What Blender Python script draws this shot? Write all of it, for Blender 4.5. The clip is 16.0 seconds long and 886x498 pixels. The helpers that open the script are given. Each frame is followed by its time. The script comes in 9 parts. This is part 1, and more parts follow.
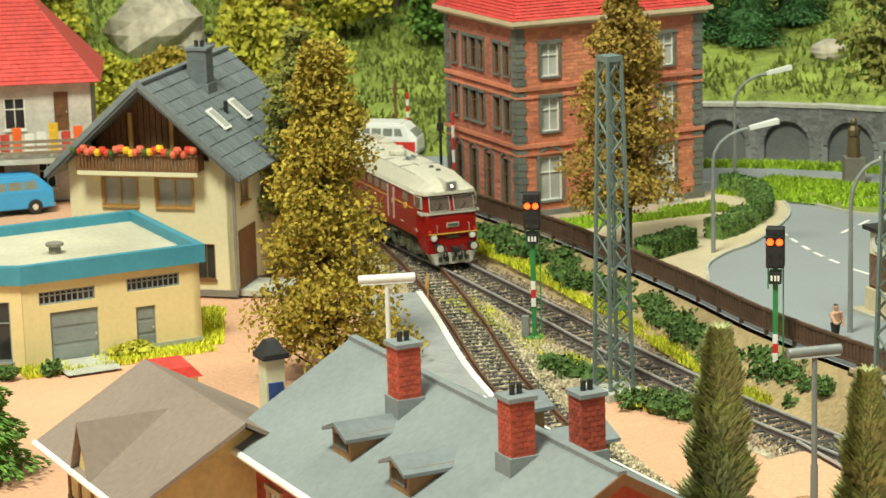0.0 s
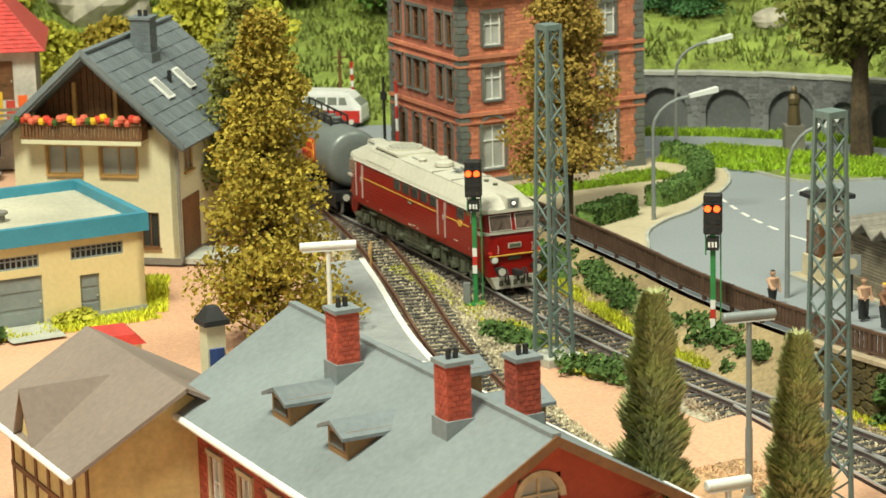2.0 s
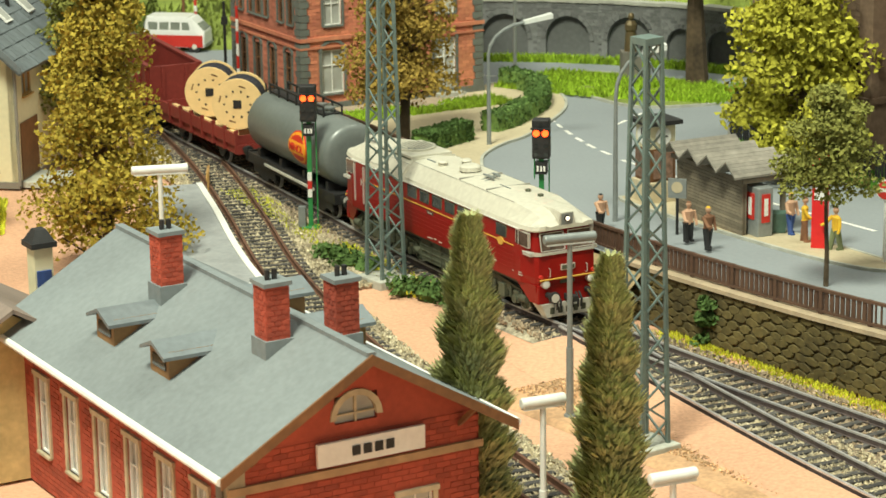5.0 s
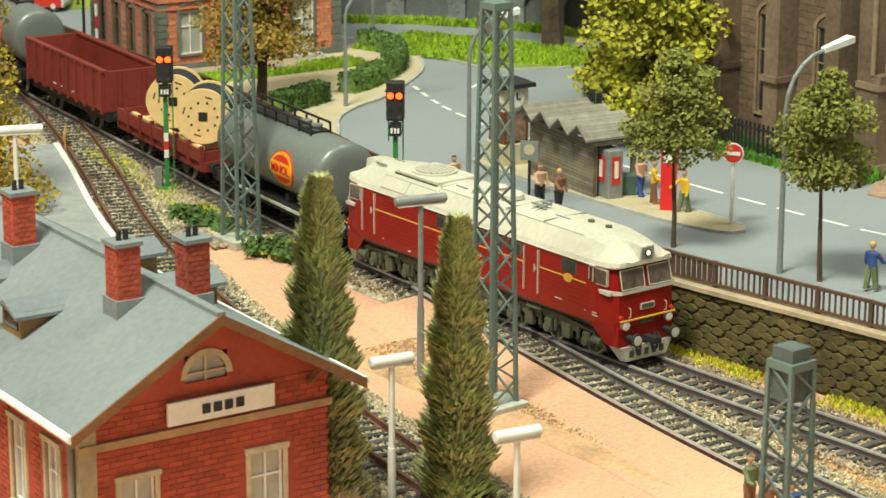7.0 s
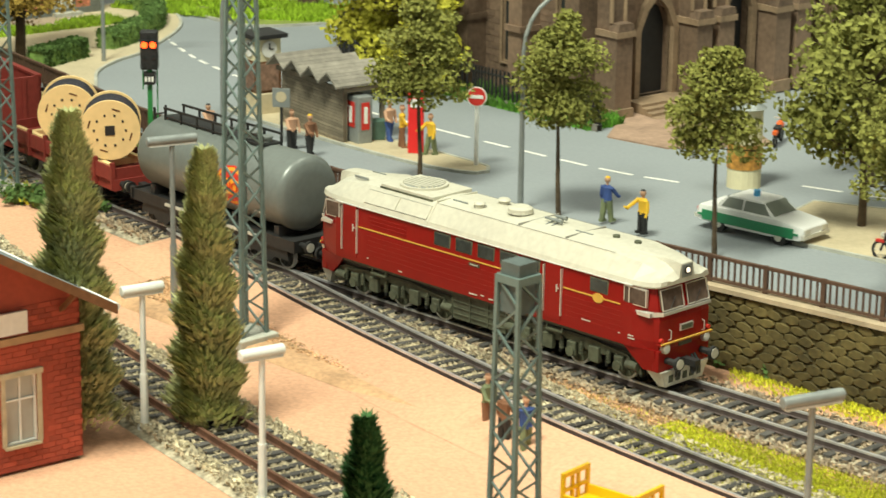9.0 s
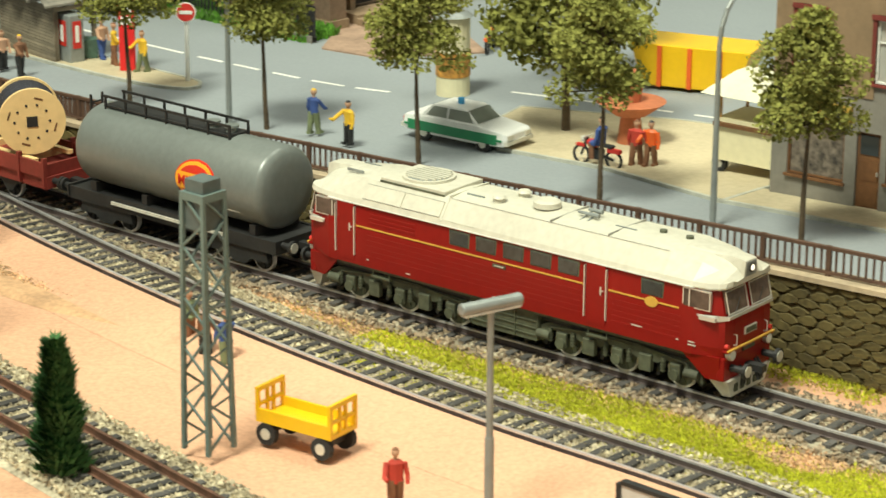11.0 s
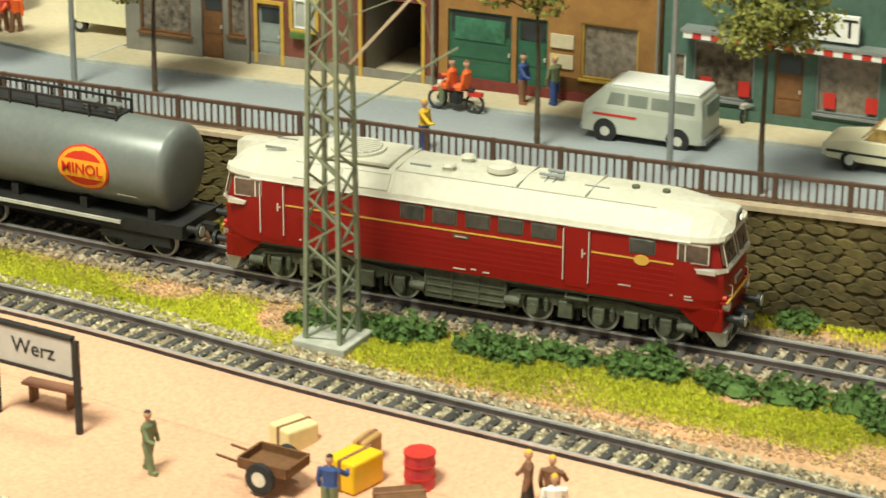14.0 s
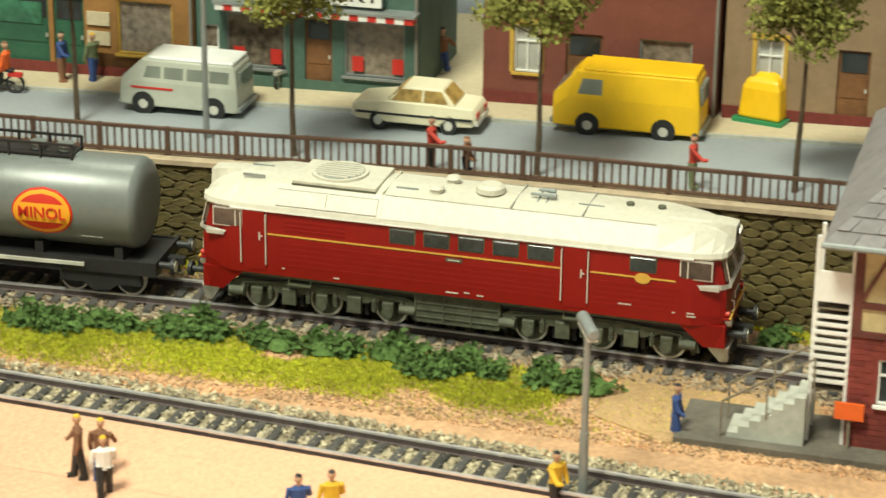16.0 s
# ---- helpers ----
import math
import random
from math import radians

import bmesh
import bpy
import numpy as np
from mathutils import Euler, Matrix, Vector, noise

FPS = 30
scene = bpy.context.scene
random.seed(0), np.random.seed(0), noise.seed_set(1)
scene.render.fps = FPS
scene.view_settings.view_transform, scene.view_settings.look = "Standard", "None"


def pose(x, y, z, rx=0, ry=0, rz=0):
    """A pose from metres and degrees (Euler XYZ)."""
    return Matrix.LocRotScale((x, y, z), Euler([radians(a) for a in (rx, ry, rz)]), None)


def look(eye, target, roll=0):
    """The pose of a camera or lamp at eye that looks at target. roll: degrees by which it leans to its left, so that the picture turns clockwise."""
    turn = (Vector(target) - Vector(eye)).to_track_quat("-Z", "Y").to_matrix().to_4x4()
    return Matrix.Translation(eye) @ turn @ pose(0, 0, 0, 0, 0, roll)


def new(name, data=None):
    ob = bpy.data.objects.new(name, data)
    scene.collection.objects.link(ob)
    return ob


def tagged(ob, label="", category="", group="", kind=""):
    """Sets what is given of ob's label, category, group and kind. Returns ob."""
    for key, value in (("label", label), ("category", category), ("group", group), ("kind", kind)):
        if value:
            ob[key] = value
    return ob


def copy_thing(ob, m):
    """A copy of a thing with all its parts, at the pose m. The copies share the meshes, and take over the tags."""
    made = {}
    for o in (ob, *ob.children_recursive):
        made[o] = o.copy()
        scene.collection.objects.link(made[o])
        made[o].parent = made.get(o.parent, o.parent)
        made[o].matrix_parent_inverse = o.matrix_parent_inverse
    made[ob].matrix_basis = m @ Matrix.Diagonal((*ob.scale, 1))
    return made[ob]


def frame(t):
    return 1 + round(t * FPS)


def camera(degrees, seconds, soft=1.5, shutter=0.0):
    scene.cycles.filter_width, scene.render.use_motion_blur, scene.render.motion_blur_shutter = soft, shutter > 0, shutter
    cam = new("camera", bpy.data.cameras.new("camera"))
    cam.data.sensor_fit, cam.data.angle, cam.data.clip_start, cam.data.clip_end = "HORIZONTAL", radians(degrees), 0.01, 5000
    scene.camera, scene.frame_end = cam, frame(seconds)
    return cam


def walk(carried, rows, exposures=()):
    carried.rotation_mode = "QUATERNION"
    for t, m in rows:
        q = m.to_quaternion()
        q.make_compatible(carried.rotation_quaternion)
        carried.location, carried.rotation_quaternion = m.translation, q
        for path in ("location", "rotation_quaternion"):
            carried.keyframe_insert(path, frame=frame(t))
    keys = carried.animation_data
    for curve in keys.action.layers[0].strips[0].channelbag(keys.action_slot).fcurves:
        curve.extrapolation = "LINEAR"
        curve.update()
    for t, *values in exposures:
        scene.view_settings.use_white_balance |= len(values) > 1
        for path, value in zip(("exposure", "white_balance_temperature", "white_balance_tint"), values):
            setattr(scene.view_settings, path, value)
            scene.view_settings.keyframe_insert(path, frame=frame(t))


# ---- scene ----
cam = camera(19.54, 16.0, shutter=0.3)
# shallow depth of field, focused on the main line
cam.data.dof.use_dof, cam.data.dof.focus_distance, cam.data.dof.aperture_fstop = True, 1.02, 64.0
# seconds, x, y, z in metres, tilt, lean, turn in degrees
PATH = [
    (0.0, 0.0070, 0.0000, 0.3115, -12.391, 1.620, 0.337),
    (0.5, 0.0080, 0.0002, 0.3120, -12.634, 1.666, 0.152),
    (1.0, 0.0090, 0.0009, 0.3118, -12.852, 1.580, -0.131),
    (1.5, 0.0100, -0.0028, 0.3120, -12.966, 1.563, -0.440),
    (2.0, 0.0115, -0.0104, 0.3126, -13.095, 1.535, -0.754),
    (2.5, 0.0130, -0.0147, 0.3129, -13.274, 1.456, -1.140),
    (3.0, 0.0145, -0.0235, 0.3151, -13.583, 1.401, -1.719),
    (3.5, 0.0175, -0.0237, 0.3142, -13.776, 1.327, -2.250),
    (4.0, 0.0205, -0.0243, 0.3126, -14.009, 1.237, -2.812),
    (6.5, 0.0295, -0.0341, 0.3185, -15.721, -0.045, -5.907),
    (7.0, 0.0300, -0.0386, 0.3185, -15.710, -0.179, -6.901),
    (7.5, 0.0310, -0.0394, 0.3170, -15.695, -0.338, -7.796),
    (8.0, 0.0320, -0.0556, 0.3155, -15.679, -0.539, -8.965),
    (8.5, 0.0335, -0.0722, 0.3125, -15.713, -0.774, -10.327),
    (9.0, 0.0355, -0.0802, 0.3115, -16.086, -0.743, -12.026),
    (11.5, 0.0660, -0.1028, 0.3187, -18.615, -0.320, -19.436),
    (12.0, 0.0647, -0.1172, 0.3230, -19.025, -0.457, -22.352),
    (12.5, 0.0627, -0.1290, 0.3266, -19.480, -0.504, -24.354),
    (13.0, 0.0589, -0.1475, 0.3339, -20.294, -0.468, -26.590),
    (13.5, 0.0584, -0.1594, 0.3373, -20.844, -0.451, -28.341),
    (14.0, 0.0512, -0.1831, 0.3455, -21.388, -0.407, -30.500),
    (14.5, 0.0489, -0.1962, 0.3522, -21.652, -0.483, -32.730),
    (15.0, 0.0476, -0.2080, 0.3575, -21.839, -0.480, -34.970),
    (15.5, 0.0482, -0.2154, 0.3601, -22.022, -0.552, -37.281),
    (16.0, 0.0471, -0.2187, 0.3552, -21.933, -0.613, -40.292),
]
walk(cam, [(t, pose(x, y, z, 90 + tilt, 0, turn) @ pose(0, 0, 0, 0, 0, -lean)) for t, x, y, z, tilt, lean, turn in PATH])

# ---- light: a hall with broad soft lamps overhead ----
world = bpy.data.worlds.new("hall")
scene.world = world
world.use_nodes = True
world.node_tree.nodes["Background"].inputs[0].default_value = (0.95, 1.0, 0.84, 1)
world.node_tree.nodes["Background"].inputs[1].default_value = 0.39


def hall_lamp(x, y, z, size, watts, target):
    data = bpy.data.lights.new("hall_lamp", "AREA")
    data.shape, data.size, data.energy, data.color = "DISK", size, watts, (0.97, 1.0, 0.80)
    lamp = new("hall_lamp", data)
    lamp.matrix_world = look((x, y, z), target)
    return lamp


hall_lamp(-0.5, 0.05, 2.1, 0.6, 80, (0.25, 0.95, 0))
hall_lamp(1.2, 0.9, 2.6, 0.8, 25, (0.3, 1.0, 0))
scene.view_settings.exposure = 0.0

# ---- small tools; all modelling is in centimetres ----
CM = 0.01


class Shape:
    """Collects vertices and faces in centimetres."""

    def __init__(self):
        self.v, self.f = [], []

    def add(self, verts, faces, m=None):
        n = len(self.v)
        for p in verts:
            p = Vector(p)
            self.v.append(m @ p if m else p)
        self.f += [tuple(i + n for i in q) for q in faces]
        return self

    def box(self, x0, x1, y0, y1, z0, z1, m=None):
        vs = [(x, y, z) for z in (z0, z1) for y in (y0, y1) for x in (x0, x1)]
        return self.add(vs, [(0, 2, 3, 1), (4, 5, 7, 6), (0, 1, 5, 4), (2, 6, 7, 3), (0, 4, 6, 2), (1, 3, 7, 5)], m)

    def cyl(self, p, q, r0, r1=None, n=10, caps=True):
        p, q = Vector(p), Vector(q)
        r1 = r0 if r1 is None else r1
        w = (q - p).normalized()
        u = w.orthogonal().normalized()
        t = w.cross(u)
        vs = []
        for c, r in ((p, r0), (q, r1)):
            vs += [c + (u * math.cos(2 * math.pi * i / n) + t * math.sin(2 * math.pi * i / n)) * r for i in range(n)]
        fs = [(i, (i + 1) % n, n + (i + 1) % n, n + i) for i in range(n)]
        if caps:
            fs += [tuple(reversed(range(n))), tuple(range(n, 2 * n))]
        return self.add(vs, fs)

    def bar(self, p, q, w):
        return self.cyl(p, q, w * 0.7, n=4)

    def prism(self, outline, y0, y1, m=None):
        """An outline in x, z, pushed from y0 to y1."""
        n = len(outline)
        vs = [(x, y0, z) for x, z in outline] + [(x, y1, z) for x, z in outline]
        fs = [tuple(range(n)), tuple(reversed(range(n, 2 * n)))]
        fs += [(i, n + i, n + (i + 1) % n, (i + 1) % n) for i in range(n)]
        return self.add(vs, fs, m)

    def slab(self, outline, z0, z1, m=None):
        """An outline in x, y, raised from z0 to z1."""
        n = len(outline)
        vs = [(x, y, z0) for x, y in outline] + [(x, y, z1) for x, y in outline]
        fs = [tuple(reversed(range(n))), tuple(range(n, 2 * n))]
        fs += [(i, (i + 1) % n, n + (i + 1) % n, n + i) for i in range(n)]
        return self.add(vs, fs, m)

    def loft(self, rings, caps=True):
        n = len(rings[0])
        b = len(self.v)
        for ring in rings:
            self.v += [Vector(p) for p in ring]
        for k in range(len(rings) - 1):
            for i in range(n):
                j = (i + 1) % n
                self.f.append((b + k * n + i, b + k * n + j, b + (k + 1) * n + j, b + (k + 1) * n + i))
        if caps:
            self.f.append(tuple(b + i for i in reversed(range(n))))
            self.f.append(tuple(b + (len(rings) - 1) * n + i for i in range(n)))
        return self

    def ball(self, c, rx, ry, rz, n=8, k=5):
        rings = []
        for a in range(1, k):
            th = math.pi * a / k - math.pi / 2
            rings.append([(c[0] + rx * math.cos(th) * math.cos(2 * math.pi * i / n), c[1] + ry * math.cos(th) * math.sin(2 * math.pi * i / n), c[2] + rz * math.sin(th)) for i in range(n)])
        return self.loft(rings)

    def mesh(self, name, smooth=False):
        me = bpy.data.meshes.new(name)
        me.from_pydata([tuple(p * CM) for p in self.v], [], self.f)
        if smooth:
            me.polygons.foreach_set("use_smooth", [True] * len(me.polygons))
        me.update()
        bm = bmesh.new()
        bm.from_mesh(me)
        bmesh.ops.recalc_face_normals(bm, faces=bm.faces)
        bm.to_mesh(me)
        bm.free()
        return me


def part(name, shape, material, parent=None, label="", smooth=False, bevel=0.0):
    """Links a shape as one mesh under a thing or a part."""
    me = shape if isinstance(shape, bpy.types.Mesh) else shape.mesh(name, smooth)
    if not me.materials:
        me.materials.append(material)
    ob = new(name, me)
    ob.parent = parent
    if bevel:
        mod = ob.modifiers.new("bevel", "BEVEL")
        mod.width, mod.segments, mod.limit_method = bevel * CM, 2, "ANGLE"
    if label:
        tagged(ob, label)
    return ob


def thing(name, x, y, z, rz=0, label="", category="", group="", kind=""):
    """An Empty at a thing's base, in centimetres."""
    ob = new(name)
    ob.empty_display_size = 0.01
    ob.matrix_basis = pose(x * CM, y * CM, z * CM, 0, 0, rz)
    return tagged(ob, label, category, group, kind)


def solo(name, shape, material, label, category, x=0, y=0, z=0, rz=0, group="", kind="", smooth=False, bevel=0.0):
    ob = part(name, shape, material, None, "", smooth, bevel)
    ob.matrix_basis = pose(x * CM, y * CM, z * CM, 0, 0, rz)
    return tagged(ob, label, category, group, kind)


def at(x, y, z, rz=0):
    return pose(x * CM, y * CM, z * CM, 0, 0, rz)


# ---- materials ----
def mat(name, color, rough=0.6, metal=0.0, vary=0.12, grain=9.0, bump=0.15, fine=40.0, dirt=None, piece=0.0, spec=0.5, glow=0.0):
    """A surface with tone at two scales (grain, fine: per centimetre) and a fine relief."""
    m = bpy.data.materials.new(name)
    m.use_nodes = True
    nt = m.node_tree
    b = nt.nodes["Principled BSDF"]
    b.inputs["Roughness"].default_value, b.inputs["Metallic"].default_value = rough, metal
    b.inputs["Specular IOR Level"].default_value = spec
    tc = nt.nodes.new("ShaderNodeTexCoord")
    geo = nt.nodes.new("ShaderNodeNewGeometry")
    info = nt.nodes.new("ShaderNodeObjectInfo")
    big, small = nt.nodes.new("ShaderNodeTexNoise"), nt.nodes.new("ShaderNodeTexNoise")
    big.inputs["Scale"].default_value, small.inputs["Scale"].default_value = grain * 10, fine * 10
    big.inputs["Detail"].default_value = 5
    nt.links.new(tc.outputs["Object"], big.inputs["Vector"])
    nt.links.new(tc.outputs["Object"], small.inputs["Vector"])
    ramp = nt.nodes.new("ShaderNodeValToRGB")
    lo = [c * (1 - vary * 2) for c in color]
    hi = [min(1, c * (1 + vary * 2)) for c in color]
    if dirt:
        lo = dirt
    ramp.color_ramp.elements[0].color, ramp.color_ramp.elements[1].color = (*lo, 1), (*hi, 1)
    ramp.color_ramp.elements[0].position, ramp.color_ramp.elements[1].position = 0.32, 0.68
    mix = nt.nodes.new("ShaderNodeMix")
    mix.inputs[0].default_value = 0.35
    nt.links.new(big.outputs[0], mix.inputs[2])
    nt.links.new(small.outputs[0], mix.inputs[3])
    nt.links.new(mix.outputs[0], ramp.inputs[0])
    out = ramp.outputs[0]
    if piece:
        hsv = nt.nodes.new("ShaderNodeHueSaturation")
        add = nt.nodes.new("ShaderNodeMath")
        add.operation = "ADD"
        frac = nt.nodes.new("ShaderNodeMath")
        frac.operation = "FRACT"
        rng = nt.nodes.new("ShaderNodeMapRange")
        rng.inputs[3].default_value, rng.inputs[4].default_value = 1 - piece, 1 + piece
        nt.links.new(geo.outputs["Random Per Island"], add.inputs[0])
        nt.links.new(info.outputs["Random"], add.inputs[1])
        nt.links.new(add.outputs[0], frac.inputs[0])
        nt.links.new(frac.outputs[0], rng.inputs[0])
        nt.links.new(rng.outputs[0], hsv.inputs["Value"])
        nt.links.new(out, hsv.inputs["Color"])
        out = hsv.outputs[0]
    nt.links.new(out, b.inputs["Base Color"])
    if bump:
        bp = nt.nodes.new("ShaderNodeBump")
        bp.inputs["Strength"].default_value, bp.inputs["Distance"].default_value = bump, 0.0006
        nt.links.new(small.outputs[0], bp.inputs["Height"])
        nt.links.new(bp.outputs[0], b.inputs["Normal"])
    if glow:
        b.inputs["Emission Color"].default_value, b.inputs["Emission Strength"].default_value = (*color, 1), glow
    return m


def glass(name, tint, rough=0.08):
    m = mat(name, tint, rough, 0.0, 0.15, 3, 0, 10)
    return m


LOCO_RED = mat("loco_red", (0.245, 0.008, 0.006), 0.33, vary=0.05, grain=2, bump=0.03, spec=0.3)
LOCO_WHITE = mat("loco_white", (0.57, 0.55, 0.45), 0.45, vary=0.07, grain=1.5, bump=0.03, dirt=(0.48, 0.45, 0.37))
LOCO_GREY = mat("loco_grey", (0.085, 0.092, 0.058), 0.6, vary=0.2, grain=5, dirt=(0.045, 0.045, 0.03))
PALE_METAL = mat("pale_metal", (0.62, 0.60, 0.52), 0.4, 0.2, vary=0.1)
GOLD_LINE = mat("yellow_line", (0.62, 0.36, 0.06), 0.5, vary=0.05, bump=0)
DARK = mat("black_parts", (0.018, 0.018, 0.018), 0.55, vary=0.2)
PANE_DARK = glass("dark_pane", (0.03, 0.035, 0.035))
PANE_PALE = glass("curtained_pane", (0.42, 0.42, 0.38), 0.15)
TANK_GREY = mat("tank_grey", (0.165, 0.183, 0.172), 0.36, 0.1, vary=0.07, grain=1.5, bump=0.04)
BADGE_YELLOW = mat("badge_yellow", (0.85, 0.36, 0.02), 0.5, vary=0.03, bump=0)
BADGE_RED = mat("badge_red", (0.60, 0.03, 0.01), 0.5, vary=0.03, bump=0)
WAGON_RED = mat("wagon_red", (0.21, 0.028, 0.02), 0.6, vary=0.12, grain=3)
SPOOL_WOOD = mat("spool_wood", (0.80, 0.56, 0.26), 0.6, vary=0.06, grain=2, fine=25)
CABLE = mat("cable_black", (0.02, 0.02, 0.028), 0.5, vary=0.2)
STEEL = mat("rail_steel", (0.68, 0.66, 0.66), 0.32, 0.6, vary=0.1)
RUST = mat("rail_rust", (0.13, 0.06, 0.035), 0.8, vary=0.25)
SLEEPER = mat("sleeper", (0.065, 0.06, 0.055), 0.8, vary=0.3, piece=0.4)
BALLAST = mat("ballast_stone", (0.46, 0.40, 0.27), 0.9, vary=0.15, piece=0.5, dirt=(0.30, 0.25, 0.17))
BED = mat("ballast_bed", (0.40, 0.35, 0.25), 0.95, vary=0.35, grain=12, fine=60, bump=0.8)
EARTH = mat("pink_earth", (0.64, 0.36, 0.225), 0.95, vary=0.13, grain=0.45, fine=60, bump=0.8)
EARTH_BROWN = mat("brown_earth", (0.34, 0.25, 0.13), 0.95, vary=0.22, grain=2.5, fine=50, bump=0.6)
GRASS = mat("grass_mat", (0.22, 0.28, 0.05), 0.95, vary=0.3, grain=4, fine=60, bump=0.9)
GRASS_TUFT = mat("grass_tuft", (0.56, 0.57, 0.035), 0.9, vary=0.2, grain=1, piece=0.45, bump=0)
ASPHALT = mat("asphalt", (0.26, 0.285, 0.30), 0.75, vary=0.05, grain=0.7, fine=60, bump=0.12)
PAVING = mat("paving", (0.52, 0.44, 0.29), 0.85, vary=0.08, grain=2, fine=40, bump=0.2, piece=0.08)
PAINT_WHITE = mat("white_paint", (0.78, 0.77, 0.72), 0.6, vary=0.06, grain=4)
STONE = mat("wall_stone", (0.105, 0.08, 0.026), 0.85, vary=0.3, grain=4, bump=0.5, piece=0.16)
MORTAR = mat("wall_mortar", (0.085, 0.066, 0.025), 0.95, vary=0.25)
COPING = mat("coping", (0.46, 0.36, 0.24), 0.8, vary=0.12)
RAIL_BROWN = mat("railing_brown", (0.10, 0.055, 0.036), 0.6, vary=0.15)
MAST_GREEN = mat("mast_green", (0.13, 0.18, 0.165), 0.5, vary=0.12, grain=3)
MAST_OLIVE = mat("mast_olive", (0.20, 0.23, 0.15), 0.5, vary=0.12, grain=3)
CONCRETE = mat("concrete", (0.42, 0.42, 0.36), 0.85, vary=0.1)
SIGNAL_GREEN = mat("signal_green", (0.03, 0.22, 0.06), 0.5, vary=0.1)
SIGNAL_RED = mat("signal_lamp", (1.0, 0.07, 0.01), 0.4, vary=0, bump=0, glow=5.0)
RED_PAINT = mat("red_paint", (0.55, 0.03, 0.02), 0.5, vary=0.06)
LAMP_GREY = mat("lamp_grey", (0.27, 0.29, 0.28), 0.45, 0.3, vary=0.08)
LAMP_PALE = mat("lamp_pale", (0.70, 0.72, 0.68), 0.4, vary=0.05)
BARK = mat("bark", (0.09, 0.062, 0.035), 0.9, vary=0.3, grain=6, bump=0.6)
LEAF_OCHRE = mat("leaf_ochre", (0.37, 0.285, 0.045), 0.85, vary=0.2, grain=1.0, piece=0.32, bump=0, spec=0.1)
LEAF_BROWN = mat("leaf_brown", (0.33, 0.225, 0.05), 0.85, vary=0.2, grain=1.0, piece=0.32, bump=0, spec=0.1)
LEAF_OLIVE = mat("leaf_olive", (0.23, 0.235, 0.06), 0.85, vary=0.2, grain=1.0, piece=0.32, bump=0, spec=0.1)
LEAF_GREEN = mat("leaf_green", (0.12, 0.24, 0.05), 0.85, vary=0.25, grain=1.0, piece=0.32, bump=0, spec=0.1)
LEAF_BUSH = mat("leaf_bush", (0.085, 0.145, 0.042), 0.85, vary=0.25, grain=1.0, piece=0.32, bump=0, spec=0.1)
LEAF_YELLOW = mat("leaf_yellow", (0.42, 0.40, 0.05), 0.85, vary=0.2, grain=1.0, piece=0.32, bump=0, spec=0.1)
LEAF_DARK = mat("leaf_dark", (0.06, 0.14, 0.05), 0.85, vary=0.25, grain=1.0, piece=0.32, bump=0, spec=0.1)
LEAF_POPLAR = mat("leaf_poplar", (0.45, 0.46, 0.22), 0.85, vary=0.2, grain=1.0, piece=0.32, bump=0, spec=0.1)
HEDGE = mat("hedge_green", (0.16, 0.27, 0.06), 0.9, vary=0.3, grain=8, fine=50, bump=0.9)
ROOF_SLATE = mat("slate_roof", (0.16, 0.185, 0.195), 0.6, vary=0.12, grain=2, piece=0.12)
ROOF_GREY = mat("grey_felt_roof", (0.19, 0.215, 0.22), 0.8, vary=0.10, grain=1.2, bump=0.2)
ROOF_BROWN = mat("brown_felt_roof", (0.22, 0.17, 0.14), 0.8, vary=0.10, grain=1.5)
ROOF_RED = mat("red_tile_roof", (0.55, 0.055, 0.045), 0.55, vary=0.08, grain=3, piece=0.12)
CREAM = mat("cream_render", (0.70, 0.64, 0.42), 0.85, vary=0.05, grain=1.5)
CREAM_YELLOW = mat("yellow_render", (0.74, 0.60, 0.30), 0.85, vary=0.05, grain=1.5)
BLUE_TRIM = mat("blue_fascia", (0.05, 0.26, 0.36), 0.5, vary=0.06)
FLAT_ROOF = mat("flat_roof", (0.50, 0.47, 0.36), 0.9, vary=0.1, grain=2)
WOOD_BROWN = mat("brown_wood", (0.16, 0.07, 0.025), 0.7, vary=0.2, grain=4)
WOOD_LIGHT = mat("light_wood", (0.46, 0.26, 0.08), 0.65, vary=0.12, grain=4)
WOOD_GREY = mat("weathered_wood", (0.20, 0.165, 0.115), 0.8, vary=0.2, grain=4, piece=0.2)
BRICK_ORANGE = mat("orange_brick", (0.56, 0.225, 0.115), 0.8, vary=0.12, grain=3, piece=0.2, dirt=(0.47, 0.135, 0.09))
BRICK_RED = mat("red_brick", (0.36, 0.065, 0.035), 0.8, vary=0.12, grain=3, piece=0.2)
# the orange brick again, with the side wall's shade put into the colour
BRICK_SHADED = mat("shaded_orange_brick", (0.42, 0.15, 0.095), 0.8, vary=0.12, grain=3, piece=0.2)
BRICK_DARK = mat("dark_red_brick", (0.17, 0.03, 0.022), 0.8, vary=0.15, grain=3, piece=0.2)
QUOIN = mat("grey_quoin", (0.14, 0.15, 0.13), 0.8, vary=0.12, piece=0.12)
GREY_STONE = mat("arch_wall_stone", (0.17, 0.175, 0.17), 0.85, vary=0.12, grain=3, piece=0.25)
# arch wall stone darkened: the shade of the recesses is in the colour
GREY_SHADED = mat("shaded_recess_stone", (0.12, 0.125, 0.12), 0.9, vary=0.12, grain=3)
CHURCH = mat("church_sandstone", (0.175, 0.115, 0.075), 0.85, vary=0.2, grain=2.5, piece=0.15)
CHURCH_LIGHT = mat("church_trim", (0.26, 0.18, 0.11), 0.85, vary=0.15)
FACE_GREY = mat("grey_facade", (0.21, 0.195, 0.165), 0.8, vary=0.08)
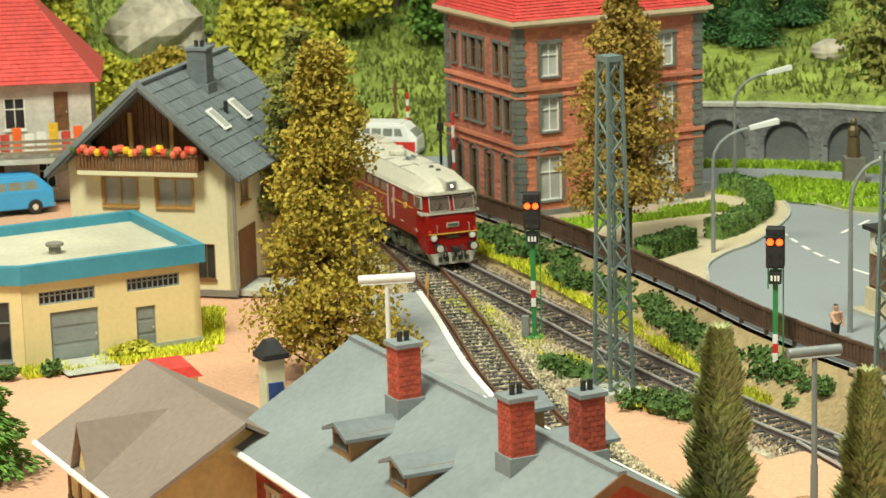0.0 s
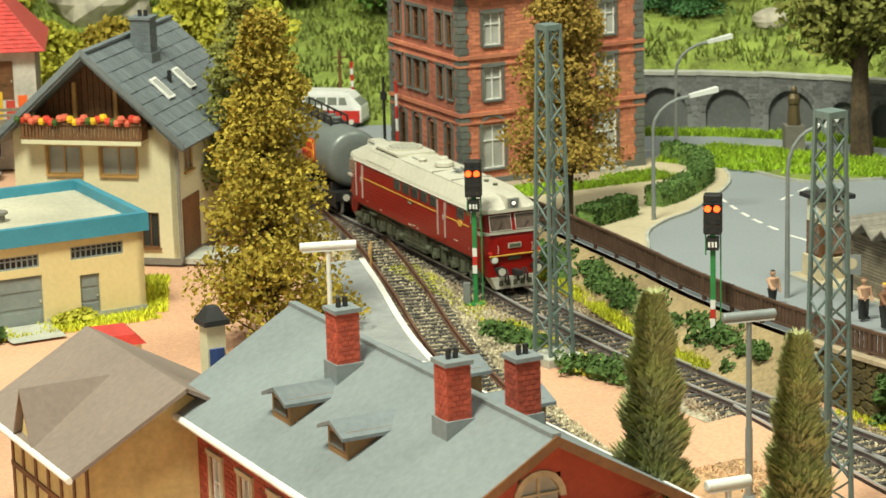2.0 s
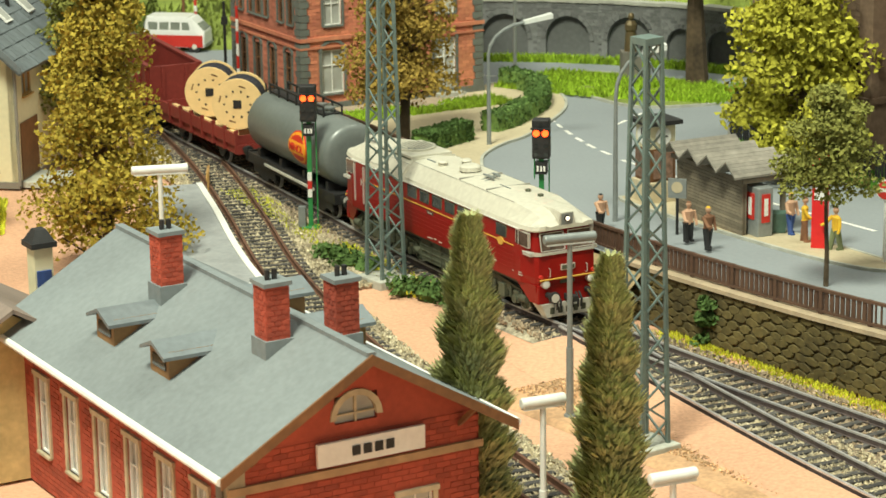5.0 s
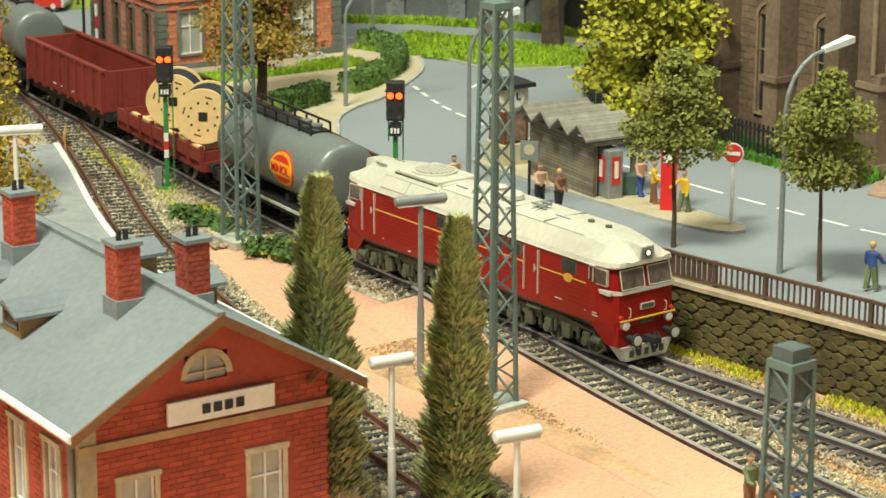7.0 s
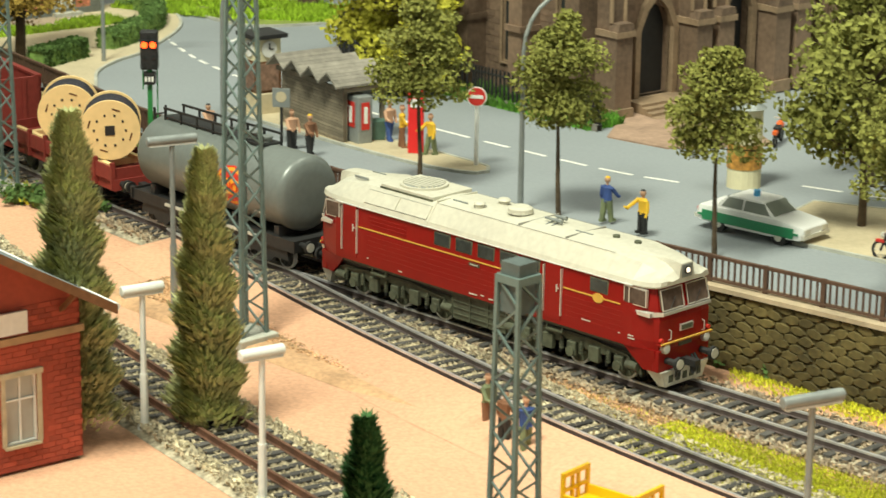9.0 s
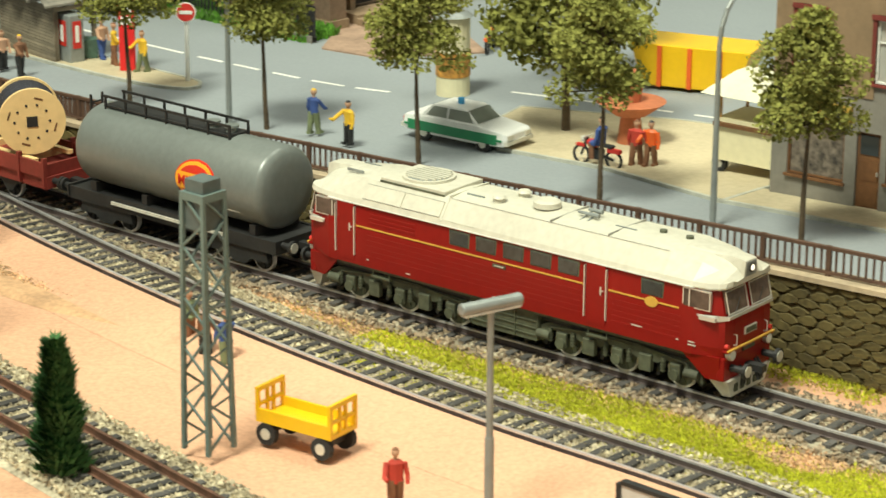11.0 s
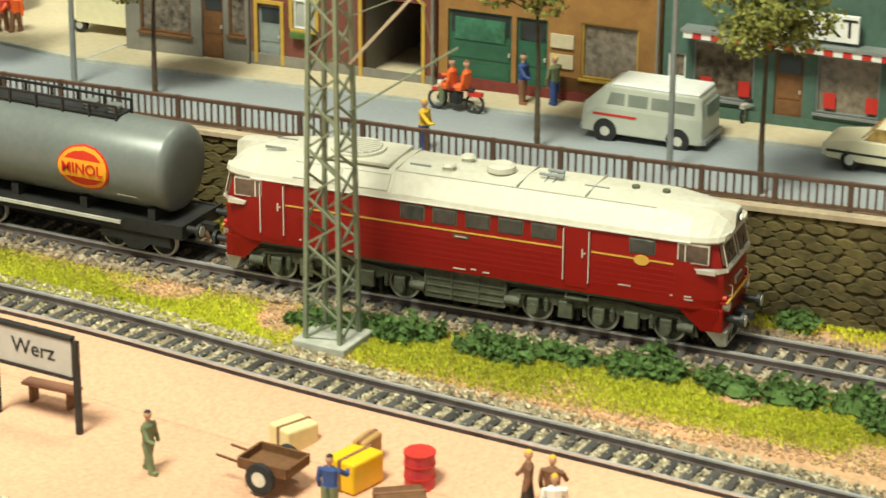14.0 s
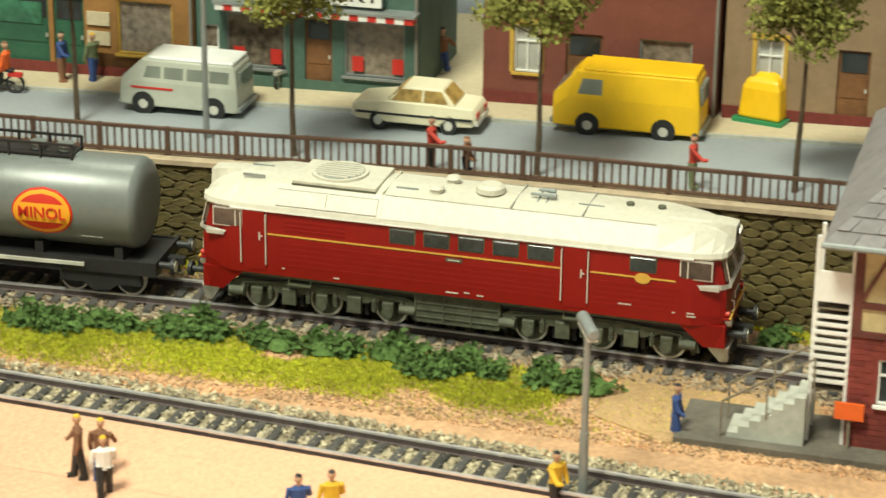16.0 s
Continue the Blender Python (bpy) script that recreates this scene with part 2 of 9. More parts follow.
FACE_SAND = mat("sand_facade", (0.26, 0.175, 0.10), 0.8, vary=0.08)
FACE_RED = mat("red_facade", (0.17, 0.052, 0.034), 0.8, vary=0.08)
FACE_OCHRE = mat("ochre_facade", (0.30, 0.145, 0.04), 0.8, vary=0.1)
FACE_GREEN = mat("green_facade", (0.07, 0.13, 0.10), 0.7, vary=0.1)
DOOR_GREEN = mat("green_door", (0.025, 0.10, 0.055), 0.6, vary=0.1)
DOOR_GREY = mat("grey_door", (0.24, 0.27, 0.26), 0.6, vary=0.08)
TRIM_YELLOW = mat("yellow_trim", (0.52, 0.32, 0.05), 0.6, vary=0.06)
CAR_WHITE = mat("white_car_paint", (0.75, 0.75, 0.72), 0.3, vary=0.03, bump=0)
CAR_GREEN = mat("green_car_paint", (0.02, 0.22, 0.09), 0.35, vary=0.03, bump=0)
CAR_BEIGE = mat("beige_car_paint", (0.72, 0.66, 0.46), 0.3, vary=0.03, bump=0)
CAR_GREY = mat("grey_car_paint", (0.47, 0.48, 0.40), 0.35, vary=0.04, bump=0)
CAR_YELLOW = mat("yellow_car_paint", (0.85, 0.50, 0.01), 0.35, vary=0.03, bump=0)
CAR_BLUE = mat("blue_car_paint", (0.05, 0.32, 0.62), 0.35, vary=0.03, bump=0)
TYRE = mat("tyre", (0.02, 0.02, 0.02), 0.8, vary=0.2)
ORANGE = mat("orange_plastic", (0.80, 0.13, 0.02), 0.5, vary=0.05)
BLUE = mat("blue_cloth", (0.04, 0.08, 0.25), 0.8, vary=0.15)
YELLOW = mat("yellow_cloth", (0.72, 0.44, 0.03), 0.8, vary=0.12)
RED_CLOTH = mat("red_cloth", (0.50, 0.05, 0.03), 0.8, vary=0.12)
BROWN_CLOTH = mat("brown_cloth", (0.22, 0.10, 0.05), 0.8, vary=0.15)
GREEN_CLOTH = mat("green_cloth", (0.17, 0.20, 0.10), 0.8, vary=0.15)
SKIN = mat("figure_pale", (0.55, 0.32, 0.2), 0.7, vary=0.1)
ROCK = mat("rock", (0.40, 0.36, 0.28), 0.9, vary=0.25, grain=2, fine=15, bump=0.8)


# ---- the plan ----
def road_z(y):
    """The street climbs slowly along the line."""
    return 1.0 + 0.028 * (150 - y)


def smooth(points, step=1.0):
    """A polyline through points, rounded, at even steps."""
    pts = [Vector(p) for p in points]
    out = []
    for i in range(len(pts) - 1):
        a, b, c, d = pts[max(i - 1, 0)], pts[i], pts[i + 1], pts[min(i + 2, len(pts) - 1)]
        n = max(1, int((c - b).length / step))
        for k in range(n):
            t = k / n
            out.append(0.5 * ((2 * b) + (c - a) * t + (2 * a - 5 * b + 4 * c - d) * t * t + (3 * b - 3 * c + d - a) * t ** 3))
    return out + [pts[-1]]


def offset(line, d):
    """The line moved d to the right of its heading."""
    out = []
    for i, p in enumerate(line):
        w = (line[min(i + 1, len(line) - 1)] - line[max(i - 1, 0)]).normalized()
        out.append(p + Vector((w.y, -w.x)) * d)
    return out


MAIN = smooth([(-13, 176), (-7.5, 157), (-2.6, 142.8), (0.9, 134.6), (5.3, 124.0), (8.0, 117.2), (13.8, 104.6), (21.2, 91.8), (29.6, 78.6), (36.9, 67.7), (43.6, 57.6), (53.2, 44.9), (61.4, 32.8), (76, 11), (90, -10)], 0.8)
SIDING = smooth([(-3.6, 145.5), (-0.9, 134.0), (1.0, 123.2), (3.0, 110.5), (6.4, 97), (11.3, 82.0), (19.2, 62.3), (28, 42), (38, 22)], 0.8)
PLATFORM_TRACK = smooth([(15.2, 101.5), (18.2, 93.2), (21.9, 83.6), (26.2, 73.9), (31.0, 64.8), (35.6, 57.2), (40.3, 48.3), (45.3, 39.8), (50.5, 30.8), (58, 18), (68, 2)], 0.8)
FENCE = smooth([(-1.5, 154), (2.2, 145), (6.6, 135.5), (11.4, 122.2), (14.4, 112.8), (18.2, 104), (23.5, 94.8), (28.9, 87), (36.8, 75.5), (44.3, 64.6), (53.3, 51.3), (60, 42.4), (65.4, 33.9), (76, 17), (88, -2)], 0.7)


def ribbon(line, widths, heights, step=1):
    """A strip along a line: cross-section offsets (to the right) and heights."""
    s = Shape()
    sides = [offset(line, w) for w in widths]
    n = len(widths)
    for i in range(len(line)):
        for k in range(n):
            p = sides[k][i]
            s.v.append(Vector((p.x, p.y, heights[k] if not callable(heights[k]) else heights[k](p.y))))
    for i in range(len(line) - 1):
        for k in range(n - 1):
            a = i * n + k
            s.f.append((a, a + 1, a + n + 1, a + n))
    return s


def grid(x0, x1, y0, y1, step, height):
    s = Shape()
    nx, ny = int((x1 - x0) / step) + 1, int((y1 - y0) / step) + 1
    for j in range(ny):
        for i in range(nx):
            x, y = x0 + i * step, y0 + j * step
            s.v.append(Vector((x, y, height(x, y))))
    for j in range(ny - 1):
        for i in range(nx - 1):
            a = j * nx + i
            s.f.append((a, a + 1, a + nx + 1, a + nx))
    return s


# ground of the layout, one sheet
solo("ground", grid(-120, 180, -80, 320, 5.0, lambda x, y: -0.12), EARTH, "pink sandy earth of the station yard", "ground", kind="structure")


def wobble(x, y, s=0.1):
    return noise.noise(Vector((x * s, y * s, 0.3)))


# street sheet on the far side of the fence
edge = [p for p in FENCE]
outline = [(p.x, p.y) for p in edge] + [(150, -2), (150, 190), (-20, 190)]
s = Shape()
s.add([(x, y, road_z(y)) for x, y in outline], [tuple(range(len(outline)))])
solo("road", s, ASPHALT, "smooth grey asphalt street beside the line", "road", kind="structure")


# tracks: bed, sleepers, rails, loose stones
def scatter(line, lo, hi, n, size, seed, z):
    rng = random.Random(seed)
    s = Shape()
    for _ in range(n):
        i = rng.randrange(len(line) - 1)
        d = (line[i + 1] - line[i]).normalized()
        p = line[i].lerp(line[i + 1], rng.random()) + Vector((d.y, -d.x)) * rng.uniform(lo, hi)
        r = size * rng.uniform(0.55, 1.25)
        m = Matrix.Translation((p.x, p.y, z(p, rng) + r * 0.1)) @ Euler((rng.random() * 6, rng.random() * 6, rng.random() * 6)).to_matrix().to_4x4()
        s.add([(-r, -r * 0.6, -r * 0.5), (r, -r * 0.5, -r * 0.4), (r * 0.2, r * 0.8, -r * 0.5), (0, 0, r * 0.7)], [(0, 2, 1), (0, 1, 3), (1, 2, 3), (2, 0, 3)], m)
    return s


def track(line, seed, stones, rail_side=RUST, w0=-1.9, w1=1.9, ballast=BALLAST):
    bed = ribbon(line, [w0 - 0.5, w0 + 0.2, w1 - 0.2, w1 + 0.5], [-0.1, 0.12, 0.12, -0.1])
    tr = thing("track", 0, 0, 0, 0, "model railway track of dark sleepers and steel rails in pale ballast", "railway track", kind="structure")
    part("ballast_bed", bed, BED, tr)
    part("ballast", scatter(line, w0 - 0.35, w1 + 0.35, stones, 0.105, seed, lambda p, r: 0.12 + 0.05 * r.random()), ballast, tr, "pale mixed ballast stones")
    tr.children[-1]["kind"] = "stuff"
    # sleepers
    sl = Shape().box(-1.5, 1.5, -0.15, 0.15, 0.08, 0.24).mesh("sleeper")
    sl.materials.append(SLEEPER)
    run, k, since = [], 0, 0.0
    for i in range(len(line) - 1):
        a, b = line[i], line[i + 1]
        seg = (b - a).length
        while since < seg:
            p = a.lerp(b, since / seg)
            run.append((p, math.degrees(math.atan2(b.y - a.y, b.x - a.x)) - 90))
            since += 0.68
        since -= seg
    run = [r for r in run if 15 < r[0].y < 150]
    for k, (p, rz) in enumerate(run):
        ob = new("sleeper", sl)
        ob.parent = tr
        ob.matrix_basis = at(p.x, p.y, 0, rz)
    for name, d in (("rail", -0.86), ("rail", 0.86)):
        r = part(name, ribbon(line, [d - 0.11, d - 0.045, d - 0.045, d + 0.045, d + 0.045, d + 0.11], [0.24, 0.27, 0.46, 0.46, 0.27, 0.24]), rail_side, tr)
        part("rail_head", ribbon(line, [d - 0.06, d - 0.06, d + 0.06, d + 0.06], [0.43, 0.5, 0.5, 0.43]), STEEL if rail_side is not RUST else RUST, r, "worn bright running surface")
    return tr


RAIL_DARK = mat("dark_rail", (0.10, 0.075, 0.07), 0.6, 0.3, vary=0.2)
BALLAST_BROWN = mat("brown_ballast", (0.36, 0.28, 0.19), 0.9, vary=0.15, piece=0.5, dirt=(0.20, 0.15, 0.10))
track(MAIN, 1, 44000, RAIL_DARK, ballast=BALLAST_BROWN)
track(SIDING, 2, 42000, RUST)
track(PLATFORM_TRACK, 3, 34000, RAIL_DARK, -1.9, 0.95)

# scattered ground covers between and beside the tracks
def cover(name, line, lo, hi, z, material, label):
    solo(name, ribbon(line, [lo, lo + 0.3, (lo + hi) / 2, hi - 0.3, hi], [-0.11, z, z * 1.3, z, -0.11]), material, label, "ground cover", kind="structure")


def tufts(name, line, lo, hi, n, size, material, label, seed, z=0.0, middle=None, gaps=-0.3):
    rng = random.Random(seed)
    s = Shape()
    for _ in range(n):
        i = rng.randrange(len(line) - 1)
        d = (line[i + 1] - line[i]).normalized()
        p = line[i].lerp(line[i + 1], rng.random()) + Vector((d.y, -d.x)) * (rng.uniform(lo, hi) if middle is None else rng.triangular(lo, hi, middle))
        if noise.noise(Vector((p.x * 0.35, p.y * 0.35, seed))) < gaps + rng.uniform(-0.15, 0.15):
            continue
        a, h = rng.random() * 6.28, size * rng.uniform(0.5, 1.3)
        u = Vector((math.cos(a), math.sin(a), 0)) * size * 0.28
        lean = Vector((rng.uniform(-0.5, 0.5), rng.uniform(-0.5, 0.5), 1)) * h
        zz = z(p) if callable(z) else z
        c = Vector((p.x, p.y, zz))
        s.add([c - u, c + u, c + lean], [(0, 1, 2)])
    return solo(name, s, material, label, "grass", kind="stuff")


def cut(line, y0, y1):
    return [p for p in line if y1 <= p.y <= y0]


PINK_STONES = mat("pink_gravel", (0.50, 0.30, 0.165), 0.9, vary=0.2, grain=3, fine=50, bump=0.7)
mid = cut(MAIN, 118, 15)
cover("verge", cut(MAIN, 98, 15), 1.9, 8.2, 0.06, PINK_STONES, "strip of pink gravel and sand between the tracks")
GRAVEL = mat("loose_pink_gravel", (0.50, 0.29, 0.155), 0.9, vary=0.2, piece=0.5, dirt=(0.34, 0.24, 0.13))
solo("gravel", scatter(cut(MAIN, 98, 15), 1.7, 7.0, 60000, 0.075, 17, lambda p, r: 0.07), GRAVEL, "loose pink and ochre gravel between the tracks", "gravel", kind="stuff")
GRASS_PALE = mat("pale_grass_tuft", (0.56, 0.54, 0.07), 0.9, vary=0.2, grain=1, piece=0.45, bump=0)
tufts("yellow_grass", cut(MAIN, 76, 34), 1.9, 6.3, 180000, 0.15, GRASS_TUFT, "short yellow-green grass fibres between the tracks", 11, 0.05, 4.4, -0.3)
tufts("pale_grass", cut(MAIN, 80, 30), 1.8, 7.0, 26000, 0.13, GRASS_PALE, "dry straw-coloured grass fibres between the tracks", 18, 0.05, 4.0, 0.0)
tufts("wall_foot_grass", cut(FENCE, 112, 15), 0.1, 1.8, 30000, 0.15, GRASS_TUFT, "yellow-green grass at the foot of the wall", 12, 0.0, 0.4, -0.1)
tufts("siding_grass", cut(MAIN, 132, 108), 1.7, 3.4, 5000, 0.2, GRASS_TUFT, "bright grass tufts between the tracks", 13, 0.1, None, 0.0)
solo("siding_gravel", scatter(cut(MAIN, 142, 111), 1.6, 4.6, 18000, 0.10, 19, lambda p, r: 0.03 + 0.06 * r.random()), BALLAST, "pale mixed ballast spread between the tracks", "gravel", kind="stuff")
tufts("bank_grass", cut(FENCE, 150, 108), 0.1, 3.0, 26000, 0.26, GRASS_TUFT, "bright grass on the bank below the fence", 14, lambda p: 0.4)

# embankment below the fence where the wall has not begun
bank = [p for p in FENCE if p.y > 103]
solo("embankment", ribbon(bank, [0.2, 1.2, 3.2], [lambda y: road_z(y) - 0.1, lambda y: road_z(y) * 0.55, -0.1]), EARTH_BROWN, "grassy bank rising from the track to the street", "bank", kind="structure")


# hillside behind the street
def far_line(x):
    return float(np.interp(x, [11, 12.5, 20, 27.6, 34.5, 42, 50, 90], [168, 167.5, 166, 162.3, 156.2, 148.8, 141.3, 105]))


def hill_z(x, y):
    d = y - far_line(x)
    if d < 0:
        return -0.2 if x < 2 else -0.5
    base = 0.4 if x < 11 else 4.3
    return base + 0.19 * d + 1.2 * wobble(x, y, 0.06) * min(1, d / 12) + 0.5 * wobble(x, y, 0.2) * min(1, d / 8)


solo("hillside", grid(-110, 90, 120, 330, 2.0, hill_z), GRASS, "mossy green slope with brown patches behind the town", "hillside", kind="structure", smooth=True)
tufts("hill_grass", [Vector((x, far_line(x) + 1)) for x in range(-60, 60, 2)], -42, 0, 30000, 0.6, mat("hill_tuft", (0.15, 0.19, 0.03), 0.9, vary=0.2, grain=1, piece=0.5, bump=0), "mixed grass fibres on the slope", 15, lambda p: hill_z(p.x, p.y) - 0.05)

# retaining wall of irregular stones
wall_line = [p for p in FENCE if 106 > p.y > -2]
wall = solo("wall_retaining", ribbon(wall_line, [0.25, 0.25, -0.5, -0.5], [-0.12, lambda y: road_z(y) + 0.02, lambda y: road_z(y) + 0.02, -0.12]), MORTAR, "rough brown rubble retaining wall with pale coping", "wall", kind="structure")
rng = random.Random(5)
near_parts, far_stones, shapes = 0, Shape(), []


def stone_shape(rng):
    n = 7
    ring = [(0.5 * math.cos(2 * math.pi * i / n) * rng.uniform(0.82, 1.08), 0.5 * math.sin(2 * math.pi * i / n) * rng.uniform(0.82, 1.08)) for i in range(n)]
    s = Shape()
    s.loft([[(x, 0.05, z) for x, z in ring], [(x, -0.045, z) for x, z in ring], [(x * 0.86, -0.075, z * 0.86) for x, z in ring]])
    return s


stones = [stone_shape(rng) for _ in range(8)]
stone_meshes = []
for q in stones:
    me = q.mesh("stone")
    me.materials.append(STONE)
    stone_meshes.append(me)
dist = 0.0
sw, sh = 0.72, 0.31
for i in range(len(wall_line) - 1):
    a, b = wall_line[i], wall_line[i + 1]
    seg = (b - a).length
    rz = math.degrees(math.atan2(b.y - a.y, b.x - a.x))
    while dist < seg:
        p = a.lerp(b, dist / seg)
        d = (b - a).normalized()
        top = road_z(p.y)
        rows = int(top / sh)
        col = int(round((p.x + p.y) * 7))
        for k in range(rows):
            shift = 0.5 * sw * (k % 2)
            q = p + d * (shift + rng.uniform(-0.08, 0.08)) + Vector((d.y, -d.x)) * 0.27
            z = (k + 0.5) * top / rows + rng.uniform(-0.05, 0.05)
            m = Matrix.Translation((q.x, q.y, z)) @ Euler((0, rng.uniform(-0.2, 0.2), math.radians(rz))).to_matrix().to_4x4() @ Matrix.Diagonal((sw * rng.uniform(1.0, 1.25), 1, top / rows * rng.uniform(1.05, 1.25), 1))
            j = rng.randrange(8)
            if 50 < p.y < 66 and near_parts < 300:
                ob = new("stone", stone_meshes[j])
                ob.parent = wall
                mm = m.copy()
                mm.translation = mm.translation * CM
                ob.matrix_basis = mm
                near_parts += 1
            else:
                far_stones.add(stones[j].v, stones[j].f, m)
        dist += sw
    dist -= seg
solo("wall_stones", far_stones, STONE, "rough brown stones of the long retaining wall", "stonework", kind="stuff")
part("coping", ribbon(wall_line, [0.45, 0.45, -0.7, -0.7], [lambda y: road_z(y) - 0.02, lambda y: road_z(y) + 0.16, lambda y: road_z(y) + 0.16, lambda y: road_z(y) - 0.02]), COPING, wall, "pale smooth coping")

# railing along the street: close boards at the far end, open bars further on
rail_thing = thing("railing", 0, 0, 0, 0, "dark brown lattice railing along the street edge", "railing", kind="structure")
line = FENCE
part("top_rail", ribbon(line, [0.0, 0.0, -0.16, -0.16, 0.0], [lambda y: road_z(y) + 1.1, lambda y: road_z(y) + 1.22, lambda y: road_z(y) + 1.22, lambda y: road_z(y) + 1.1, lambda y: road_z(y) + 1.1]), RAIL_BROWN, rail_thing)
part("bottom_rail", ribbon(line, [0.0, 0.0, -0.14, -0.14, 0.0], [lambda y: road_z(y) + 0.24, lambda y: road_z(y) + 0.33, lambda y: road_z(y) + 0.33, lambda y: road_z(y) + 0.24, lambda y: road_z(y) + 0.24]), RAIL_BROWN, rail_thing)
post_me = Shape().box(-0.09, 0.09, -0.07, 0.07, 0.0, 1.24).mesh("post")
post_me.materials.append(RAIL_BROWN)
bars = Shape()
run, dist = 0, 0.0
for i in range(len(line) - 1):
    a, b = line[i], line[i + 1]
    seg = (b - a).length
    d = (b - a).normalized()
    rz = math.degrees(math.atan2(d.y, d.x))
    while dist < seg:
        p = a.lerp(b, dist / seg) + Vector((d.y, -d.x)) * -0.08
        z = road_z(p.y)
        m = Matrix.Translation((p.x, p.y, z)) @ Euler((0, 0, math.radians(rz))).to_matrix().to_4x4()
        if run % 9 == 0:
            ob = new("post", post_me)
            ob.parent = rail_thing
            ob.matrix_basis = at(p.x, p.y, z, rz)
        else:
            w = 0.035 if p.y < 92 else 0.10
            bars.box(-w, w, -0.03, 0.03, 0.26, 1.12, m)
        run += 1
        dist += 0.29
    dist -= seg
part("bars", bars, RAIL_BROWN, rail_thing)["kind"] = "stuff"


# ---- the train ----
def axle(parent, x, r=0.6, material=LOCO_GREY, gauge=0.86):
    """A wheelset whose own origin lies on its axle."""
    ws = part("wheelset", Shape().cyl((0, -gauge - 0.18, 0), (0, gauge + 0.18, 0), 0.12, n=8), material, parent)
    ws.matrix_basis = at(x, 0, 0.5 + r)
    for y in (-gauge, gauge):
        s = Shape().cyl((0, y - 0.1, 0), (0, y + 0.1, 0), r * 0.86, n=20)
        for k in range(8):
            a = k * math.pi / 4
            s.box(r * 0.2, r * 0.8, y - 0.15, y + 0.15, -0.06, 0.06, Matrix.Rotation(a, 4, "Y"))
        part("wheel", s, material, ws)
        part("tyre", Shape().cyl((0, y - 0.08, 0), (0, y + 0.08, 0), r * 1.01, n=24), PALE_METAL if material is LOCO_GREY else STEEL, ws)
    return ws


def buffers(parent, x, sgn, z=1.75, material=DARK):
    for y in (-1.0, 1.0):
        s = Shape().cyl((x, y, z), (x + sgn * 0.55, y, z), 0.13).cyl((x + sgn * 0.55, y, z), (x + sgn * 0.68, y, z), 0.27, n=14)
        part("buffer", s, material, parent)
        part("buffer_ring", Shape().cyl((x + sgn * 0.67, y, z), (x + sgn * 0.70, y, z), 0.2, n=14), PALE_METAL, parent)
    part("coupling", Shape().box(min(x, x + sgn * 0.7), max(x, x + sgn * 0.7), -0.16, 0.16, z - 0.3, z - 0.05).cyl((x + sgn * 0.3, 0, z - 0.1), (x + sgn * 0.5, 0, z - 0.6), 0.07), DARK, parent)


WHEELS = []


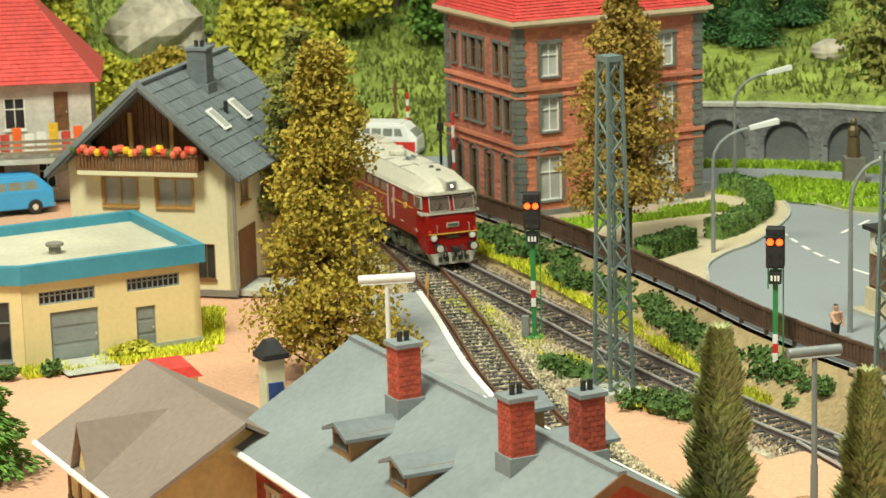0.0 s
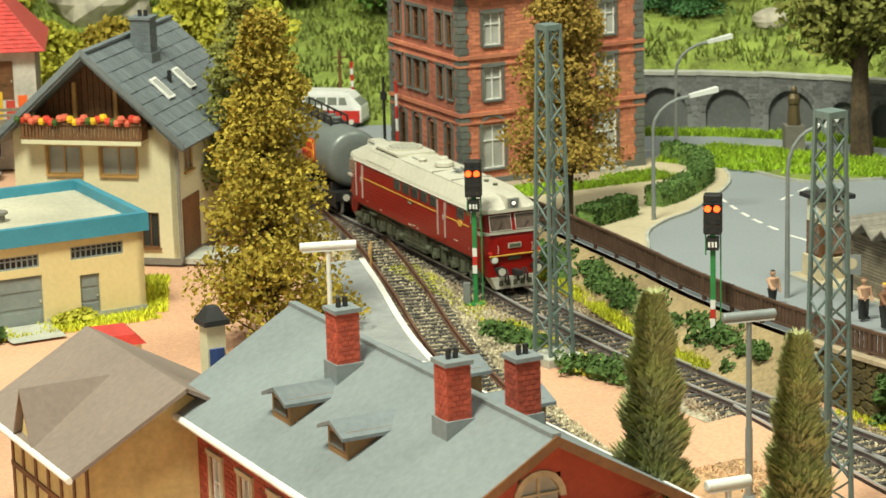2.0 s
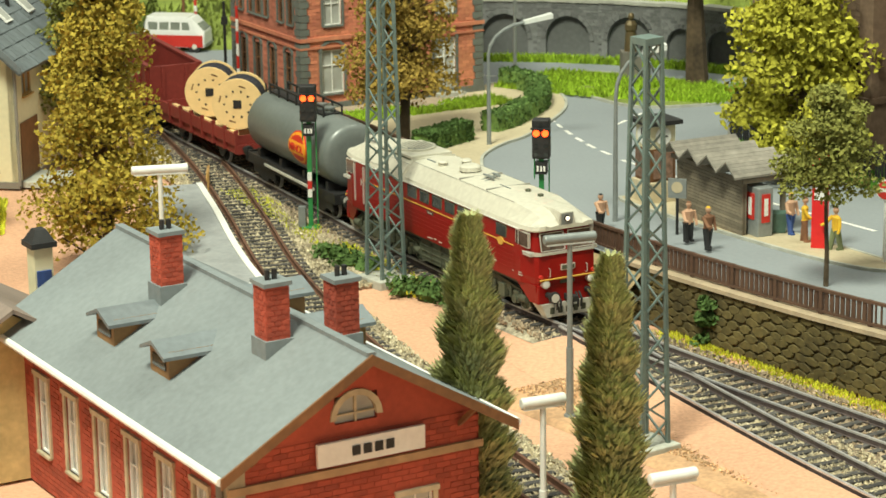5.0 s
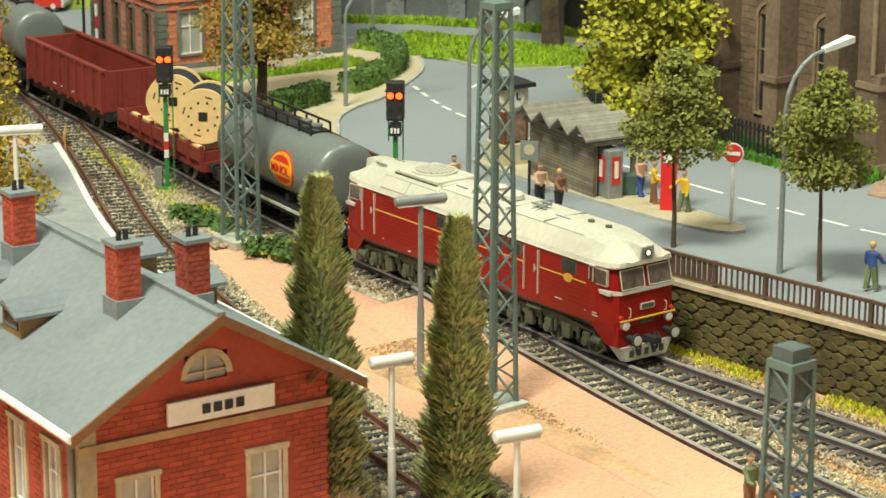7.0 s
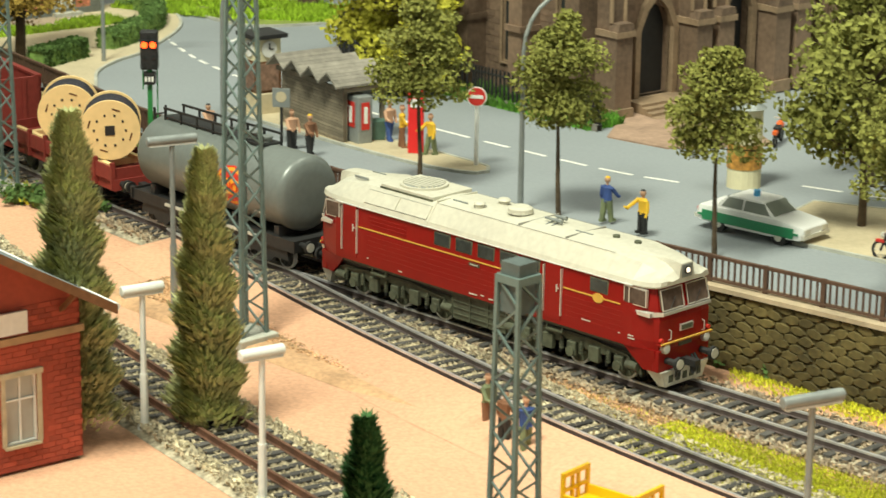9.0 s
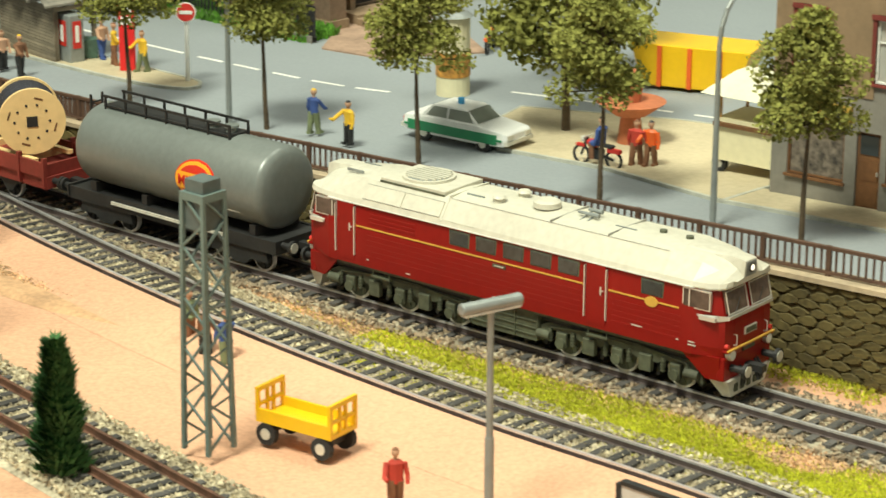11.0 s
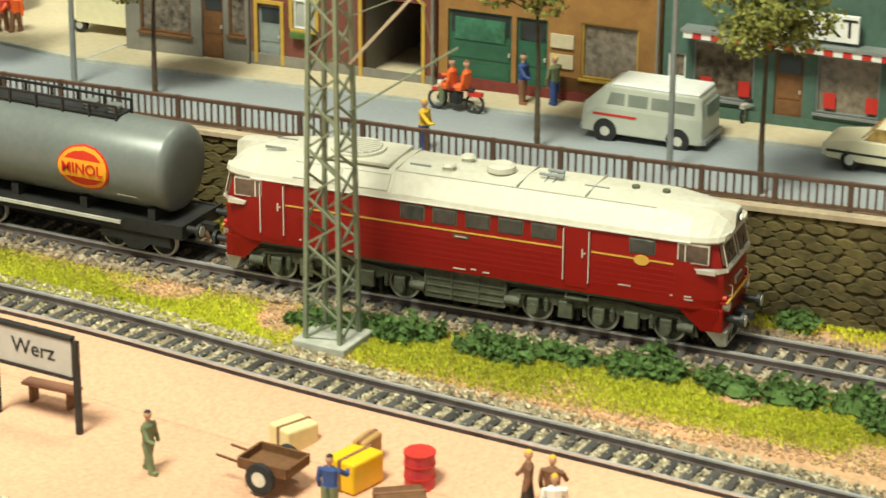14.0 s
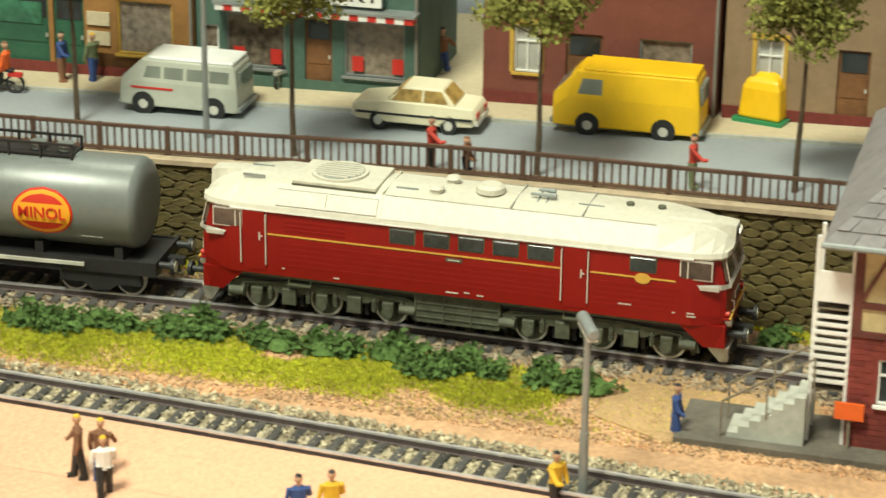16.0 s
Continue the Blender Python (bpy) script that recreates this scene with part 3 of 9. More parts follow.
def make_loco():
    lo = thing("diesel_locomotive", 0, 0, 0, 0, "red diesel locomotive with cream-white roof, running on the main track", "locomotive")
    chrome = mat("bright_trim", (0.72, 0.70, 0.64), 0.3, 0.5, vary=0.06, bump=0)
    cab_glass = mat("cab_pane", (0.10, 0.07, 0.055), 0.12, vary=0.3, grain=2, bump=0)
    dusk = mat("engine_room_pane", (0.045, 0.052, 0.05), 0.12, vary=0.25, grain=2, bump=0)

    def hexa(a, b):
        """A slab between two quads."""
        return Shape().add(list(a) + list(b), [(0, 1, 2, 3), (7, 6, 5, 4), (0, 4, 5, 1), (1, 5, 6, 2), (2, 6, 7, 3), (3, 7, 4, 0)])

    def plan_ring(z, x_mid, w_mid, x_end, w_end, wide):
        """Outline at one height: straight sides, drawn in at both rounded cab fronts."""
        q = [(x_end, 0.0), (x_end - 0.02, w_end * 0.6), (x_end - 0.10, w_end * 0.94), (x_end - 0.28, w_end), (x_mid, w_mid), (0, wide)]
        right = [(x, -y) for x, y in q] + [(-x, -y) for x, y in reversed(q[:-1])]
        left = [(-x, y) for x, y in q[1:]] + [(x, y) for x, y in reversed(q[1:-1])]
        return [(x, y, z) for x, y in right + left]

    # side walls and cab fronts: upright below the waist, leaning in above it
    s = Shape().loft([plan_ring(z, 8.2, w, xe, we, w) for z, w, xe, we in ((2.14, 1.69, 9.36, 1.46), (2.5, 1.70, 9.42, 1.50), (3.3, 1.70, 9.42, 1.50), (3.56, 1.69, 9.36, 1.48), (4.56, 1.64, 9.12, 1.40))])
    part("body", s, LOCO_RED, lo, "glossy dark red side walls and rounded cab fronts")

    # roof: flat crown, sloping cheeks, facets at the ends and a narrow ridge that ends in the lamp
    def roof_ring(x, w, zg, ws, zs, zf, zr):
        prof = [(w, zg - 0.06), (w + 0.03, zg), (w - 0.04, zg + 0.16), (ws, zs), (0.42, zf), (0.33, zr), (0, zr + 0.015)]
        return [(x, -y, z) for y, z in prof] + [(x, y, z) for y, z in reversed(prof[:-1])]

    half = [(0.0, 1.70, 4.54, 1.14, 5.38, 5.45, 5.46), (6.9, 1.70, 4.54, 1.14, 5.38, 5.45, 5.46), (8.1, 1.67, 4.55, 1.05, 5.24, 5.38, 5.44), (8.75, 1.60, 4.57, 0.98, 5.06, 5.22, 5.41), (9.10, 1.50, 4.60, 0.92, 4.90, 5.04, 5.38), (9.28, 1.36, 4.63, 0.86, 4.78, 4.88, 5.35), (9.36, 1.10, 4.66, 0.80, 4.74, 4.80, 5.32)]
    rings = [roof_ring(-q[0], *q[1:]) for q in reversed(half)] + [roof_ring(*q) for q in half[1:]]
    roof = part("roof", Shape().loft(rings), LOCO_WHITE, lo, "cream-white roof with sloping cheeks and faceted ends")
    for y in (-1, 1):
        part("gutter", Shape().box(-8.2, 8.2, y * 1.72 - 0.02, y * 1.72 + 0.02, 4.50, 4.55), PAINT_WHITE, roof)

    for sg in (-1, 1):
        def X(a, b):
            return min(sg * a, sg * b), max(sg * a, sg * b)

        # red skirt behind the buffers, cut back to the bogie
        for y in (-1, 1):
            part("skirt", hexa([(sg * 7.75, y * 1.66, 2.16), (sg * 9.20, y * 1.52, 2.16), (sg * 9.20, y * 1.40, 1.30), (sg * 8.62, y * 1.46, 1.30)], [(sg * 7.75, y * 1.54, 2.16), (sg * 9.20, y * 1.40, 2.16), (sg * 9.20, y * 1.28, 1.30), (sg * 8.62, y * 1.34, 1.30)]), LOCO_RED, lo)
        part("buffer_beam", Shape().box(*X(9.05, 9.36), -1.46, 1.46, 1.30, 2.15), LOCO_RED, lo, bevel=0.05)
        part("front_shelf", Shape().box(*X(9.20, 9.50), -1.44, 1.44, 2.34, 2.44), LOCO_RED, lo, bevel=0.03)
        part("front_line", Shape().box(*X(9.44, 9.52), -1.44, 1.44, 2.40, 2.455), GOLD_LINE, lo, "orange-yellow line across the front")
        plough = part("snow_plough", hexa([(sg * 8.75, -1.42, 1.30), (sg * 8.75, 1.42, 1.30), (sg * 9.46, 1.34, 1.30), (sg * 9.46, -1.34, 1.30)], [(sg * 9.15, -1.14, 0.68), (sg * 9.15, 1.14, 0.68), (sg * 9.42, 1.06, 0.68), (sg * 9.42, -1.06, 0.68)]), PALE_METAL, lo, "pale grey snow plough with openings")
        for k in range(5):
            y = -0.8 + k * 0.4
            part("plough_slot", Shape().box(*X(9.40, 9.47), y - 0.11, y + 0.11, 0.84, 1.12), LOCO_GREY, plough)
        # bright waist strip that runs round the cab front and ends in a point on the sides
        strip = Shape().box(*X(9.34, 9.46), -1.36, 1.36, 3.52, 3.64)
        for y in (-1, 1):
            strip.add([(sg * 9.42, y * 1.34, 3.50), (sg * 9.16, y * 1.53, 3.46), (sg * 9.16, y * 1.53, 3.66), (sg * 9.42, y * 1.34, 3.66), (sg * 8.35, y * 1.70, 3.62), (sg * 8.5, y * 1.705, 3.46)], [(0, 1, 2, 3), (1, 5, 4, 2)])
            strip.box(*X(8.45, 9.1), min(y * 1.60, y * 1.725), max(y * 1.60, y * 1.725), 3.46, 3.60)
        part("waist_strip", strip, chrome, lo, "bright metal strip below the cab windows")
        for y in (-0.72, 0.72):
            def glassy(x0, x1, ya, yb):
                return [(sg * x0, ya, 3.70), (sg * x0, yb, 3.70), (sg * x1, yb * 0.99, 4.46), (sg * x1, ya * 0.99, 4.46)]
            win = part("windscreen", hexa(glassy(9.385, 9.20, y - 0.56, y + 0.56), glassy(9.25, 9.06, y - 0.56, y + 0.56)), cab_glass, lo, "dark windscreen pane")
            fr = Shape()
            a, b, c, d = [(p[0] * 1.002, p[1], p[2]) for p in glassy(9.385, 9.20, y - 0.60, y + 0.60)]
            for p, q in ((a, b), (b, c), (c, d), (d, a)):
                fr.bar(p, q, 0.035)
            part("window_frame", fr, chrome, win, "thin bright frame")
            part("wiper", Shape().bar((sg * 9.42, y - 0.2, 3.72), (sg * 9.33, y + 0.15, 4.15), 0.02), DARK, win)
        for y in (-1.14, 1.14):
            lamp = part("headlight", Shape().cyl((sg * 9.30, y, 2.22), (sg * 9.50, y, 2.22), 0.19, n=14), chrome, lo, "round headlight in a bright ring")
            part("lens", Shape().cyl((sg * 9.49, y, 2.22), (sg * 9.515, y, 2.22), 0.14, n=14), PAINT_WHITE, lamp)
            part("tail_lamp", Shape().cyl((sg * 9.30, y * 1.17, 2.56), (sg * 9.44, y * 1.17, 2.56), 0.09, n=10), RED_PAINT, lo)
        plate_ = part("number_plate", Shape().box(*X(9.36, 9.47), -0.36, 0.36, 2.76, 3.02), chrome, lo, "small grey plate with a bar of writing")
        part("plate_bar", Shape().box(*X(9.40, 9.485), -0.31, 0.31, 2.80, 2.98), LOCO_GREY, plate_)
        part("lower_plate", Shape().box(*X(9.30, 9.42), -0.36, 0.36, 2.16, 2.30), LOCO_GREY, lo)
        # recess in the white ridge; the grey colour stands for its shade
        part("lamp_recess", hexa([(sg * 9.36, -0.30, 4.78), (sg * 9.36, 0.30, 4.78), (sg * 9.39, 0.28, 5.28), (sg * 9.39, -0.28, 5.28)], [(sg * 9.2, -0.30, 4.78), (sg * 9.2, 0.30, 4.78), (sg * 9.2, 0.28, 5.28), (sg * 9.2, -0.28, 5.28)]), LAMP_GREY, roof, "lamp recess in the roof ridge, its shade given as grey colour")
        part("roof_lamp_ring", Shape().cyl((sg * 9.37, 0, 5.06), (sg * 9.42, 0, 5.06), 0.15, n=14), DARK, roof)
        part("roof_lamp", Shape().cyl((sg * 9.40, 0, 5.06), (sg * 9.44, 0, 5.06), 0.10, n=14), mat("lamp_lit", (1, 0.9, 0.7), 0.3, vary=0, bump=0, glow=1.2) if sg > 0 else PANE_DARK, roof)
        buffers(lo, sg * 9.36, sg, 1.72)
        for y in (-0.62, -0.45, 0.45, 0.62):
            part("brake_hose", Shape().cyl((sg * 9.36, y, 1.66), (sg * 9.58, y, 1.40), 0.05, n=6).cyl((sg * 9.58, y, 1.40), (sg * 9.56, y, 1.02), 0.05, n=6), DARK, lo)
        for y in (-0.95, 0.95):
            part("shunter_rail", Shape().bar((sg * 9.40, y, 2.52), (sg * 9.52, y, 2.56), 0.03).bar((sg * 9.52, y, 2.56), (sg * 9.52, y, 2.9), 0.03).bar((sg * 9.52, y, 2.9), (sg * 9.40, y, 2.92), 0.03), chrome, lo)

    # what stands on the roof
    fan = part("fan_housing", Shape().box(-6.1, -3.05, -1.12, 1.12, 5.40, 5.56), LOCO_WHITE, roof, bevel=0.03)
    part("housing_edge", Shape().box(-6.1, -3.05, -1.16, -1.10, 5.38, 5.45), LOCO_GREY, fan)
    part("fan_ring", Shape().cyl((-4.7, 0, 5.55), (-4.7, 0, 5.66), 1.0, n=28), LOCO_WHITE, fan)
    part("fan_grille", Shape().cyl((-4.7, 0, 5.63), (-4.7, 0, 5.672), 0.86, n=28), LAMP_GREY, fan, "grey fan grille")
    for k in range(8):
        y = -0.7 + 0.2 * k
        r = math.sqrt(0.86 ** 2 - y * y)
        part("fan_slat", Shape().box(-4.7 - r, -4.7 + r, y - 0.045, y + 0.045, 5.66, 5.72), LOCO_WHITE, fan)
    part("roof_dome", Shape().cyl((0.75, 0, 5.44), (0.75, 0, 5.52), 0.40, n=20).cyl((0.75, 0, 5.52), (0.75, 0, 5.70), 0.52, 0.50, n=20).cyl((0.75, 0, 5.70), (0.75, 0, 5.78), 0.50, 0.36, n=20), LOCO_WHITE, roof)
    for x, y in ((-1.05, -0.48), (-0.75, 0.62)):
        part("roof_vent", Shape().cyl((x, y, 5.40), (x, y, 5.60), 0.22, n=14).cyl((x, y, 5.60), (x, y, 5.68), 0.28, 0.2, n=14), LOCO_WHITE, roof)
    for x in (5.6, 6.7):
        part("roof_plug", Shape().cyl((x, 0.25, 5.43), (x, 0.25, 5.56), 0.14, n=10), LOCO_GREY, roof)
    part("horn", Shape().cyl((2.2, -0.1, 5.62), (3.1, -0.1, 5.62), 0.05, 0.09, n=8).cyl((2.4, 0.25, 5.66), (3.0, 0.25, 5.66), 0.05, 0.09, n=8).bar((2.5, -0.4, 5.44), (2.5, 0.4, 5.6), 0.05).bar((2.8, -0.4, 5.44), (2.8, 0.3, 5.6), 0.05), LAMP_GREY, roof)
    for x0, x1, y in ((-8.0, -7.2, -0.8), (-8.0, -7.2, 0.2), (-2.5, -1.7, -0.5), (3.9, 4.8, -0.2)):
        part("roof_grip", Shape().box(x0, x1, y - 0.025, y + 0.025, 5.40, 5.50), LAMP_GREY, roof)

    def cheek(y, u):
        """A point on the sloping cheek: u from 0 at the eaves to 1 at the crown."""
        return (y * (1.685 + (1.15 - 1.685) * u), 4.66 + (5.385 - 4.66) * u)

    seam_mat = mat("roof_seam_grey", (0.34, 0.33, 0.29), 0.6, vary=0.1, bump=0)
    for y in (-1, 1):
        for x0, x1 in ((-6.55, -4.75), (-4.70, -2.90)):
            (ya, za), (yb, zb) = cheek(y, 0.12), cheek(y, 0.78)
            o = Vector((0, y * 0.03, 0.022))
            q = [Vector(p) for p in ((x0, ya, za), (x1, ya, za), (x1, yb, zb), (x0, yb, zb))]
            flap = part("roof_flap", hexa([p + o for p in q], [p - o for p in q]), LOCO_WHITE, roof)
            part("flap_edge", Shape().bar(q[3] + o, q[2] + o, 0.02).bar(q[0] + o, q[1] + o, 0.014), seam_mat, flap)
        part("roof_joint", Shape().bar((-2.78, *cheek(y, -0.05)), (-2.78, *cheek(y, 1.0)), 0.035), LOCO_WHITE, roof)
        part("roof_seam", Shape().bar((-2.7, y * 1.15, 5.392), (6.8, y * 1.15, 5.392), 0.014), seam_mat, roof)
        part("rain_strip", Shape().bar((-2.6, *cheek(y, 0.05)), (-1.2, *cheek(y, 0.05)), 0.025), LOCO_WHITE, roof)
    for x in (-2.78, 1.75, 4.25):
        part("roof_seam", Shape().box(x - 0.02, x + 0.02, -1.14, 1.14, 5.37, 5.475), seam_mat if x > 0 else LOCO_WHITE, roof)

    # windows, doors, lines and ribs of the sides
    for y in (-1, 1):
        def plate(name, x0, x1, z0, z1, material, label="", d=0.02, parent=lo):
            out = 1.70 - max(0.0, (z0 + z1) / 2 - 3.5) * 0.06 + d
            a, b = y * (out - 0.12), y * out
            return part(name, Shape().box(x0, x1, min(a, b), max(a, b), z0, z1), material, parent, label)

        for x in (-1.93, -0.71, 0.52, 1.74, 2.96, 6.50):
            fr = plate("window_frame", x - 0.50, x + 0.50, 3.80, 4.44, LOCO_GREY, "", 0.028)
            fr.modifiers.new("bevel", "BEVEL").width = 0.0012
            w = plate("side_window", x - 0.47, x + 0.47, 3.83, 4.41, dusk, "dark side window with rounded corners", 0.042, fr)
            w.modifiers.new("bevel", "BEVEL").width = 0.0010
        for x in (-7.34, 4.17):
            side_door = plate("door", x - 0.40, x + 0.40, 2.30, 4.48, LOCO_RED, "red side door", 0.02)
            plate("door_frame", x - 0.25, x + 0.25, 3.94, 4.41, LOCO_GREY, "", 0.03, side_door)
            plate("door_window", x - 0.22, x + 0.22, 3.96, 4.39, dusk, "", 0.04, side_door)
            for dx in (-0.46, 0.46):
                plate("handrail", x + dx - 0.022, x + dx + 0.022, 2.52, 4.38, chrome, "bright upright handrail", 0.08)
            plate("door_handle", x + 0.2, x + 0.34, 3.55, 3.6, chrome, "", 0.07, side_door)
            plate("handle_grip", x + 0.2, x + 0.25, 3.42, 3.72, chrome, "", 0.07, side_door)
        for x in (-8.3, 8.3):
            fr = plate("cab_window_frame", x - 0.56, x + 0.56, 3.78, 4.46, chrome, "pale window frame", 0.012)
            plate("cab_side_window", x - 0.51, x + 0.51, 3.82, 4.42, cab_glass, "cab side window", 0.022, fr)
            dx = -0.28 if x > 0 else 0.28
            plate("window_bar", x + dx - 0.025, x + dx + 0.025, 3.82, 4.42, chrome, "", 0.03, fr)
        for x0, x1 in ((-6.85, 3.70), (3.77, 4.58), (4.70, 7.62)):
            plate("yellow_line", x0, x1, 3.64, 3.69, GOLD_LINE, "thin yellow line", 0.026)
        part("badge", Shape().loft([[(6.5 + 0.27 * math.cos(a * math.pi / 9), yy, 3.64 + 0.18 * math.sin(a * math.pi / 9)) for a in range(18)] for yy in (y * 1.66, y * 1.735)]), GOLD_LINE, lo, "oval yellow badge")
        pl = plate("side_plate", -0.36, 0.22, 3.44, 3.56, LOCO_GREY, "small plate with a bar of writing", 0.035)
        plate("plate_bar", -0.28, 0.14, 3.48, 3.52, chrome, "", 0.042, pl)
        for k in range(5):
            z = 2.52 + 0.2 * k
            for x0, x1 in ((-6.3, 3.55), (4.8, 7.7)):
                plate("body_rib", x0, x1, z, z + 0.08, LOCO_RED, "", 0.012)
        for k in range(3):
            plate("louvre", -6.2, -4.0, 3.85 + 0.16 * k, 3.92 + 0.16 * k, LOCO_RED, "", 0.02)
        for x0, x1, z in ((-6.3, -6.2, 2.42), (-4.4, -4.2, 2.28), (-0.35, 0.1, 2.27), (0.3, 0.5, 2.32), (0.75, 1.0, 2.27), (5.7, 6.15, 2.62), (8.05, 8.3, 2.55), (8.05, 8.35, 2.44), (7.55, 7.65, 2.52)):
            plate("marking_bar", x0, x1, z, z + 0.04, PALE_METAL, "", 0.02)
        part("sole_bar", Shape().box(-7.9, 7.9, min(y * 1.45, y * 1.62), max(y * 1.45, y * 1.62), 2.02, 2.15), LOCO_GREY, lo)
        for x in (-5.7, 4.2):
            part("step", Shape().bar((x - 0.4, y * 1.58, 2.05), (x - 0.4, y * 1.58, 1.82), 0.04).bar((x + 0.4, y * 1.58, 2.05), (x + 0.4, y * 1.58, 1.82), 0.04).box(x - 0.44, x + 0.44, y * 1.58 - 0.07, y * 1.58 + 0.07, 1.78, 1.84), LOCO_GREY, lo)

    part("underframe", Shape().box(-8.6, 8.6, -1.3, 1.3, 1.75, 2.12), DARK, lo)
    tank = part("fuel_tank", Shape().prism([(-1.45, 0.95), (1.45, 0.95), (1.56, 1.08), (1.56, 2.0), (-1.56, 2.0), (-1.56, 1.08)], -1.46, 1.46), LOCO_GREY, lo, "dull olive-grey fuel tank")
    for y in (-1.47, 1.47):
        for k in range(3):
            part("tank_rib", Shape().box(-1.45, 1.45, y - 0.03, y + 0.03, 1.15 + 0.26 * k, 1.19 + 0.26 * k), LOCO_GREY, tank)
        for x in (-1.5, -0.5, 0.5, 1.5):
            part("tank_strap", Shape().box(x - 0.03, x + 0.03, y - 0.035, y + 0.035, 1.0, 1.98), LOCO_GREY, tank)
    for sg in (-1, 1):
        cx = sg * 4.94
        bo = part("bogie", Shape().box(cx - 3.3, cx + 3.3, -0.6, 0.6, 1.05, 1.5), DARK, lo, "dull olive-grey three-axle bogie")
        for y in (-1, 1):
            o = y * 1.26
            out = []
            for dx in (-2.42, 0, 2.42):
                out += [(cx + dx - 0.75, 1.34), (cx + dx - 0.42, 1.52), (cx + dx + 0.42, 1.52), (cx + dx + 0.75, 1.34)]
            out = [(cx - 3.55, 1.0), (cx - 3.25, 1.0)] + out + [(cx + 3.25, 1.0), (cx + 3.55, 1.0), (cx + 3.45, 1.55), (cx + 3.05, 1.74), (cx - 3.05, 1.74), (cx - 3.45, 1.55)]
            part("side_frame", Shape().prism(out, o - 0.09, o + 0.09), LOCO_GREY, bo)
            part("equaliser", Shape().bar((cx - 2.9, y * 1.4, 1.62), (cx - 0.9, y * 1.4, 1.82), 0.05).bar((cx - 0.9, y * 1.4, 1.82), (cx + 0.9, y * 1.4, 1.82), 0.05).bar((cx + 0.9, y * 1.4, 1.82), (cx + 2.9, y * 1.4, 1.62), 0.05), LOCO_GREY, bo)
            for dx in (-2.42, 0, 2.42):
                box = part("axle_box", Shape().box(cx + dx - 0.22, cx + dx + 0.22, min(o, y * 1.46), max(o, y * 1.46), 0.94, 1.50), LOCO_GREY, bo, bevel=0.05)
                part("axle_cap", Shape().cyl((cx + dx, y * 1.40, 1.12), (cx + dx, y * 1.54, 1.12), 0.2, n=12), LOCO_GREY, box)
                for e in (-0.5, 0.5):
                    coil = Shape()
                    for k in range(4):
                        coil.cyl((cx + dx + e, y * 1.40, 1.12 + 0.11 * k), (cx + dx + e, y * 1.40, 1.18 + 0.11 * k), 0.10, n=8)
                    part("spring", coil.cyl((cx + dx + e, y * 1.40, 1.08), (cx + dx + e, y * 1.40, 1.6), 0.06, n=6), LOCO_GREY, box)
            for dx in (-1.2, 1.2):
                part("frame_block", Shape().box(cx + dx - 0.26, cx + dx + 0.26, min(o, y * 1.50), max(o, y * 1.50), 0.96, 1.58), LOCO_GREY, bo, bevel=0.04)
            for dx in (-3.15, 3.15):
                part("brake_cylinder", Shape().cyl((cx + dx - 0.28, y * 1.44, 1.30), (cx + dx + 0.28, y * 1.44, 1.30), 0.17, n=12), LOCO_GREY, bo)
            for dx in (-3.3, -1.55, -0.85, 0.85, 1.55, 3.3):
                part("brake_shoe", Shape().box(cx + dx - 0.07, cx + dx + 0.07, y * 1.0 - 0.12, y * 1.0 + 0.12, 0.8, 1.35), DARK, bo)
        for dx in (-2.42, 0, 2.42):
            WHEELS.append((axle(lo, cx + dx), 0.58))
    # from the prototype's proportions to the model's own size, about the rail head
    k = 0.967
    shrink = Matrix.Translation((0, 0, 0.5 * CM)) @ Matrix.Diagonal((k, k, k, 1)) @ Matrix.Translation((0, 0, -0.5 * CM))
    for o in lo.children_recursive:
        if o.name.startswith("wheelset"):
            o.data.transform(Matrix.Diagonal((k, k, k, 1)))
            o.matrix_basis = Matrix.Translation(shrink @ o.matrix_basis.translation)
        elif o.parent.name.startswith("wheelset"):
            o.data.transform(Matrix.Diagonal((k, k, k, 1)))
        else:
            o.data.transform(shrink)
            for md in o.modifiers:
                md.width *= k
    return lo


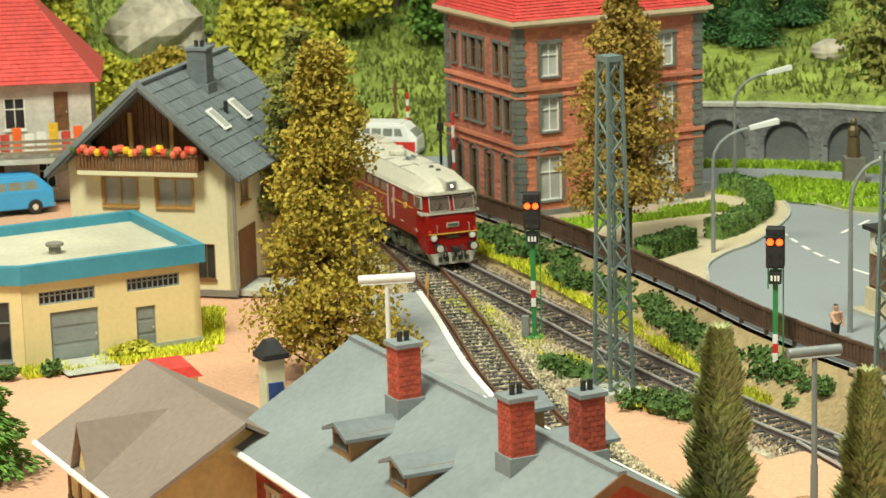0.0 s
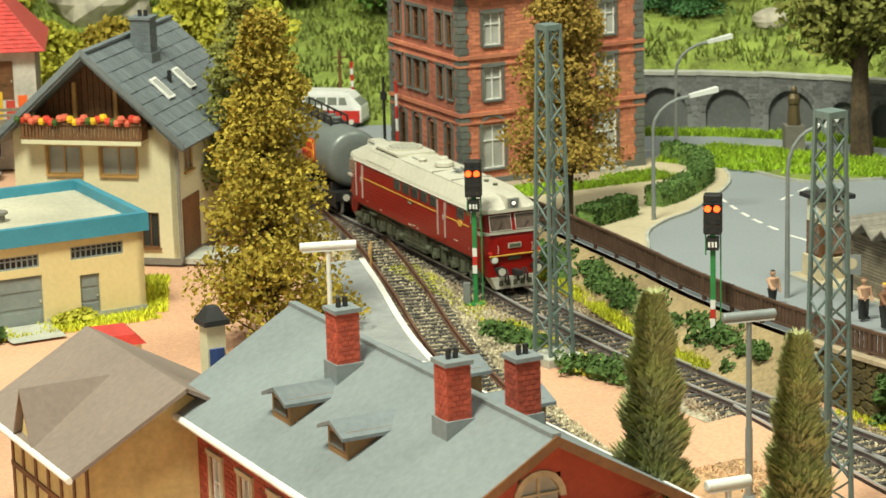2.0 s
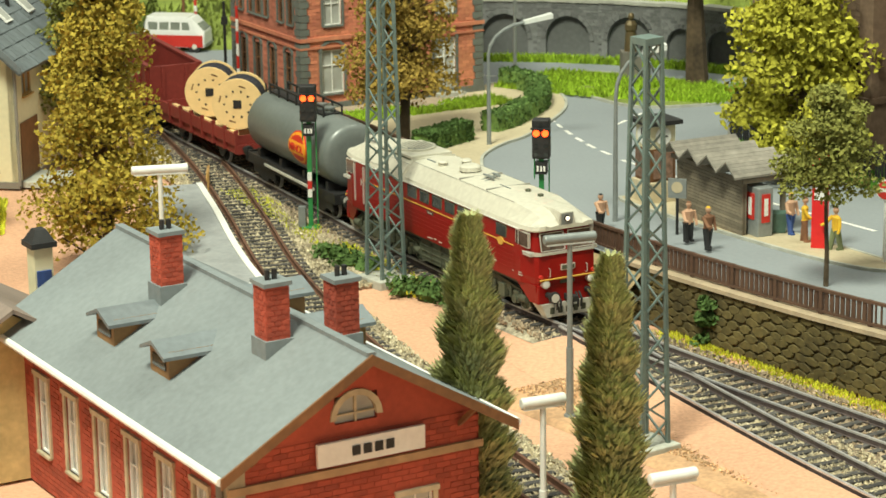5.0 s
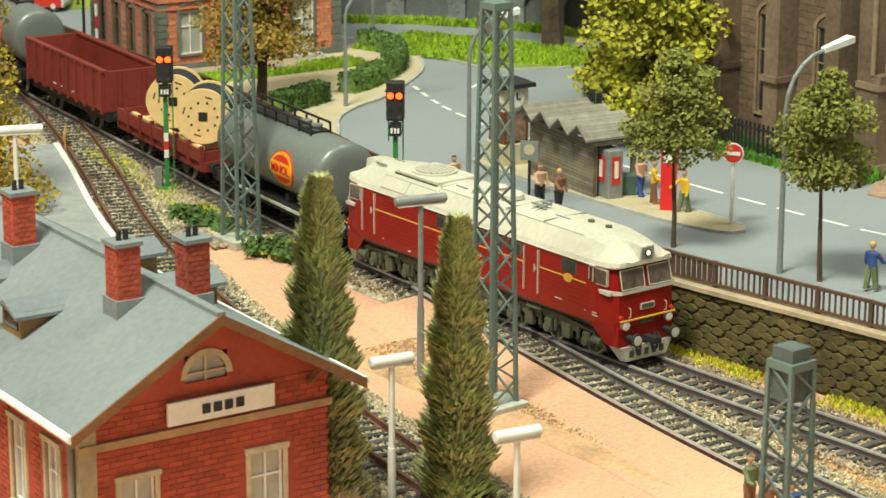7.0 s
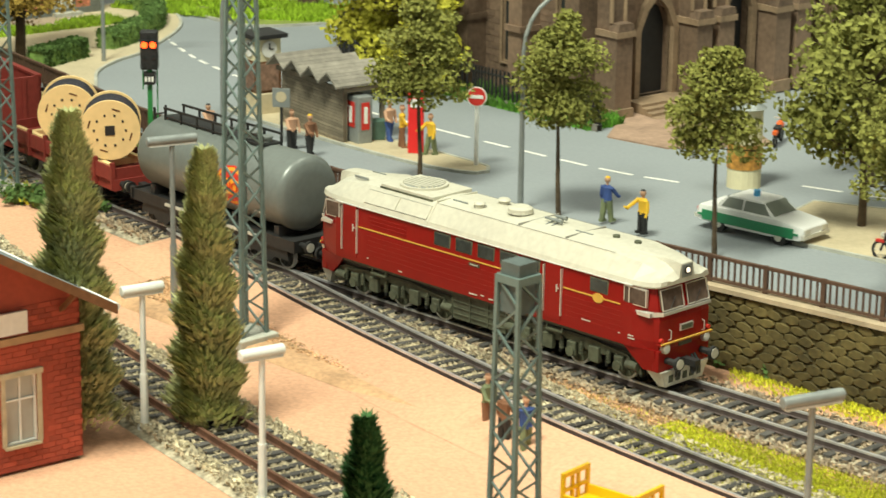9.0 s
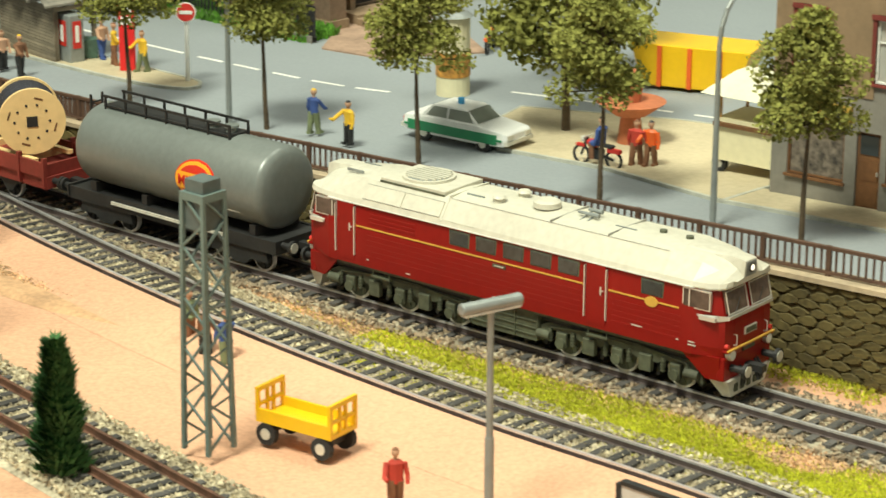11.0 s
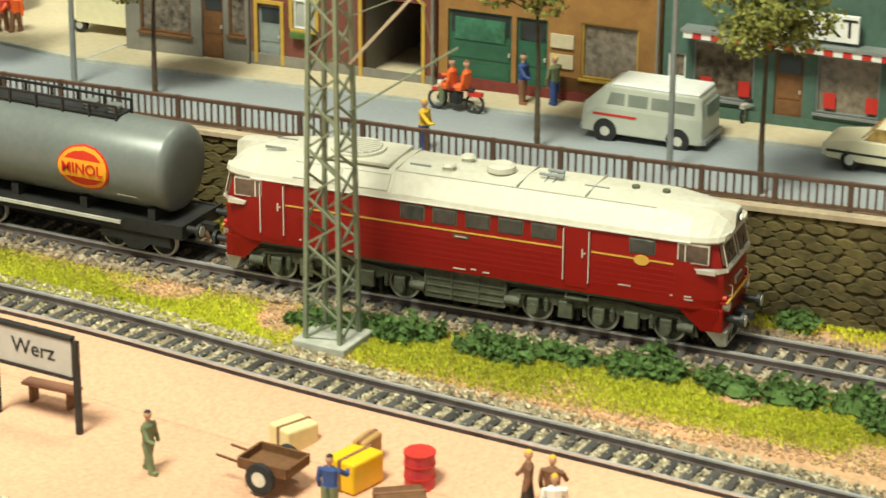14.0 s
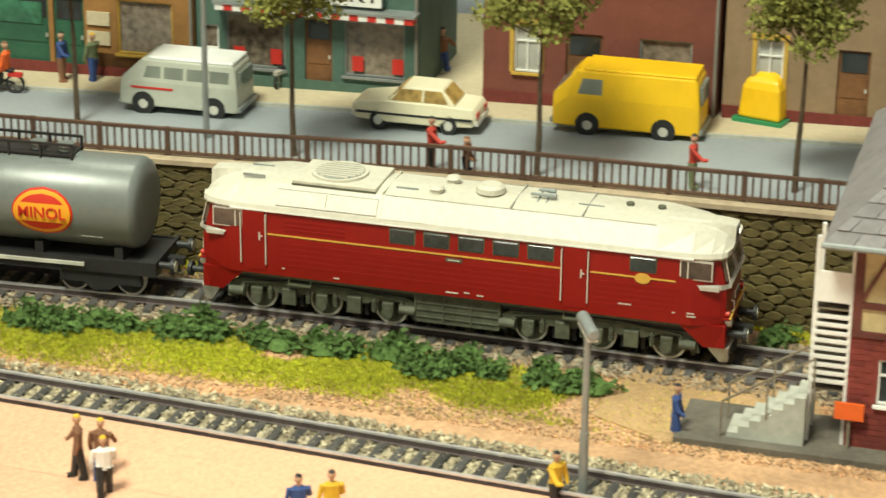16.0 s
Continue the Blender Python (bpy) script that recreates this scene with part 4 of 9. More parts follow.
def wagon_base(name, label, length, axles, material):
    w = thing(name, 0, 0, 0, 0, label, "railway wagon", "wagons of the train")
    h = length / 2
    part("frame", Shape().box(-h, h, -1.25, 1.25, 1.55, 1.85).box(-h, h, -1.32, -1.2, 1.4, 1.9).box(-h, h, 1.2, 1.32, 1.4, 1.9), material, w)
    for sg in (-1, 1):
        buffers(w, sg * h, sg)
        part("end_beam", Shape().box(min(sg * h, sg * (h + 0.1)), max(sg * h, sg * (h + 0.1)), -1.4, 1.4, 1.45, 1.95), material, w)
    if axles == 4:
        for cx in (-h + 2.0, h - 2.0):
            bo = part("bogie", Shape().box(cx - 1.3, cx + 1.3, -0.8, 0.8, 1.1, 1.4), DARK, w)
            for y in (-1.12, 1.12):
                part("side_frame", Shape().prism([(cx - 1.5, 0.95), (cx - 0.6, 0.95), (cx - 0.3, 0.7), (cx + 0.3, 0.7), (cx + 0.6, 0.95), (cx + 1.5, 0.95), (cx + 1.4, 1.4), (cx - 1.4, 1.4)], y - 0.1, y + 0.1), DARK, bo)
            for dx in (-1.03, 1.03):
                WHEELS.append((axle(w, cx + dx, 0.54, DARK), 0.54))
    else:
        for cx in (-h + 2.6, h - 2.6):
            for y in (-1.12, 1.12):
                part("axle_guard", Shape().prism([(cx - 0.7, 1.5), (cx - 0.2, 0.85), (cx + 0.2, 0.85), (cx + 0.7, 1.5)], y - 0.06, y + 0.06), DARK, w)
                part("leaf_spring", Shape().box(cx - 0.8, cx + 0.8, y - 0.1, y + 0.1, 1.25, 1.36), DARK, w)
            WHEELS.append((axle(w, cx, 0.57, DARK), 0.57))
    return w


def lettering(text, size, material, parent, m, name="lettering"):
    cu = bpy.data.curves.new(name, "FONT")
    cu.body, cu.size, cu.extrude, cu.align_x, cu.align_y = text, size * CM, 0.00012, "CENTER", "CENTER"
    cu.offset = 0.00004
    tmp = bpy.data.objects.new(name, cu)
    me = bpy.data.meshes.new_from_object(tmp)
    bpy.data.objects.remove(tmp)
    me.materials.clear()
    me.materials.append(material)
    ob = new(name, me)
    ob.parent = parent
    ob.matrix_basis = m
    return ob


def make_tanker():
    w = wagon_base("tank_wagon", "grey tank wagon with a round yellow and red emblem", 11.4, 4, DARK)
    s = Shape()
    rings = []
    r, c = 1.62, 3.62
    for x, k in ((-5.18, 0.55), (-5.13, 0.82), (-5.02, 0.94), (-4.84, 1.0), (4.84, 1.0), (5.02, 0.94), (5.13, 0.82), (5.18, 0.55)):
        rings.append([(x, r * k * math.cos(a * math.pi / 16), c + r * k * math.sin(a * math.pi / 16)) for a in range(32)])
    tank = part("tank", s.loft(rings), TANK_GREY, w, "smooth mid-grey tank barrel", smooth=True)
    walkway = part("walkway", Shape().box(-4.4, 2.6, -0.5, 0.5, 5.23, 5.31), DARK, w)
    for x in [-4.3 + k * 1.15 for k in range(7)]:
        for y in (-0.5, 0.5):
            part("walkway_post", Shape().box(x - 0.04, x + 0.04, y - 0.04, y + 0.04, 5.07, 5.69), DARK, walkway)
    for y in (-0.5, 0.5):
        part("walkway_rail", Shape().box(-4.4, 2.6, y - 0.04, y + 0.04, 5.62, 5.71), DARK, walkway)
    for x in (1.2, 2.2):
        part("dome", Shape().cyl((x, 0, 5.22), (x, 0, 5.49), 0.24, n=14).cyl((x, 0, 5.49), (x, 0, 5.57), 0.3, n=14), TANK_GREY, w)
    lad = Shape()
    for y in (-0.3, 0.3):
        lad.box(-5.42, -5.34, y - 0.04, y + 0.04, 1.8, 5.5)
    for k in range(9):
        lad.box(-5.42, -5.36, -0.3, 0.3, 2.1 + 0.38 * k, 2.16 + 0.38 * k)
    part("ladder", lad, DARK, w)
    for x in (-4.4, 4.4, -1.5, 1.5):
        part("saddle", Shape().box(x - 0.15, x + 0.15, -1.2, 1.2, 1.8, 2.3), DARK, w)
    part("side_rail", Shape().box(-3.2, 3.2, -1.42, -1.34, 1.62, 1.74), PALE_METAL, w)
    for y in (-1, 1):
        m = Matrix.Translation((1.85, y * 1.56, 3.57))

        def disc(rx, rz, d, band=9):
            n = 28
            ring = [(rx * math.cos(2 * math.pi * i / n), rz * math.sin(2 * math.pi * i / n)) for i in range(n)]

            def dep(z):
                zz = z - 0.05
                return y * (math.sqrt(max(r * r - zz * zz, 0.01)) - 1.56 + d)
            sh = Shape()
            rows = 22
            vs, fs = [], []
            for k in range(rows + 1):
                z = min(rz, band) * (2 * k / rows - 1)
                half = rx * math.sqrt(max(1 - (z / rz) ** 2, 0.0))
                vs += [(-half, dep(z), z), (half, dep(z), z), (half, dep(z) - 0.04 * y, z), (-half, dep(z) - 0.04 * y, z)]
            for k in range(rows):
                a = 4 * k
                for e in range(4):
                    fs.append((a + e, a + (e + 1) % 4, a + 4 + (e + 1) % 4, a + 4 + e))
            return sh.add(vs, fs, m)
        em = part("emblem", disc(1.1, 0.86, 0.03), BADGE_RED, w, "oval yellow emblem with a red ring and word")
        part("emblem_field", disc(1.03, 0.79, 0.05), BADGE_YELLOW, em)
        part("emblem_ring", disc(0.90, 0.66, 0.07), BADGE_RED, em)
        part("emblem_band", disc(1.03, 0.79, 0.09, 0.34), BADGE_YELLOW, em)
        lettering("MINOL", 0.56, BADGE_RED, em, pose(1.85 * CM, y * 1.735 * CM, 3.57 * CM, 90, 0, 0 if y < 0 else 180))
        part("data_panel", Shape().box(3.1, 3.9, min(y * 1.2, y * 1.36), max(y * 1.2, y * 1.36), 2.72, 2.92), PAINT_WHITE, w, "small pale panel with faded writing")
    return w


def make_spool_wagon():
    w = wagon_base("stake_wagon", "dark red low wagon carrying two cable drums", 11.0, 2, WAGON_RED)
    part("floor_planks", Shape().box(-5.5, 5.5, -1.4, 1.4, 1.85, 1.98), WAGON_RED, w)
    for y in (-1.42, 1.42):
        for k in range(7):
            x = -4.7 + k * 1.57
            part("side_flap", Shape().box(x - 0.7, x + 0.7, y - 0.05, y + 0.05, 1.9, 2.55), WAGON_RED, w, bevel=0.02)
            part("stake", Shape().box(x + 0.72, x + 0.86, y - 0.1, y + 0.1, 1.5, 2.75), WAGON_RED, w)
    for x in (-5.45, 5.45):
        part("end_flap", Shape().box(x - 0.05, x + 0.05, -1.4, 1.4, 1.9, 2.45), WAGON_RED, w)
    for x in (-3.9, -1.0, 0.4, 3.2):
        part("chock_beam", Shape().box(x - 0.16, x + 0.16, -1.35, 1.35, 1.98, 2.25), SPOOL_WOOD, w, "pale wooden chock beam")
    for y in (-0.9, 0.9):
        part("timber", Shape().box(-4.6, 4.4, y - 0.12, y + 0.12, 2.25, 2.42), SPOOL_WOOD, w)
    return w


def make_spool():
    sp = thing("cable_drum", 0, 0, 0, 0, "pale wooden cable drum wound with black cable", "cable drum", "cable drums on the wagon")
    R = 1.38
    for y in (-1.0, 1.0):
        fl = part("flange", Shape().cyl((0, y - 0.09, R), (0, y + 0.09, R), R, n=40), SPOOL_WOOD, sp, "round pale wooden flange")
        sy = y + (0.1 if y > 0 else -0.1)
        part("hub_plate", Shape().box(-0.22, 0.22, min(y, sy * 1.02), max(y, sy * 1.02), R - 0.22, R + 0.22), DARK, fl)
        for k in range(10):
            a = k * math.pi / 5
            part("bolt", Shape().cyl((0.72 * math.cos(a), y, R + 0.72 * math.sin(a)), (0.72 * math.cos(a), sy * 1.01, R + 0.72 * math.sin(a)), 0.06, n=6), DARK, fl)
        for k in range(4):
            a = k * math.pi / 2 + 0.3
            part("marking_bar", Shape().box(-0.18, 0.18, min(y, sy * 1.005), max(y, sy * 1.005), 0.95, 1.02, Matrix.Translation((0, 0, R)) @ Matrix.Rotation(a, 4, "Y")), WOOD_BROWN, fl)
    s = Shape()
    rings = []
    for k in range(45):
        r = R * (0.925 + 0.02 * abs(math.sin(k * math.pi / 4)))
        rings.append([(r * math.cos(a * math.pi / 16), -0.89 + k * 0.0405, R + r * math.sin(a * math.pi / 16)) for a in range(32)])
    s.loft(rings)
    part("cable", s, CABLE, sp, "tightly wound black cable")
    return sp


def make_gondola():
    w = wagon_base("open_wagon", "dark red open goods wagon, empty", 10.8, 2, DARK)
    t = 0.1
    part("floor", Shape().box(-5.4, 5.4, -1.5, 1.5, 1.86, 1.98), WAGON_RED, w)
    for y in (-1.5, 1.5):
        side = part("side_wall", Shape().box(-5.4, 5.4, y - t, y + t, 1.98, 4.1), WAGON_RED, w)
        part("top_edge", Shape().box(-5.5, 5.5, y - 0.16, y + 0.16, 4.1, 4.22), WAGON_RED, side)
        for k in range(10):
            x = -5.2 + k * 1.155
            part("rib", Shape().box(x - 0.1, x + 0.1, min(y, y * 1.14), max(y, y * 1.14), 1.85, 4.12), WAGON_RED, side)
        for k in range(4):
            part("panel_bar", Shape().box(-1.6 + k * 0.9, -1.2 + k * 0.9, min(y, y * 1.08), max(y, y * 1.08), 2.3, 2.36), PAINT_WHITE, side)
    for x in (-5.4, 5.4):
        part("end_wall", Shape().box(x - t, x + t, -1.5, 1.5, 1.98, 4.15), WAGON_RED, w)
        for y in (-0.7, 0.7):
            part("end_rib", Shape().box(min(x, x * 1.03), max(x, x * 1.03), y - 0.1, y + 0.1, 1.9, 4.15), WAGON_RED, w)
    for y in (-1.3, 1.3):
        part("handrail", Shape().cyl((-5.9, y, 1.9), (-5.9, y, 3.9), 0.05).cyl((-5.9, y, 3.9), (-5.9, 0, 3.9), 0.05), DARK, w)
    return w


loco = make_loco()
tanker = make_tanker()
spool_wagon = make_spool_wagon()
drum_a = make_spool()
drum_b = copy_thing(drum_a, at(0, 0, 0))
gondola = make_gondola()
front_wheels = len(WHEELS)
tanker_2 = copy_thing(tanker, at(0, 0, 0))
for o in tanker_2.children:
    if o.name.startswith("wheelset"):
        WHEELS.append((o, 0.54))
TRAIN = [(loco, 0.0, 0), (tanker, -16.6, 0), (spool_wagon, -29.2, 0), (drum_a, -26.3, 2.42), (drum_b, -30.2, 2.42), (gondola, -41.6, 0), (tanker_2, -54.3, 0)]

# the way of the locomotive's middle along the main track, by time
TRAVEL = [(0, -21.5), (1.5, -10.6), (3, 0.4), (5, 14.4), (7, 28.8), (9, 44.2), (10.75, 57.9), (12.5, 71.7), (14, 83.75), (15.8, 98.2), (16, 99.8)]


def along(s):
    """Place and heading on the main track, s centimetres past y = 123.7."""
    global MAIN_S
    i = int(np.searchsorted(MAIN_S, s)) - 1
    i = max(0, min(i, len(MAIN) - 2))
    k = (s - MAIN_S[i]) / (MAIN_S[i + 1] - MAIN_S[i])
    return MAIN[i].lerp(MAIN[i + 1], k)


steps = [0.0]
for a, b in zip(MAIN, MAIN[1:]):
    steps.append(steps[-1] + (b - a).length)
zero = min(range(len(MAIN)), key=lambda i: abs(MAIN[i].y - 123.7))
zero_s = steps[zero] + (MAIN[zero].y - 123.7) * 1.07
MAIN_S = [q - zero_s for q in steps]


def travel(t):
    ts, ss = zip(*TRAVEL)
    n = len(ts)
    i = max(0, min(int(np.searchsorted(ts, t)) - 1, n - 2))
    slope = [(ss[min(k + 1, n - 1)] - ss[max(k - 1, 0)]) / (ts[min(k + 1, n - 1)] - ts[max(k - 1, 0)]) for k in range(n)]
    h = ts[i + 1] - ts[i]
    u = (t - ts[i]) / h
    return (2 * u ** 3 - 3 * u * u + 1) * ss[i] + (u ** 3 - 2 * u * u + u) * h * slope[i] + (3 * u * u - 2 * u ** 3) * ss[i + 1] + (u ** 3 - u * u) * h * slope[i + 1]


def motions():
    for ob, lag, z in TRAIN:
        rows = []
        arm = 5.0 if ob is loco else (1.5 if z else 3.6)
        for k in range(33):
            t = k * 0.5
            s = travel(t) + lag
            a, b = along(s - arm), along(s + arm)
            c = (a + b) / 2
            rows.append((t, at(c.x, c.y, z, math.degrees(math.atan2(b.y - a.y, b.x - a.x)) + (58 if z else 0))))
        walk(ob, rows)
    for ws, r in WHEELS:
        x = ws.matrix_basis.translation.copy()
        rows = []
        for k in range(161):
            t = k * 0.1
            rows.append((t, Matrix.Translation(x) @ Matrix.Rotation((travel(t) - travel(0)) / r, 4, "Y")))
        walk(ws, rows)


# ---- buildings ----
def turn(x, y, rz, z=0):
    return Matrix.Translation((x, y, z)) @ Matrix.Rotation(math.radians(rz), 4, "Z")


def facade(parent, m, w, h, openings, material, t=0.35, z0=0.0, name="wall", gable=0.0):
    """A wall along local x, outer face at y = 0, with real openings (x0, x1, z0, z1)."""
    xs = sorted({0.0, w, *[o[0] for o in openings], *[o[1] for o in openings]})
    zs = sorted({z0, h, *[o[2] for o in openings], *[o[3] for o in openings]})
    s = Shape()
    for a, b in zip(xs, xs[1:]):
        for c, d in zip(zs, zs[1:]):
            cx, cz = (a + b) / 2, (c + d) / 2
            if not any(o[0] < cx < o[1] and o[2] < cz < o[3] for o in openings):
                s.box(a, b, 0, t, c, d, m)
    if gable:
        s.prism([(0, h), (w, h), (w / 2, h + gable)], 0, t, m)
    me = s.mesh(name)
    bm = bmesh.new()
    bm.from_mesh(me)
    bmesh.ops.remove_doubles(bm, verts=bm.verts, dist=1e-6)
    bm.to_mesh(me)
    bm.free()
    return part(name, me, material, parent)


def window(parent, m, o, frame_mat=PAINT_WHITE, pane=PANE_PALE, bars=(1, 1), sill=True, surround=None, arch=False):
    x0, x1, z0, z1 = o
    e = 0.07
    win = part("window", Shape().box(x0 + 0.02, x1 - 0.02, 0.16, 0.2, z0 + 0.02, z1 - 0.02, m), pane, parent, "window with pale curtains behind the glass" if pane is PANE_PALE else "")
    f = Shape()
    f.box(x0, x0 + e, 0.06, 0.15, z0, z1, m).box(x1 - e, x1, 0.06, 0.15, z0, z1, m).box(x0 + e, x1 - e, 0.06, 0.15, z0, z0 + e, m).box(x0 + e, x1 - e, 0.06, 0.15, z1 - e, z1, m)
    for k in range(bars[0]):
        x = x0 + (x1 - x0) * (k + 1) / (bars[0] + 1)
        f.box(x - 0.03, x + 0.03, 0.08, 0.15, z0 + e, z1 - e, m)
    for k in range(bars[1]):
        z = z0 + (z1 - z0) * (k + 1.35) / (bars[1] + 1.1)
        f.box(x0 + e, x1 - e, 0.085, 0.145, z - 0.03, z + 0.03, m)
    part("frame", f, frame_mat, win)
    if sill:
        part("sill", Shape().box(x0 - 0.08, x1 + 0.08, -0.14, 0.1, z0 - 0.09, z0, m), surround or frame_mat, win)
    if surround:
        g = Shape().box(x0 - 0.16, x0, -0.07, 0.05, z0, z1, m).box(x1, x1 + 0.16, -0.07, 0.05, z0, z1, m)
        if arch:
            n, cx, r = 9, (x0 + x1) / 2, (x1 - x0) / 2
            for k in range(n):
                a0, a1 = math.pi * k / n, math.pi * (k + 1) / n
                g.add([(cx + rr * math.cos(a), yy, z1 - r * 0.15 + rr * 0.8 * math.sin(a)) for yy in (-0.09, 0.05) for rr in (r, r + 0.2) for a in (a0, a1)], [(0, 1, 3, 2), (4, 6, 7, 5), (0, 4, 5, 1), (2, 3, 7, 6), (0, 2, 6, 4), (1, 5, 7, 3)], m)
        else:
            g.box(x0 - 0.2, x1 + 0.2, -0.12, 0.05, z1, z1 + 0.18, m)
        part("surround", g, surround, win)
    return win


def door(parent, m, o, material, label="", pane=None):
    x0, x1, z0, z1 = o
    d = part("door", Shape().box(x0, x1, 0.12, 0.2, z0, z1, m), material, parent, label)
    n = 3
    for k in range(n):
        a = z0 + (z1 - z0) * (k + 0.12) / n
        b = z0 + (z1 - z0) * (k + 0.88) / n
        part("door_panel", Shape().box(x0 + 0.12, x1 - 0.12, 0.09, 0.13, a, b, m), (pane if pane and k == n - 1 else material), d)
    part("door_handle", Shape().box(x1 - 0.16, x1 - 0.1, 0.04, 0.12, z0 + (z1 - z0) * 0.45, z0 + (z1 - z0) * 0.5, m), PALE_METAL, d)
    return d


def roof_slab(parent, m, a, b, c, d, t, material, label="", name="roof"):
    """A sloping slab between corners a, b (eaves) and c, d (ridge)."""
    vs = [Vector(p) for p in (a, b, c, d)]
    n = (vs[1] - vs[0]).cross(vs[3] - vs[0]).normalized() * t
    if n.z > 0:
        n = -n
    return part(name, Shape().add(vs + [p + n for p in vs], [(0, 1, 2, 3), (7, 6, 5, 4), (0, 4, 5, 1), (1, 5, 6, 2), (2, 6, 7, 3), (3, 7, 4, 0)], m), material, parent, label)


def courses(parent, m, a, b, c, d, rows, cols, material, t=0.07, name="tile"):
    """Overlapping roof pieces on a slope, in one joined part."""
    a, b, c, d = (Vector(p) for p in (a, b, c, d))
    n = (b - a).cross(d - a).normalized()
    if n.z < 0:
        n = -n
    s = Shape()
    rng = random.Random(rows * 31 + cols)
    for r in range(rows):
        v0, v1 = r / rows, (r + 1.08) / rows
        for k in range(cols):
            o = 0.5 / cols if r % 2 else 0
            u0, u1 = max(0, k / cols - o), min(1, (k + 0.965) / cols - o)
            j = rng.uniform(0.6, 1.3) * t
            p = [a.lerp(b, u).lerp(d.lerp(c, u), min(v, 1.0)) for u, v in ((u0, v0), (u1, v0), (u1, v1), (u0, v1))]
            s.add([p[0] + n * j, p[1] + n * j, p[2] + n * 0.01, p[3] + n * 0.01, p[0], p[1]], [(0, 1, 2, 3), (4, 5, 1, 0), (4, 0, 3), (5, 2, 1)], m)
    ob = part(name, s, material, parent)
    ob["kind"] = "stuff"
    return ob


def chimney(parent, x, y, z0, z1, w, material, cap=CONCRETE):
    c = part("chimney", Shape().box(x - w, x + w, y - w, y + w, z0, z1), material, parent)
    part("chimney_cap", Shape().box(x - w * 1.18, x + w * 1.18, y - w * 1.18, y + w * 1.18, z1 - 0.12, z1 + 0.02), cap, c)
    part("chimney_foot", Shape().box(x - w * 1.2, x + w * 1.2, y - w * 1.2, y + w * 1.2, z0, z0 + 0.75), cap, c)
    for e in (-0.3, 0.3):
        part("chimney_pot", Shape().cyl((x + e * w, y, z1), (x + e * w, y, z1 + 0.35), w * 0.22, n=8), DARK, c)
    s = Shape()
    k, z = 0, z0 + 0.2
    while z < z1 - 0.2:
        for sx, sy in ((1, 0), (-1, 0), (0, 1), (0, -1)):
            for j in (-1, 0, 1):
                u = (j * 0.62 + (0.31 if k % 2 else 0)) * w
                if abs(u) + 0.28 * w > w:
                    continue
                if sx:
                    s.box(x + sx * w - 0.02, x + sx * w + 0.03, y + u - 0.27 * w, y + u + 0.27 * w, z, z + 0.13)
                else:
                    s.box(x + u - 0.27 * w, x + u + 0.27 * w, y + sy * w - 0.02, y + sy * w + 0.03, z, z + 0.13)
        z += 0.17
        k += 1
    part("chimney_bricks", s, material, c)["kind"] = "stuff"
    return c


def brick_relief(parent, m, w, h, openings, material, bw=0.52, bh=0.2, z0=0.0, keep=300, inset=0.0):
    """Courses of single bricks, a little proud of the wall."""
    s = Shape()
    k, z = 0, z0
    while z + bh <= h:
        x = -bw / 2 if k % 2 else 0.0
        while x < w:
            a, b = max(x, inset), min(x + bw * 0.94, w - inset)
            if b - a > 0.1 and not any(a < o[1] + 0.16 and b > o[0] - 0.16 and z < o[3] + 0.2 and z + bh > o[2] - 0.1 for o in openings):
                s.box(a, b, -0.022, 0.01, z, z + bh * 0.88, m)
            x += bw
        z += bh
        k += 1
    ob = part("brickwork", s, material, parent)
    ob["kind"] = "stuff"
    return ob


